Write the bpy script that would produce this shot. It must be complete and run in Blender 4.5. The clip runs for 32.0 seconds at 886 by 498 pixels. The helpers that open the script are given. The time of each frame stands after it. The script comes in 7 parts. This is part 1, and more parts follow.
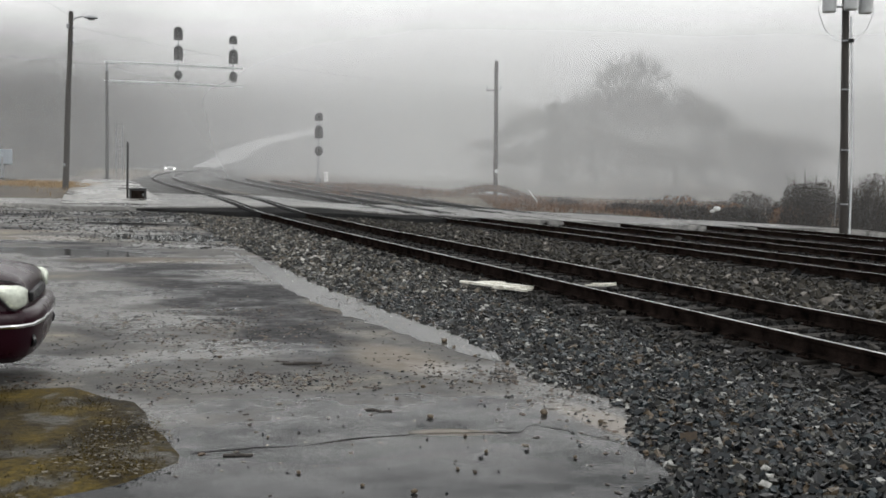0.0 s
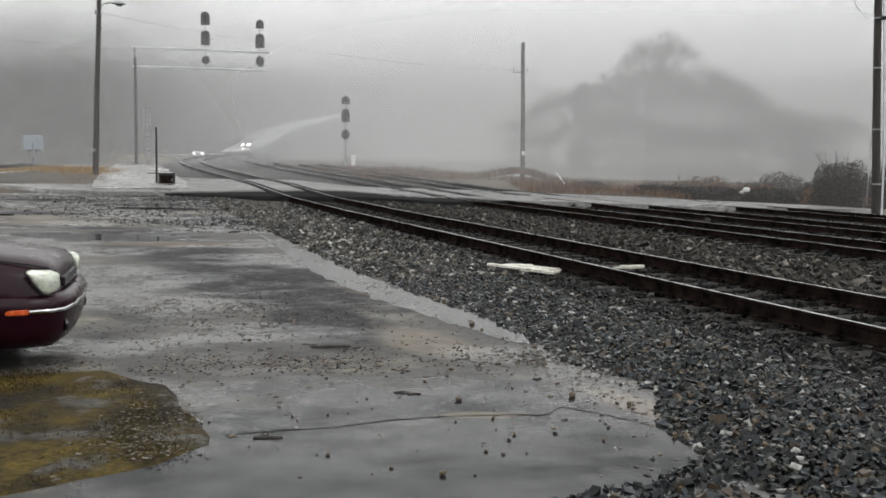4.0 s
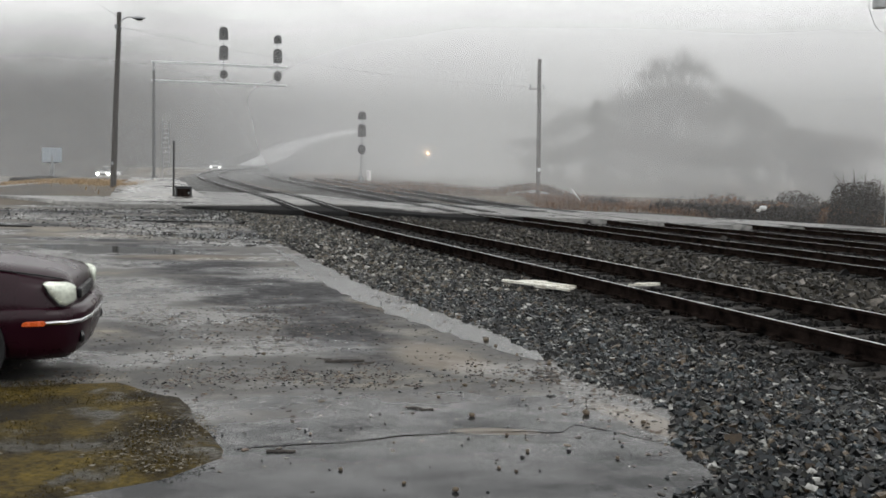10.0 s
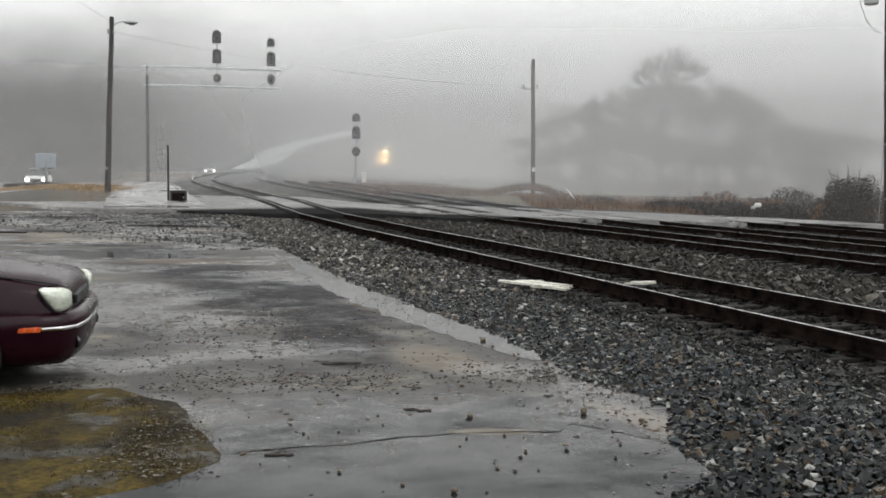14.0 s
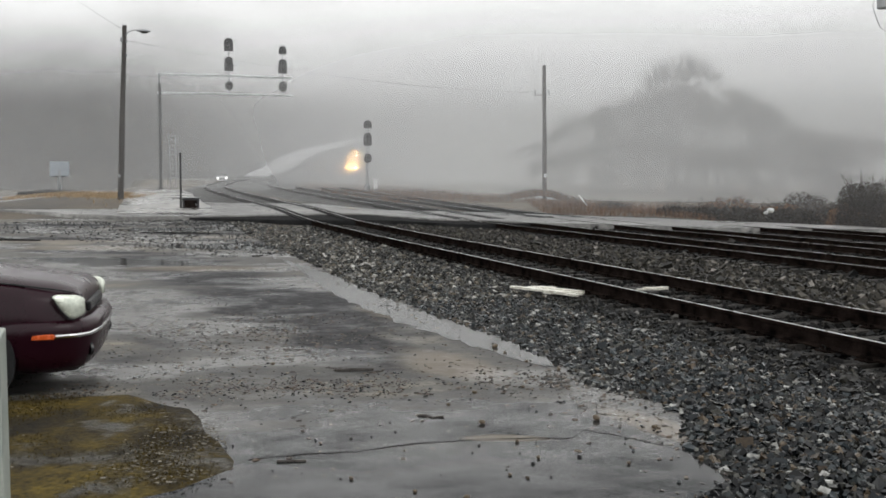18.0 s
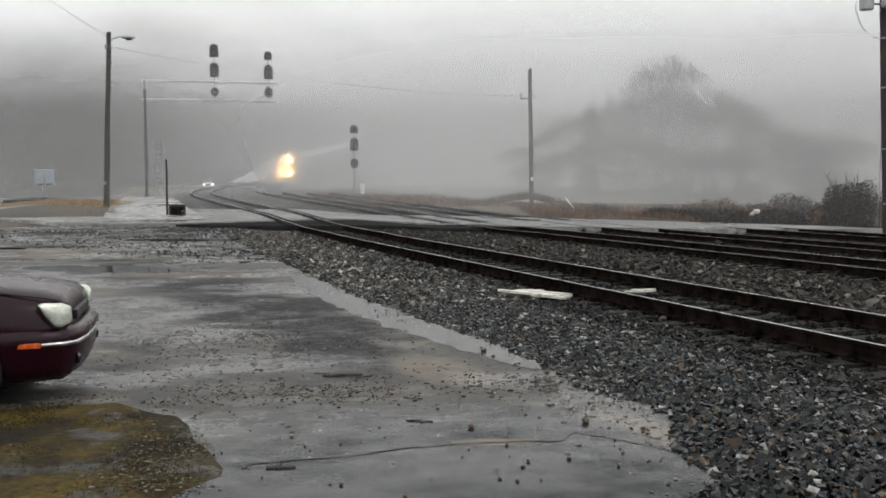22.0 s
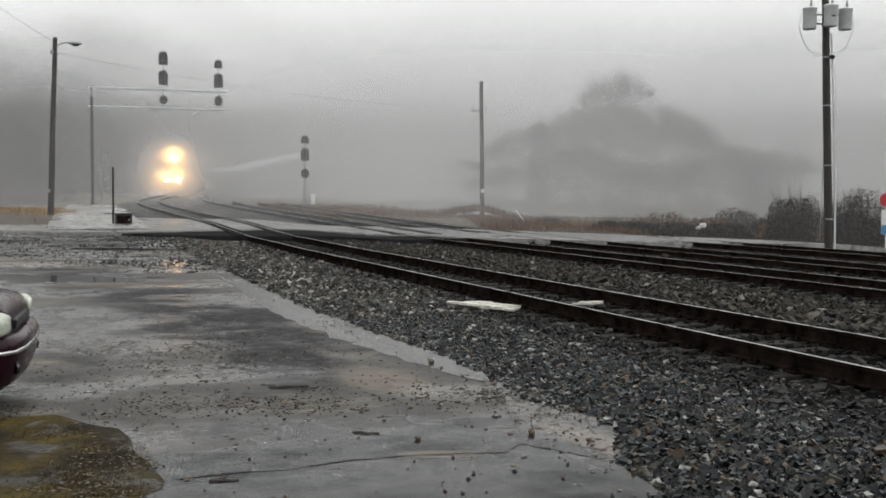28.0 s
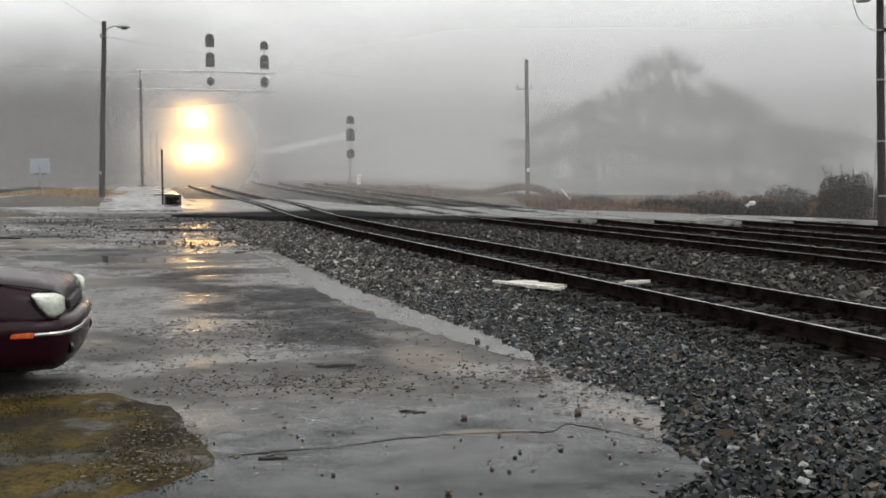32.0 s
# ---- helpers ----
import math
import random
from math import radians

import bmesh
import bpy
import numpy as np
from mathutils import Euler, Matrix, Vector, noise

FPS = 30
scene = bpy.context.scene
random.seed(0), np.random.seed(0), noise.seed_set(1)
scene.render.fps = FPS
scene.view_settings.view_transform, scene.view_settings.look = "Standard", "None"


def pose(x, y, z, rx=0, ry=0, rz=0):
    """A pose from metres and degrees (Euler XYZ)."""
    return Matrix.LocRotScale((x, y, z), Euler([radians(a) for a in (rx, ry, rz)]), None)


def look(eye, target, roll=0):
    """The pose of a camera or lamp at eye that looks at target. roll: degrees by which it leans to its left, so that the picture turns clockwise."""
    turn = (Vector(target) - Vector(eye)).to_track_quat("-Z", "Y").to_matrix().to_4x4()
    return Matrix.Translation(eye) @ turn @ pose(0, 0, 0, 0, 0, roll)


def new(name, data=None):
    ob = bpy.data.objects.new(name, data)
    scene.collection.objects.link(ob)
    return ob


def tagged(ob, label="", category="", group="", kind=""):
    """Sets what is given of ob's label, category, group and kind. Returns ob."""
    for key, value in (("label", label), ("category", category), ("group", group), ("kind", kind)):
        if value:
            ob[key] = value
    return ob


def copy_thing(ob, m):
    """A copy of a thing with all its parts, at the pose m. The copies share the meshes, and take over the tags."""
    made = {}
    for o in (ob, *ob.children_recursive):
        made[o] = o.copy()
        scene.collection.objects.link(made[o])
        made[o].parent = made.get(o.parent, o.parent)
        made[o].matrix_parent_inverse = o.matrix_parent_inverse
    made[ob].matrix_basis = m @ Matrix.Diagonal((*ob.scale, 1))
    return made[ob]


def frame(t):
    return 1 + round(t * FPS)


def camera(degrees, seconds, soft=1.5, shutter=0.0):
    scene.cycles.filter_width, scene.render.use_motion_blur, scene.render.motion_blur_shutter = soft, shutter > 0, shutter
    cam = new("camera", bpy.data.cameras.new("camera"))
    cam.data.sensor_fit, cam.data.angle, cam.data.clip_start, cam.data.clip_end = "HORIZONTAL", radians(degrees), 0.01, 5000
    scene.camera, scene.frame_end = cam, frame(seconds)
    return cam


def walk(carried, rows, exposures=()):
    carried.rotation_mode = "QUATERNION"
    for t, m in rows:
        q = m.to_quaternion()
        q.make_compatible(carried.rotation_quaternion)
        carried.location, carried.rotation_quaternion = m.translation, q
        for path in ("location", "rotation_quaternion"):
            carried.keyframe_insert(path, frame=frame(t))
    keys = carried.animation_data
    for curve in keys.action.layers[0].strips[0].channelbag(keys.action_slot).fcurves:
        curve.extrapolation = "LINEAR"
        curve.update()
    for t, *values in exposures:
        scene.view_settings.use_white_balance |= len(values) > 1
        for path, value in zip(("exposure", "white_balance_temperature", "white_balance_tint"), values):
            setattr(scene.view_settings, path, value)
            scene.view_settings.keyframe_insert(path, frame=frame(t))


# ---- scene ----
cam = camera(48.0, 32.0, 1.7)
walk(cam, [
    (0, pose(0, 0, 1.7, 85.66, -0.97, -1.70)),
    (0.5, pose(0, 0, 1.7, 85.66, -0.82, -1.32)),
    (1, pose(0, 0, 1.7, 85.64, -0.58, -1.17)),
    (1.5, pose(0, 0, 1.7, 85.90, -0.93, -1.51)),
    (2, pose(0, 0, 1.7, 85.51, -1.01, -1.20)),
    (2.5, pose(0, 0, 1.7, 84.91, -1.39, -1.47)),
    (3, pose(0, 0, 1.7, 85.04, -1.28, -1.32)),
    (3.5, pose(0, 0, 1.7, 84.62, -0.46, -0.12)),
    (5.5, pose(0, 0, 1.7, 84.85, -0.89, -0.45)),
    (6, pose(0, 0, 1.7, 84.60, -0.98, -0.11)),
    (6.5, pose(0, 0, 1.7, 84.91, -1.00, -0.11)),
    (7, pose(0, 0, 1.7, 85.28, -1.17, 0.16)),
    (7.5, pose(0, 0, 1.7, 84.50, -0.58, 0.67)),
    (8, pose(0, 0, 1.7, 84.38, -0.58, 0.70)),
    (8.5, pose(0, 0, 1.7, 85.06, -0.93, 0.38)),
    (9, pose(0, 0, 1.7, 85.52, -0.72, 0.00)),
    (9.5, pose(0, 0, 1.7, 85.63, -1.05, -0.13)),
    (10, pose(0, 0, 1.7, 85.54, -1.02, 0.74)),
    (10.5, pose(0, 0, 1.7, 85.54, -0.98, 0.14)),
    (11, pose(0, 0, 1.7, 85.75, -0.89, 0.38)),
    (11.5, pose(0, 0, 1.7, 85.60, -0.68, 0.65)),
    (12, pose(0, 0, 1.7, 85.03, -0.50, 0.83)),
    (12.5, pose(0, 0, 1.7, 84.97, -0.67, 0.68)),
    (13, pose(0, 0, 1.7, 85.26, -0.76, 0.30)),
    (13.5, pose(0, 0, 1.7, 85.49, -0.43, 0.17)),
    (14, pose(0, 0, 1.7, 85.60, -0.33, 0.44)),
    (14.5, pose(0, 0, 1.7, 85.61, -0.12, 0.78)),
    (16.5, pose(0, 0, 1.7, 86.15, -0.13, 0.54)),
    (17, pose(0, 0, 1.7, 86.17, -0.19, 0.74)),
    (17.5, pose(0, 0, 1.7, 85.81, -0.06, 0.97)),
    (18, pose(0, 0, 1.7, 85.96, -0.10, 1.10)),
    (18.5, pose(0, 0, 1.7, 86.05, 0.08, 1.41)),
    (19, pose(0, 0, 1.7, 85.91, -0.04, 1.50)),
    (19.5, pose(0, 0, 1.7, 85.94, 0.08, 1.29)),
    (20, pose(0, 0, 1.7, 86.21, 0.23, 1.35)),
    (20.5, pose(0, 0, 1.7, 86.09, 0.34, 1.58)),
    (21, pose(0, 0, 1.7, 86.26, 0.49, 1.56)),
    (21.5, pose(0, 0, 1.7, 86.23, 0.57, 1.15)),
    (22, pose(0, 0, 1.7, 86.20, 0.43, 0.35)),
    (22.5, pose(0, 0, 1.7, 86.61, 0.46, 0.57)),
    (23, pose(0, 0, 1.7, 86.94, 0.31, 0.75)),
    (23.5, pose(0, 0, 1.7, 86.82, 0.37, 1.40)),
    (24, pose(0, 0, 1.7, 86.50, 0.48, 1.99)),
    (24.5, pose(0, 0, 1.7, 86.90, 0.63, 2.28)),
    (26.5, pose(0.022, 0, 1.7, 87.14, 0.70, 1.23)),
    (27, pose(0.022, 0, 1.7, 86.86, 0.02, -0.91)),
    (27.5, pose(0.022, 0, 1.7, 87.05, 0.15, -1.70)),
    (28, pose(0.022, 0, 1.7, 86.85, -0.16, -2.45)),
    (28.5, pose(0.022, 0, 1.7, 86.82, -0.42, -2.19)),
    (29, pose(0.022, 0, 1.7, 86.76, -0.01, -1.66)),
    (29.5, pose(0.022, 0, 1.7, 86.73, 0.21, -1.53)),
    (30, pose(0.022, 0, 1.7, 86.89, 0.37, -0.97)),
    (30.5, pose(0.022, 0, 1.7, 86.86, 0.06, -0.66)),
    (31, pose(0.022, 0, 1.7, 86.49, 0.09, -0.26)),
    (31.5, pose(0.022, 0, 1.7, 86.32, -0.15, 0.22)),
    (32, pose(0.022, 0, 1.7, 85.67, 0.26, 0.15)),
], [(0, 0.0), (9, 0.0), (19, -0.05), (24, -0.22), (30, -0.25), (32, -0.1)])

# ---------------------------------------------------------------- light
world = bpy.data.worlds.new("foggy_sky")
scene.world = world
world.use_nodes = True
wn, wl = world.node_tree.nodes, world.node_tree.links
wn.clear()
w_out = wn.new("ShaderNodeOutputWorld")
w_bg = wn.new("ShaderNodeBackground")
w_sky = wn.new("ShaderNodeTexSky")
w_sky.sky_type, w_sky.sun_disc = "NISHITA", False
w_sky.sun_elevation, w_sky.sun_rotation = radians(38), radians(70)
w_hsv = wn.new("ShaderNodeHueSaturation")
w_hsv.inputs["Saturation"].default_value = 0.10
w_hsv.inputs["Value"].default_value = 0.10
w_co = wn.new("ShaderNodeTexCoord")
w_sep = wn.new("ShaderNodeSeparateXYZ")
w_ramp = wn.new("ShaderNodeValToRGB")
w_ramp.color_ramp.elements[0].position, w_ramp.color_ramp.elements[0].color = 0.0, (0.540, 0.555, 0.552, 1)
w_ramp.color_ramp.elements[1].position, w_ramp.color_ramp.elements[1].color = 0.75, (1.262, 1.275, 1.275, 1)
mid = w_ramp.color_ramp.elements.new(0.12)
mid.color = (1.192, 1.205, 1.205, 1)
w_ramp.color_ramp.interpolation = "EASE"
w_mix = wn.new("ShaderNodeMixRGB")
w_mix.inputs["Fac"].default_value = 0.12
wl.new(w_co.outputs["Generated"], w_sep.inputs[0])
wl.new(w_sep.outputs["Z"], w_ramp.inputs["Fac"])
wl.new(w_sky.outputs["Color"], w_hsv.inputs["Color"])
wl.new(w_ramp.outputs["Color"], w_mix.inputs["Color1"])
wl.new(w_hsv.outputs["Color"], w_mix.inputs["Color2"])
wl.new(w_mix.outputs["Color"], w_bg.inputs["Color"])
w_bg.inputs["Strength"].default_value = 1.06
wl.new(w_bg.outputs["Background"], w_out.inputs["Surface"])

sun_data = bpy.data.lights.new("sun", "SUN")
sun_data.energy, sun_data.angle, sun_data.color = 0.5, radians(30), (1.0, 0.99, 0.97)
sun = new("sun", sun_data)
sun.matrix_world = look((30, 10, 40), (0, 30, 0))
# ---------------------------------------------------------------- materials
def mat(name, base, rough=0.6, metal=0.0, var=0.25, scale=6.0, fine=60.0, bump=0.3, dist=0.01, tint=None,
        rvar=0.12, spec=0.5, rand="", coat=0.0, stretch=(1, 1, 1), coords="Object"):
    """A worn surface: two scales of noise in colour and gloss, and a fine relief. rand: 'island' or 'object' spreads the tone from piece to piece."""
    m = bpy.data.materials.new(name)
    m.use_nodes = True
    n, l = m.node_tree.nodes, m.node_tree.links
    b = n["Principled BSDF"]
    co = n.new("ShaderNodeTexCoord")
    mp = n.new("ShaderNodeMapping")
    mp.inputs["Scale"].default_value = stretch
    l.new(co.outputs[coords], mp.inputs["Vector"])
    big, small = n.new("ShaderNodeTexNoise"), n.new("ShaderNodeTexNoise")
    big.inputs["Scale"].default_value, big.inputs["Detail"].default_value = scale, 5
    small.inputs["Scale"].default_value, small.inputs["Detail"].default_value = fine, 6
    for t in (big, small):
        l.new(mp.outputs[0], t.inputs["Vector"])
    dark = [c * (1 - var) for c in base]
    light = [min(1, c * (1 + var)) for c in (tint or base)]
    r1 = n.new("ShaderNodeValToRGB")
    r1.color_ramp.elements[0].position, r1.color_ramp.elements[1].position = 0.32, 0.68
    r1.color_ramp.elements[0].color, r1.color_ramp.elements[1].color = (*dark, 1), (*light, 1)
    l.new(big.outputs["Fac"], r1.inputs["Fac"])
    mul = n.new("ShaderNodeMixRGB")
    mul.blend_type, mul.inputs["Fac"].default_value = "MULTIPLY", 1
    g = n.new("ShaderNodeMapRange")
    g.inputs["From Min"].default_value, g.inputs["From Max"].default_value = 0.3, 0.7
    g.inputs["To Min"].default_value, g.inputs["To Max"].default_value = 1 - var, 1 + var * 0.6
    l.new(small.outputs["Fac"], g.inputs["Value"])
    l.new(r1.outputs["Color"], mul.inputs["Color1"])
    l.new(g.outputs[0], mul.inputs["Color2"])
    col = mul.outputs["Color"]
    if rand:
        if rand == "island":
            rv = n.new("ShaderNodeNewGeometry").outputs["Random Per Island"]
        else:
            rv = n.new("ShaderNodeObjectInfo").outputs["Random"]
        g2 = n.new("ShaderNodeMapRange")
        g2.inputs["To Min"].default_value, g2.inputs["To Max"].default_value = 0.6, 1.4
        l.new(rv, g2.inputs["Value"])
        mul2 = n.new("ShaderNodeMixRGB")
        mul2.blend_type, mul2.inputs["Fac"].default_value = "MULTIPLY", 1
        l.new(col, mul2.inputs["Color1"])
        l.new(g2.outputs[0], mul2.inputs["Color2"])
        col = mul2.outputs["Color"]
    l.new(col, b.inputs["Base Color"])
    rr = n.new("ShaderNodeMapRange")
    rr.inputs["From Min"].default_value, rr.inputs["From Max"].default_value = 0.3, 0.7
    rr.inputs["To Min"].default_value, rr.inputs["To Max"].default_value = max(0.03, rough - rvar), min(1, rough + rvar)
    l.new(big.outputs["Fac"], rr.inputs["Value"])
    l.new(rr.outputs[0], b.inputs["Roughness"])
    b.inputs["Metallic"].default_value = metal
    b.inputs["Specular IOR Level"].default_value = spec
    b.inputs["Coat Weight"].default_value = coat
    b.inputs["Coat Roughness"].default_value = 0.06
    if bump:
        bp = n.new("ShaderNodeBump")
        bp.inputs["Strength"].default_value, bp.inputs["Distance"].default_value = bump, dist
        l.new(small.outputs["Fac"], bp.inputs["Height"])
        l.new(bp.outputs[0], b.inputs["Normal"])
    return m


def ramp_mat(name, stops, rough=0.5, rand="island", bump=0.3, dist=0.004, fine=40.0, spec=0.5, steps=False):
    """Pieces that each take their own colour from a ramp."""
    m = bpy.data.materials.new(name)
    m.use_nodes = True
    n, l = m.node_tree.nodes, m.node_tree.links
    b = n["Principled BSDF"]
    src = n.new("ShaderNodeNewGeometry").outputs["Random Per Island"] if rand == "island" else n.new("ShaderNodeObjectInfo").outputs["Random"]
    r = n.new("ShaderNodeValToRGB")
    r.color_ramp.interpolation = "CONSTANT" if steps else "LINEAR"
    while len(r.color_ramp.elements) < len(stops):
        r.color_ramp.elements.new(0.5)
    for e, (p, c) in zip(r.color_ramp.elements, stops):
        e.position, e.color = p, (*c, 1)
    l.new(src, r.inputs["Fac"])
    co = n.new("ShaderNodeTexCoord")
    ns = n.new("ShaderNodeTexNoise")
    ns.inputs["Scale"].default_value, ns.inputs["Detail"].default_value = fine, 5
    l.new(co.outputs["Object"], ns.inputs["Vector"])
    g = n.new("ShaderNodeMapRange")
    g.inputs["From Min"].default_value, g.inputs["From Max"].default_value = 0.3, 0.7
    g.inputs["To Min"].default_value, g.inputs["To Max"].default_value = 0.65, 1.3
    l.new(ns.outputs["Fac"], g.inputs["Value"])
    mul = n.new("ShaderNodeMixRGB")
    mul.blend_type, mul.inputs["Fac"].default_value = "MULTIPLY", 1
    l.new(r.outputs["Color"], mul.inputs["Color1"])
    l.new(g.outputs[0], mul.inputs["Color2"])
    l.new(mul.outputs["Color"], b.inputs["Base Color"])
    b.inputs["Roughness"].default_value = rough
    b.inputs["Specular IOR Level"].default_value = spec
    bp = n.new("ShaderNodeBump")
    bp.inputs["Strength"].default_value, bp.inputs["Distance"].default_value = bump, dist
    l.new(ns.outputs["Fac"], bp.inputs["Height"])
    l.new(bp.outputs[0], b.inputs["Normal"])
    return m


def wet_ground(name, dry, dark, pale, wet_share=0.5, scale=0.5, patch=None, pools=(), silt=(), rough_dry=0.7, rough_wet=0.38):
    """Wet paving: a thin film of water in the low parts, grit and stains in the rest. patch: centre, turn and half size of an old dark repair; pools: the same for sheets of standing water."""
    m = bpy.data.materials.new(name)
    m.use_nodes = True
    n, l = m.node_tree.nodes, m.node_tree.links
    b = n["Principled BSDF"]
    co = n.new("ShaderNodeTexCoord")
    mp = n.new("ShaderNodeMapping")
    mp.inputs["Rotation"].default_value = (0, 0, radians(-25))
    mp.inputs["Scale"].default_value = (0.75, 1.1, 1)
    l.new(co.outputs["Object"], mp.inputs["Vector"])

    def noise_tex(s, d, src, rough=0.55):
        t = n.new("ShaderNodeTexNoise")
        t.inputs["Scale"].default_value, t.inputs["Detail"].default_value, t.inputs["Roughness"].default_value = s, d, rough
        l.new(src, t.inputs["Vector"])
        return t.outputs["Fac"]

    def ramp(src, p0, p1, c0, c1):
        r = n.new("ShaderNodeValToRGB")
        r.color_ramp.elements[0].position, r.color_ramp.elements[1].position = p0, p1
        r.color_ramp.elements[0].color, r.color_ramp.elements[1].color = c0, c1
        l.new(src, r.inputs["Fac"])
        return r.outputs["Color"]

    def mix(mode, f, a, c):
        x = n.new("ShaderNodeMixRGB")
        x.blend_type = mode
        for sock, v in ((x.inputs["Fac"], f), (x.inputs["Color1"], a), (x.inputs["Color2"], c)):
            if isinstance(v, (int, float, tuple)):
                sock.default_value = v
            else:
                l.new(v, sock)
        return x.outputs["Color"]

    broad = noise_tex(scale, 6, mp.outputs[0])
    stain = noise_tex(scale * 2.6, 7, mp.outputs[0], 0.65)
    grit = noise_tex(70, 5, co.outputs["Object"], 0.7)
    col = ramp(stain, 0.35, 0.66, (*dark, 1), (*dry, 1))
    col = mix("MIX", ramp(broad, 0.56, 0.7, (0, 0, 0, 1), (1, 1, 1, 1)), col, (*pale, 1))
    mid_n = noise_tex(scale * 11, 6, co.outputs["Object"], 0.7)
    col = mix("MULTIPLY", 1, col, ramp(mid_n, 0.38, 0.63, (0.42, 0.415, 0.41, 1), (1.36, 1.34, 1.30, 1)))

    silts = []

    def area(cx, cy, turn, hx, hy, r0, r1):
        """1 inside a turned oval with a ragged rim, 0 outside."""
        pm = n.new("ShaderNodeMapping")
        pm.vector_type = "TEXTURE"
        pm.inputs["Location"].default_value, pm.inputs["Rotation"].default_value = (cx, cy, 0), (0, 0, radians(turn))
        pm.inputs["Scale"].default_value = (hx, hy, 50)
        l.new(co.outputs["Object"], pm.inputs["Vector"])
        ln = n.new("ShaderNodeVectorMath")
        ln.operation = "LENGTH"
        l.new(pm.outputs[0], ln.inputs[0])
        ad = n.new("ShaderNodeMath")
        ad.operation = "MULTIPLY_ADD"
        l.new(stain, ad.inputs[0])
        ad.inputs[1].default_value = 1.6
        l.new(ln.outputs["Value"], ad.inputs[2])
        mr = n.new("ShaderNodeMapRange")
        mr.interpolation_type = "SMOOTHSTEP"
        mr.inputs["From Min"].default_value, mr.inputs["From Max"].default_value = r0, r1
        mr.inputs["To Min"].default_value, mr.inputs["To Max"].default_value = 1, 0
        l.new(ad.outputs[0], mr.inputs["Value"])
        return mr.outputs[0]

    for spot in silt:
        sm = n.new("ShaderNodeMath")
        sm.operation, sm.inputs[1].default_value = "MULTIPLY", 0.75
        l.new(area(*spot, 1.3, 1.95), sm.inputs[0])
        silt_on = sm.outputs[0]
        silts.append(silt_on)
    masks = [area(*q, 1.5, 1.95) for q in patch or ()]
    mask = None
    for q in masks:
        if mask is None:
            mask = q
        else:
            mx = n.new("ShaderNodeMath")
            mx.operation = "MAXIMUM"
            l.new(mask, mx.inputs[0])
            l.new(q, mx.inputs[1])
            mask = mx.outputs[0]
    if mask is not None:
        col = mix("MIX", mask, col, (dark[0] * 0.72, dark[1] * 0.72, dark[2] * 0.76, 1))
        sp = n.new("ShaderNodeMapRange")
        sp.inputs["To Min"].default_value, sp.inputs["To Max"].default_value = 1.0, 0.4
        l.new(mask, sp.inputs["Value"])
        shine = mix("MULTIPLY", 1, ramp(stain, 0.38, 0.62, (0.06, 0.06, 0.06, 1), (0.34, 0.34, 0.34, 1)), sp.outputs[0])
        l.new(shine, b.inputs["Specular IOR Level"])
    col = mix("MULTIPLY", 1, col, ramp(grit, 0.25, 0.75, (0.6, 0.6, 0.6, 1), (1.35, 1.35, 1.35, 1)))
    l.new(col, b.inputs["Base Color"])
    film = ramp(broad, 0.62 - wet_share * 0.3, 0.70 - wet_share * 0.3, (rough_wet,) * 3 + (1,), (rough_dry,) * 3 + (1,))
    film2 = ramp(stain, 0.40, 0.60, (0.75, 0.75, 0.75, 1), (1.15, 1.15, 1.15, 1))
    film = mix("MULTIPLY", 1, film, film2)
    film = mix("MULTIPLY", 1, film, ramp(mid_n, 0.35, 0.65, (0.7, 0.7, 0.7, 1), (1.25, 1.25, 1.25, 1)))
    for pool in pools:
        wet = area(*pool, 1.5, 2.0)
        film = mix("MIX", wet, film, (0.07, 0.07, 0.07, 1))
        part_wet = n.new("ShaderNodeMath")
        part_wet.operation, part_wet.inputs[1].default_value = "MULTIPLY", 0.92
        l.new(wet, part_wet.inputs[0])
        col = mix("MIX", part_wet.outputs[0], col, (0.016, 0.017, 0.018, 1))
        shine = mix("MULTIPLY", wet, shine, (0.5, 0.5, 0.5, 1))
        l.new(shine, b.inputs["Specular IOR Level"])
    for silt_on in silts:
        col = mix("MIX", silt_on, col, (0.175, 0.150, 0.120, 1))
    l.new(col, b.inputs["Base Color"])
    l.new(film, b.inputs["Roughness"])
    bp = n.new("ShaderNodeBump")
    bp.inputs["Strength"].default_value, bp.inputs["Distance"].default_value = 0.35, 0.004
    hm = mix("MULTIPLY", 1, grit, film)
    l.new(hm, bp.inputs["Height"])
    l.new(bp.outputs[0], b.inputs["Normal"])
    return m


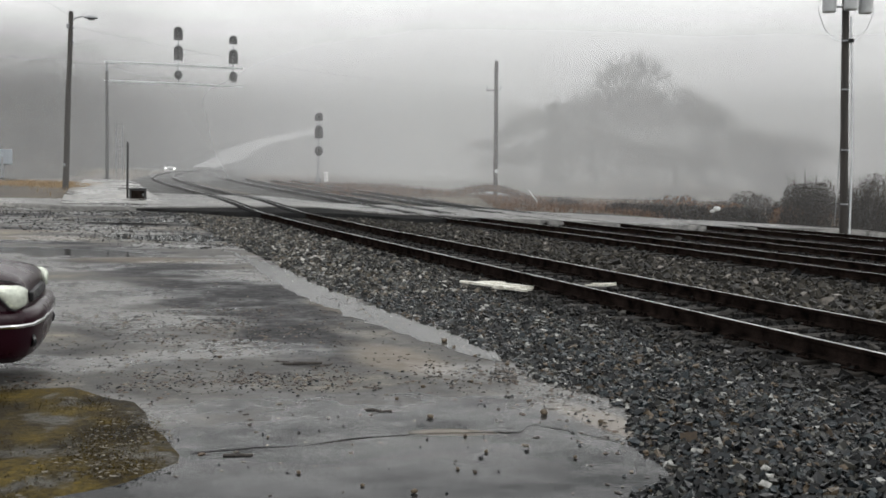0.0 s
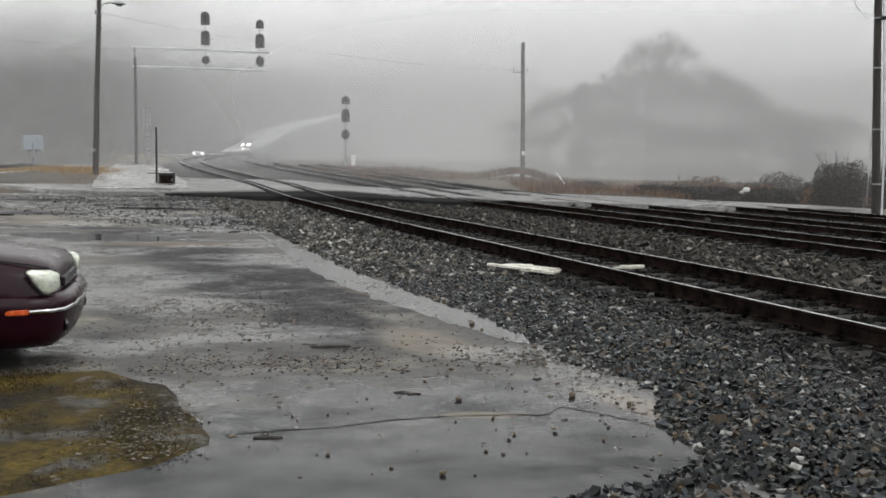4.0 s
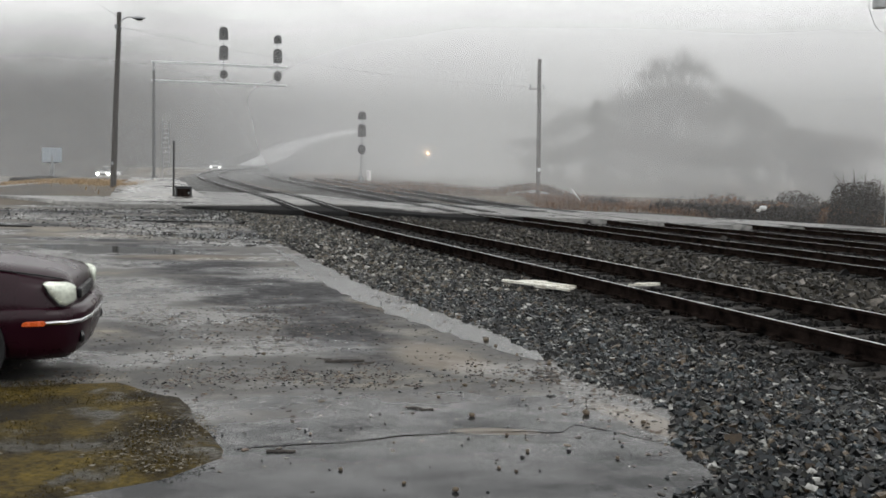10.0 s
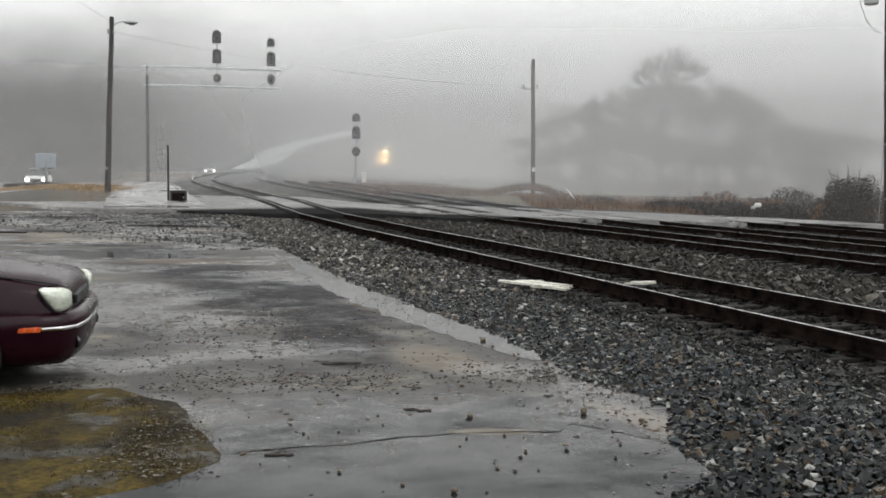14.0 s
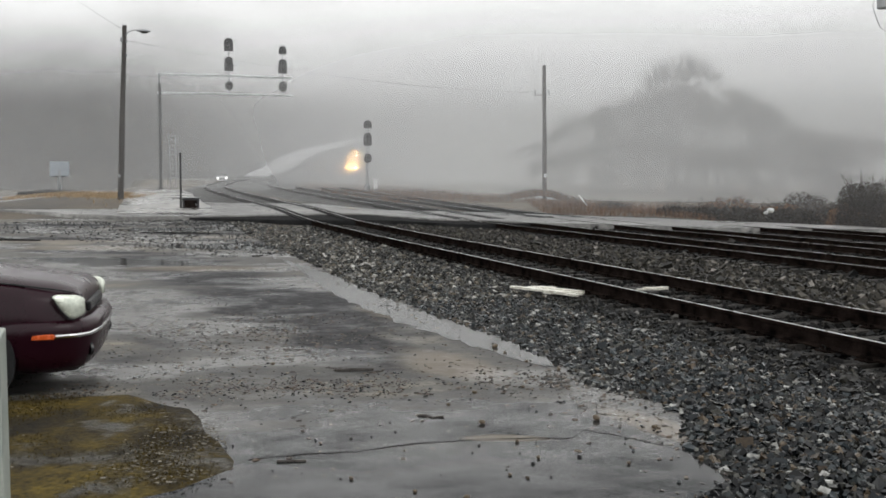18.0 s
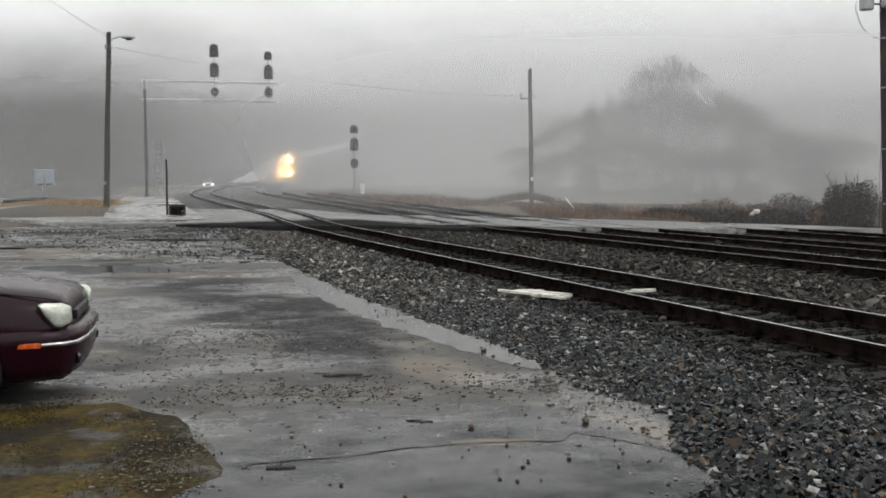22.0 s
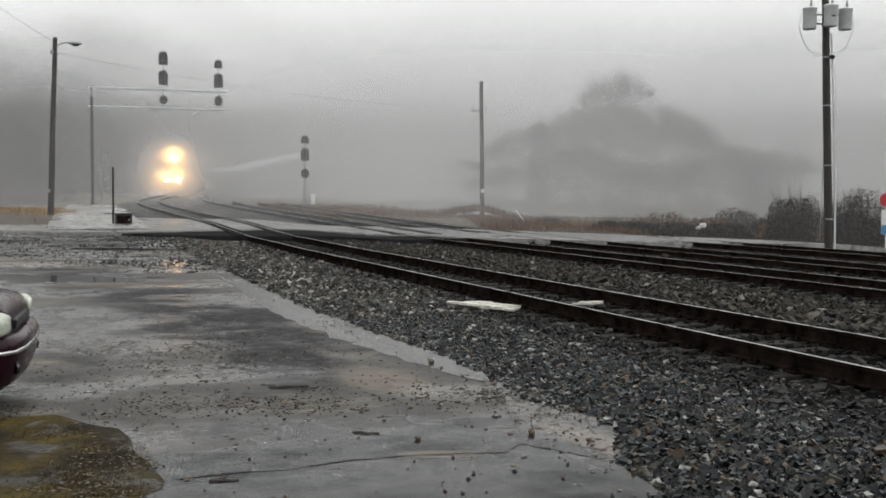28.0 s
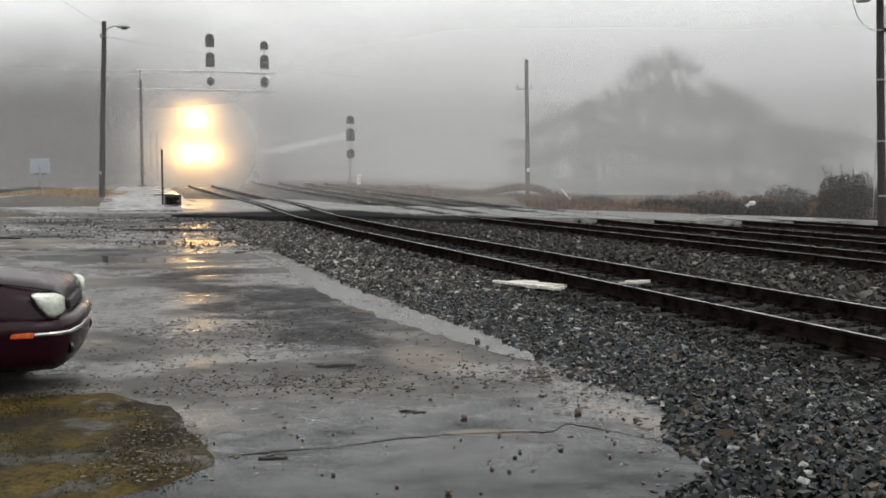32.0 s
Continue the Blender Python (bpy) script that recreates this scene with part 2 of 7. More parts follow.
def moss(name):
    """Sodden turf: dark mud, ochre moss in patches, and grey films of water with pale dead grass."""
    m = bpy.data.materials.new(name)
    m.use_nodes = True
    n, l = m.node_tree.nodes, m.node_tree.links
    b = n["Principled BSDF"]
    co = n.new("ShaderNodeTexCoord")

    def field(scale, detail, w):
        t = n.new("ShaderNodeTexNoise")
        t.noise_dimensions = "4D"
        t.inputs["W"].default_value, t.inputs["Scale"].default_value, t.inputs["Detail"].default_value, t.inputs["Roughness"].default_value = w, scale, detail, 0.62
        l.new(co.outputs["Object"], t.inputs["Vector"])
        return t.outputs["Fac"]

    def stops(src, *pairs):
        r = n.new("ShaderNodeValToRGB")
        while len(r.color_ramp.elements) < len(pairs):
            r.color_ramp.elements.new(0.5)
        for e, (p, c) in zip(r.color_ramp.elements, pairs):
            e.position, e.color = p, (*c, 1)
        l.new(src, r.inputs["Fac"])
        return r.outputs["Color"]

    def blend(kind, fac, c1, c2):
        x = n.new("ShaderNodeMixRGB")
        x.blend_type = kind
        for sock, val in zip((x.inputs["Fac"], x.inputs["Color1"], x.inputs["Color2"]), (fac, c1, c2)):
            if isinstance(val, (int, float, tuple)):
                sock.default_value = val
            else:
                l.new(val, sock)
        return x.outputs["Color"]

    broad, fine = field(1.5, 4, 1.0), field(26, 6, 3.0)
    col = stops(broad, (0.38, (0.009, 0.0075, 0.005)), (0.49, (0.024, 0.0175, 0.006)), (0.57, (0.052, 0.036, 0.006)), (0.69, (0.095, 0.067, 0.010)))
    damp = stops(field(2.3, 6, 7.0), (0.53, (0, 0, 0)), (0.62, (1, 1, 1)))
    col = blend("MIX", damp, col, (0.046, 0.042, 0.032, 1))
    col = blend("MULTIPLY", 1.0, col, stops(fine, (0.34, (0.35, 0.35, 0.35)), (0.64, (1.5, 1.5, 1.5))))
    l.new(col, b.inputs["Base Color"])
    l.new(stops(damp, (0.0, (0.8, 0.8, 0.8)), (1.0, (0.35, 0.35, 0.35))), b.inputs["Roughness"])
    b.inputs["Specular IOR Level"].default_value = 0.2
    bp = n.new("ShaderNodeBump")
    bp.inputs["Strength"].default_value, bp.inputs["Distance"].default_value = 1.0, 0.02
    l.new(fine, bp.inputs["Height"])
    l.new(bp.outputs[0], b.inputs["Normal"])
    return m


def glow(name, colour, strength):
    m = bpy.data.materials.new(name)
    m.use_nodes = True
    b = m.node_tree.nodes["Principled BSDF"]
    b.inputs["Base Color"].default_value = (0.9, 0.9, 0.85, 1)
    b.inputs["Emission Color"].default_value = (*colour, 1)
    b.inputs["Emission Strength"].default_value = strength
    b.inputs["Roughness"].default_value = 0.2
    return m


def glass(name, tint=(0.9, 0.95, 0.95), rough=0.05):
    m = bpy.data.materials.new(name)
    m.use_nodes = True
    b = m.node_tree.nodes["Principled BSDF"]
    b.inputs["Base Color"].default_value = (*tint, 1)
    b.inputs["Transmission Weight"].default_value = 0.9
    b.inputs["Roughness"].default_value = rough
    b.inputs["IOR"].default_value = 1.45
    return m


def mist(name, density, low, high, thin=0.25, size=0.05, tone=(0.778, 0.785, 0.786), side=0.0, through_=0.5, lee=0.3):
    """A thin bank of fog: lets most light through, scatters the rest to both sides; thins out with height and in billows."""
    m = bpy.data.materials.new(name)
    m.use_nodes = True
    n, l = m.node_tree.nodes, m.node_tree.links
    n.clear()
    out, clear = n.new("ShaderNodeOutputMaterial"), n.new("ShaderNodeBsdfTransparent")
    front, back = n.new("ShaderNodeBsdfDiffuse"), n.new("ShaderNodeBsdfTranslucent")
    for s in (front, back):
        s.inputs["Color"].default_value = (*tone, 1)
    both, mixed = n.new("ShaderNodeMixShader"), n.new("ShaderNodeMixShader")
    both.inputs["Fac"].default_value = through_
    l.new(front.outputs[0], both.inputs[1])
    l.new(back.outputs[0], both.inputs[2])
    co, sep = n.new("ShaderNodeTexCoord"), n.new("ShaderNodeSeparateXYZ")
    l.new(co.outputs["Object"], sep.inputs[0])
    ns = n.new("ShaderNodeTexNoise")
    ns.inputs["Scale"].default_value, ns.inputs["Detail"].default_value = size, 4
    l.new(co.outputs["Object"], ns.inputs["Vector"])
    h = n.new("ShaderNodeMapRange")
    h.interpolation_type = "SMOOTHSTEP"
    h.inputs["From Min"].default_value, h.inputs["From Max"].default_value = low, high
    h.inputs["To Min"].default_value, h.inputs["To Max"].default_value = 1, thin
    l.new(sep.outputs["Z"], h.inputs["Value"])
    bil = n.new("ShaderNodeMapRange")
    bil.inputs["From Min"].default_value, bil.inputs["From Max"].default_value = 0.3, 0.7
    bil.inputs["To Min"].default_value, bil.inputs["To Max"].default_value = density * 0.75, density * 1.25
    l.new(ns.outputs["Fac"], bil.inputs["Value"])
    mu = n.new("ShaderNodeMath")
    mu.operation = "MULTIPLY"
    l.new(h.outputs[0], mu.inputs[0])
    l.new(bil.outputs[0], mu.inputs[1])
    fac = mu.outputs[0]
    if side:
        # thinner to the west, where the slope shelters the road
        w = n.new("ShaderNodeMapRange")
        w.interpolation_type = "SMOOTHSTEP"
        w.inputs["From Min"].default_value, w.inputs["From Max"].default_value = -0.36 * side, 0.02 * side
        w.inputs["To Min"].default_value, w.inputs["To Max"].default_value = lee, 1.0
        l.new(sep.outputs["X"], w.inputs["Value"])
        e = n.new("ShaderNodeMapRange")
        e.interpolation_type = "SMOOTHSTEP"
        e.inputs["From Min"].default_value, e.inputs["From Max"].default_value = 0.12 * side, 0.45 * side
        e.inputs["To Min"].default_value, e.inputs["To Max"].default_value = 1.0, 0.95
        l.new(sep.outputs["X"], e.inputs["Value"])
        for extra in (w, e):
            m2 = n.new("ShaderNodeMath")
            m2.operation = "MULTIPLY"
            l.new(fac, m2.inputs[0])
            l.new(extra.outputs[0], m2.inputs[1])
            fac = m2.outputs[0]
    l.new(fac, mixed.inputs["Fac"])
    l.new(clear.outputs[0], mixed.inputs[1])
    l.new(both.outputs[0], mixed.inputs[2])
    l.new(mixed.outputs[0], out.inputs["Surface"])
    return m


M_LOT = wet_ground("wet_asphalt", (0.150, 0.146, 0.138), (0.046, 0.0455, 0.045), (0.23, 0.21, 0.17), 0.55, 0.5,
                   ((-5.2, 18.7, -61, 4.4, 1.15), (-2.3, 13.3, -60, 3.2, 1.15), (-1.3, 10.5, -68, 1.7, .62), (-8.5, 22.6, 170, 2.2, .5), (-11, 27.0, 175, 2.4, .5), (-6.5, 29.5, 5, 3.0, .6), (-13, 32.5, 5, 3.2, .8), (-8.5, 33.8, 5, 2.6, .7), (-12.5, 23.5, 5, 2.6, .6), (-4.6, 25.8, -20, 1.6, .7), (-9.5, 18.2, 0, 2.0, .5)),
                   ((0.0, 5.4, 0, 2.0, 2.2), (-5.5, 24.6, 10, 2.2, 1.2), (-7.0, 20, -20, 2.4, .8), (-9, 31, 5, 2.5, .8)),
                   ((1.36, 6.75, -62, .75, .2), (.3, 6.42, 0, .3, .08), (-.1, 9.0, 120, 1.0, .4), (-4.9, 18.6, 0, 1.5, .7), (-9.0, 23.9, 0, 2.2, .8), (-0.6, 12.0, 120, 1.6, .3), (-10.5, 26, 5, 3, .5), (-6.5, 28.0, 5, 2.2, .5)), 0.7, 0.30)
M_ROAD = wet_ground("wet_road", (0.18, 0.178, 0.172), (0.078, 0.076, 0.073), (0.27, 0.265, 0.255), 0.8, 0.35, None, (), (), 0.4, 0.2)
M_PAD = wet_ground("wet_concrete", (0.34, 0.335, 0.325), (0.24, 0.24, 0.235), (0.42, 0.41, 0.40), 0.6, 0.4, None, (), (), 0.45, 0.25)
M_EARTH = mat("damp_earth", (0.055, 0.047, 0.036), 0.8, var=0.4, scale=0.25, fine=9, bump=0.8, dist=0.05, tint=(0.10, 0.08, 0.055))
M_BED = mat("ballast_bed", (0.014, 0.0135, 0.013), 0.6, var=0.5, scale=2.0, fine=38, bump=1.0, dist=0.03, tint=(0.028, 0.026, 0.023), spec=0.2)
M_STONE = ramp_mat("ballast_stone", [(0, (0.0022, 0.0026, 0.0030)), (0.26, (0.005, 0.006, 0.007)), (0.42, (0.011, 0.0145, 0.017)), (0.54, (0.016, 0.0155, 0.013)), (0.62, (0.022, 0.029, 0.033)), (0.70, (0.031, 0.031, 0.027)),
                                    (0.76, (0.044, 0.031, 0.019)), (0.81, (0.042, 0.049, 0.050)), (0.87, (0.068, 0.067, 0.058)), (0.93, (0.095, 0.072, 0.048)), (0.965, (0.32, 0.32, 0.30))], 0.32, spec=0.26, steps=True)
# near-black stone ramp for the ballast between the rails and far tracks
M_BLACKSTONE = ramp_mat("black_ballast", [(0, (0.003, 0.003, 0.003)), (0.6, (0.009, 0.009, 0.009)), (0.9, (0.016, 0.015, 0.014)), (1, (0.07, 0.066, 0.06))], 0.6, spec=0.08)
# darker stone ramp for the strip next to the near rail
M_SHOULDER = ramp_mat("dark_grey_ballast", [(0, (0.003, 0.003, 0.003)), (0.35, (0.008, 0.0085, 0.009)), (0.6, (0.015, 0.014, 0.012)), (0.8, (0.026, 0.025, 0.021)), (0.93, (0.05, 0.045, 0.036)), (0.975, (0.20, 0.19, 0.18))], 0.45, spec=0.16, steps=True)
M_MIDSTONE = ramp_mat("grey_brown_ballast", [(0, (0.007776, 0.007776, 0.00729)), (0.22, (0.01944, 0.01944, 0.01847)), (0.40, (0.04374, 0.03985, 0.03208)), (0.58, (0.06804, 0.07096, 0.0661)), (0.72, (0.1069, 0.08942, 0.0661)), (0.85, (0.1555, 0.1458, 0.1244)), (0.95, (0.3694, 0.3596, 0.3305))], 0.42, spec=0.22, steps=True)
M_BROWNSTONE = ramp_mat("silty_ballast", [(0, (0.009, 0.008, 0.007)), (0.45, (0.015, 0.0135, 0.0105)), (0.8, (0.030, 0.026, 0.019)), (0.95, (0.075, 0.066, 0.052)), (1, (0.24, 0.22, 0.20))], 0.55, spec=0.2)
M_RUST = mat("rusty_rail", (0.005, 0.0044, 0.0042), 0.85, metal=0.0, spec=0.0, var=0.4, scale=5, fine=70, bump=0.4, dist=0.003, tint=(0.018, 0.013, 0.011))
M_HEAD = mat("polished_rail_head", (0.92, 0.92, 0.92), 0.33, metal=1.0, var=0.15, scale=3, fine=40, bump=0.03, dist=0.001)
M_TIE = mat("creosoted_tie", (0.014, 0.0125, 0.011), 0.65, var=0.5, spec=0.12, scale=3, fine=30, bump=0.7, dist=0.01, tint=(0.030, 0.027, 0.024), rand="object", stretch=(1, 8, 8))
M_POLE = mat("weathered_pole", (0.042, 0.037, 0.033), 0.8, var=0.35, scale=2, fine=30, bump=0.6, dist=0.008, stretch=(6, 6, 0.5))
M_STEEL = mat("grey_steel", (0.30, 0.31, 0.32), 0.5, metal=0.5, var=0.2, scale=3, fine=40, bump=0.1)
M_DARKSTEEL = mat("dark_steel", (0.05, 0.05, 0.052), 0.5, metal=0.4, var=0.25, scale=3, fine=40, bump=0.1)
M_BLACK = mat("black_paint", (0.016, 0.016, 0.017), 0.5, spec=0.2, var=0.3, scale=4, fine=50, bump=0.1)
M_LENS = mat("unlit_lens", (0.012, 0.012, 0.014), 0.1, var=0.1, bump=0.0)
M_GALV = mat("galvanised_tank", (0.66, 0.68, 0.69), 0.45, metal=0.0, var=0.12, scale=3, fine=30, bump=0.05)
M_WHITE = mat("white_paint", (0.72, 0.72, 0.71), 0.5, var=0.12, scale=4, fine=40, bump=0.1)
M_PAINT = mat("burgundy_car_paint", (0.016, 0.0022, 0.0065), 0.28, var=0.12, scale=3, fine=200, bump=0.0, spec=0.22, coat=0.10, rvar=0.03)
M_RUBBER = mat("black_rubber", (0.010, 0.010, 0.010), 0.85, spec=0.08, var=0.3, scale=8, fine=60, bump=0.3, dist=0.004)
M_CHROME = mat("chrome", (0.75, 0.75, 0.76), 0.12, metal=1.0, var=0.08, bump=0.0, rvar=0.04)
M_AMBER = mat("amber_lens", (0.62, 0.10, 0.02), 0.25, var=0.1, bump=0.1, scale=30, fine=120)
M_LAMPREFL = mat("lamp_reflector", (0.72, 0.76, 0.66), 0.2, metal=0.35, var=0.15, scale=10, fine=40, bump=0.2)
M_CARGLASS = mat("dark_car_glass", (0.012, 0.014, 0.016), 0.06, var=0.1, bump=0.0, spec=0.7)
M_CLEAR = glass("clear_lamp_glass")
M_BOX = mat("pale_green_grey_paint", (0.30, 0.335, 0.30), 0.55, var=0.12, scale=5, fine=60, bump=0.15, tint=(0.33, 0.35, 0.31))
M_WOOD = mat("split_pale_wood", (0.70, 0.64, 0.52), 0.6, var=0.35, scale=6, fine=40, bump=0.6, tint=(0.82, 0.78, 0.68), stretch=(1, 9, 9))
M_MOSS = moss("mossy_mud")
M_BLADE = ramp_mat("grass_blades", [(0, (0.014, 0.010, 0.003)), (0.5, (0.040, 0.028, 0.005)), (1, (0.085, 0.060, 0.011))], 0.8, spec=0.1)
M_DRYGRASS = ramp_mat("dry_grass", [(0, (0.22, 0.13, 0.05)), (0.5, (0.33, 0.21, 0.10)), (1, (0.40, 0.30, 0.16))], 0.7)
M_BRUSH = ramp_mat("rusty_brush", [(0, (0.045, 0.029, 0.020)), (0.5, (0.12, 0.064, 0.036)), (1, (0.21, 0.105, 0.052))], 0.85, spec=0.15)
M_BARK = mat("wet_bark", (0.045, 0.038, 0.033), 0.8, var=0.4, scale=2, fine=20, bump=0.6, dist=0.01)
M_TWIG = ramp_mat("bare_twigs", [(0, (0.05, 0.043, 0.04)), (1, (0.11, 0.095, 0.085))], 0.8)
M_VINE = ramp_mat("vine_leaves", [(0, (0.020, 0.017, 0.014)), (0.6, (0.032, 0.026, 0.021)), (1, (0.048, 0.036, 0.028))], 0.8, spec=0.15)
M_HILL = mat("wooded_hillside", (0.045, 0.042, 0.038), 0.9, var=0.45, scale=0.05, fine=0.35, bump=0.5, dist=0.5)
M_LEAF = ramp_mat("fallen_leaves", [(0, (0.016, 0.011, 0.008)), (0.5, (0.045, 0.030, 0.020)), (0.8, (0.085, 0.055, 0.034)), (1, (0.17, 0.14, 0.10))], 0.5)
M_PALELEAF = ramp_mat("pale_dead_leaves", [(0, (0.04, 0.033, 0.023)), (0.6, (0.10, 0.086, 0.064)), (1, (0.22, 0.20, 0.16))], 0.6)
M_ENGINE = mat("dark_engine_paint", (0.02, 0.02, 0.022), 0.45, var=0.3, scale=2, fine=20, bump=0.1)
M_HOPPER = mat("weathered_hopper_steel", (0.06, 0.05, 0.045), 0.7, var=0.4, scale=1, fine=12, bump=0.3)
M_COAL = mat("coal", (0.012, 0.012, 0.012), 0.6, var=0.4, scale=3, fine=20, bump=1.0, dist=0.05)
M_HEADLIGHT = glow("lit_headlight", (1.0, 0.54, 0.16), 1250)
# added glow that stands for a bright streak far off beside the line
M_STREAKGLOW = glow("streak_glow", (1.0, 0.97, 0.92), 5)
M_CARLIGHT = glow("lit_car_headlight", (1.0, 0.93, 0.82), 60)
M_BOARD = mat("faded_board", (0.33, 0.37, 0.41), 0.5, var=0.08, scale=3, fine=30, bump=0.0)
M_PATCHED = mat("broken_dark_asphalt", (0.018, 0.018, 0.018), 0.8, var=0.45, scale=1.5, fine=30, bump=0.8, dist=0.02, spec=0.03)
M_CRACK = mat("crack_dirt", (0.008, 0.0075, 0.007), 0.9, var=0.3, scale=20, fine=90, bump=0.3, dist=0.002, spec=0.0)
M_RED = mat("red_sign", (0.45, 0.03, 0.04), 0.4, var=0.1, bump=0.0)
M_BLUE = mat("blue_sign", (0.08, 0.22, 0.42), 0.4, var=0.1, bump=0.0)
M_CONC = mat("pale_wet_slope", (0.66, 0.67, 0.67), 0.4, var=0.12, scale=0.05, fine=1.0, bump=0.2)
M_WATER = bpy.data.materials.new("puddle_water")
M_WATER.use_nodes = True
_b = M_WATER.node_tree.nodes["Principled BSDF"]
_b.inputs["Base Color"].default_value = (0.05, 0.05, 0.048, 1)
_b.inputs["Roughness"].default_value = 0.03
_b.inputs["IOR"].default_value = 1.33
_n = M_WATER.node_tree.nodes.new("ShaderNodeTexNoise")
_n.inputs["Scale"].default_value = 14
_p = M_WATER.node_tree.nodes.new("ShaderNodeBump")
_p.inputs["Strength"].default_value, _p.inputs["Distance"].default_value = 0.015, 0.002
M_WATER.node_tree.links.new(_n.outputs["Fac"], _p.inputs["Height"])
M_WATER.node_tree.links.new(_p.outputs[0], _b.inputs["Normal"])
# ---------------------------------------------------------------- mesh helpers
def thing(name, m=None, label="", category="", group="", kind=""):
    ob = new(name)
    ob.empty_display_size = 0.2
    if m is not None:
        ob.matrix_basis = m
    return tagged(ob, label, category, group, kind)


def to_mesh(name, bm, material, smooth=False):
    me = bpy.data.meshes.new(name)
    bmesh.ops.recalc_face_normals(bm, faces=bm.faces[:])
    bm.to_mesh(me)
    bm.free()
    for mm in (material if isinstance(material, (list, tuple)) else [material]):
        me.materials.append(mm)
    if smooth:
        me.polygons.foreach_set("use_smooth", [True] * len(me.polygons))
    return me


def part(name, bm, material, parent, label="", smooth=False, kind=""):
    """Links a bmesh as one mesh object under a thing or under a part."""
    ob = new(name, to_mesh(name, bm, material, smooth))
    ob.parent = parent
    return tagged(ob, label, "", "", kind)


def solo(name, bm, material, label="", category="", group="", kind="", m=None, smooth=False):
    ob = new(name, to_mesh(name, bm, material, smooth))
    if m is not None:
        ob.matrix_basis = m
    return tagged(ob, label, category, group, kind)


def raw(name, verts, faces, material, smooth=False):
    """A mesh object straight from arrays."""
    me = bpy.data.meshes.new(name)
    me.from_pydata([tuple(v) for v in verts], [], [tuple(f) for f in faces])
    me.update()
    for mm in (material if isinstance(material, (list, tuple)) else [material]):
        me.materials.append(mm)
    if smooth:
        me.polygons.foreach_set("use_smooth", [True] * len(me.polygons))
    return new(name, me)


def box(bm, c, s, m=None, bevel=0.0):
    """A block with centre c and size s, its edges softened."""
    mm = Matrix.Translation(c) @ Matrix.Diagonal((*s, 1))
    if m is not None:
        mm = m @ mm
    r = bmesh.ops.create_cube(bm, size=1, matrix=mm)
    if bevel:
        es = {e for v in r["verts"] for e in v.link_edges}
        bmesh.ops.bevel(bm, geom=list(es), offset=bevel, segments=2, affect="EDGES", profile=0.6)


def rod(bm, a, b, r0, r1=None, n=10, caps=True):
    """A round bar from a to b, tapering from r0 to r1."""
    a, b = Vector(a), Vector(b)
    d = b - a
    q = d.to_track_quat("Z", "Y").to_matrix().to_4x4()
    bmesh.ops.create_cone(bm, cap_ends=caps, segments=n, radius1=r0, radius2=r0 if r1 is None else r1, depth=d.length,
                          matrix=Matrix.Translation((a + b) / 2) @ q)


def tube(bm, pts, r, n=6):
    pts = [Vector(p) for p in pts]
    rings = []
    for i, p in enumerate(pts):
        d = (pts[min(i + 1, len(pts) - 1)] - pts[max(i - 1, 0)]).normalized()
        u = d.cross(Vector((0, 0, 1)))
        u = u.normalized() if u.length > 1e-3 else Vector((1, 0, 0))
        w = d.cross(u)
        rings.append([bm.verts.new(p + r * (math.cos(k * math.tau / n) * u + math.sin(k * math.tau / n) * w)) for k in range(n)])
    for a, b in zip(rings, rings[1:]):
        for k in range(n):
            bm.faces.new((a[k], a[(k + 1) % n], b[(k + 1) % n], b[k]))
    bm.faces.new(rings[0][::-1])
    bm.faces.new(rings[-1])


def lathe(bm, profile, m=None, n=16):
    """Turns (radius, z) pairs round the z axis."""
    rings = []
    for r, z in profile:
        ring = [Vector((r * math.cos(k * math.tau / n), r * math.sin(k * math.tau / n), z)) for k in range(n)]
        rings.append([bm.verts.new(m @ v if m is not None else v) for v in ring])
    for a, b in zip(rings, rings[1:]):
        for k in range(n):
            bm.faces.new((a[k], a[(k + 1) % n], b[(k + 1) % n], b[k]))
    bm.faces.new(rings[0][::-1])
    bm.faces.new(rings[-1])


def plate(bm, outline, y0, y1, m=None):
    """A flat plate with an outline in x and z, from y0 to y1."""
    f = [bm.verts.new((m or Matrix()) @ Vector((x, y0, z))) for x, z in outline]
    b = [bm.verts.new((m or Matrix()) @ Vector((x, y1, z))) for x, z in outline]
    bm.faces.new(f)
    bm.faces.new(b[::-1])
    k = len(outline)
    for i in range(k):
        bm.faces.new((f[i], b[i], b[(i + 1) % k], f[(i + 1) % k]))


# ---------------------------------------------------------------- plan: tracks and ground
ALONG = Vector((-0.3371, 0.9415))
ACROSS = Vector((0.9415, 0.3371))


def ip(x, table):
    return float(np.interp(x, [a for a, _ in table], [b for _, b in table]))


def smooth01(a, b, x):
    t = min(1, max(0, (x - a) / (b - a)))
    return t * t * (3 - 2 * t)


def plan(s, n):
    """The place in the plan that lies s along the straight and n across it."""
    return ALONG * s + ACROSS * n


# centre line of the first track: straight past the crossing, then a long curve
_ctrl = [plan(-60, 7.48), plan(-30, 7.48), plan(0, 7.48), plan(25, 7.48), plan(50, 7.48), plan(74, 7.48)] + [
    Vector(p) for p in ((-23.1, 96), (-27.65, 124), (-31.05, 152), (-32.0, 180), (-31.0, 205), (-28.3, 230), (-24, 262), (-17.8, 303),
                        (-8, 350), (6, 410), (26, 480), (52, 560), (84, 640), (120, 720), (165, 810), (215, 900))]


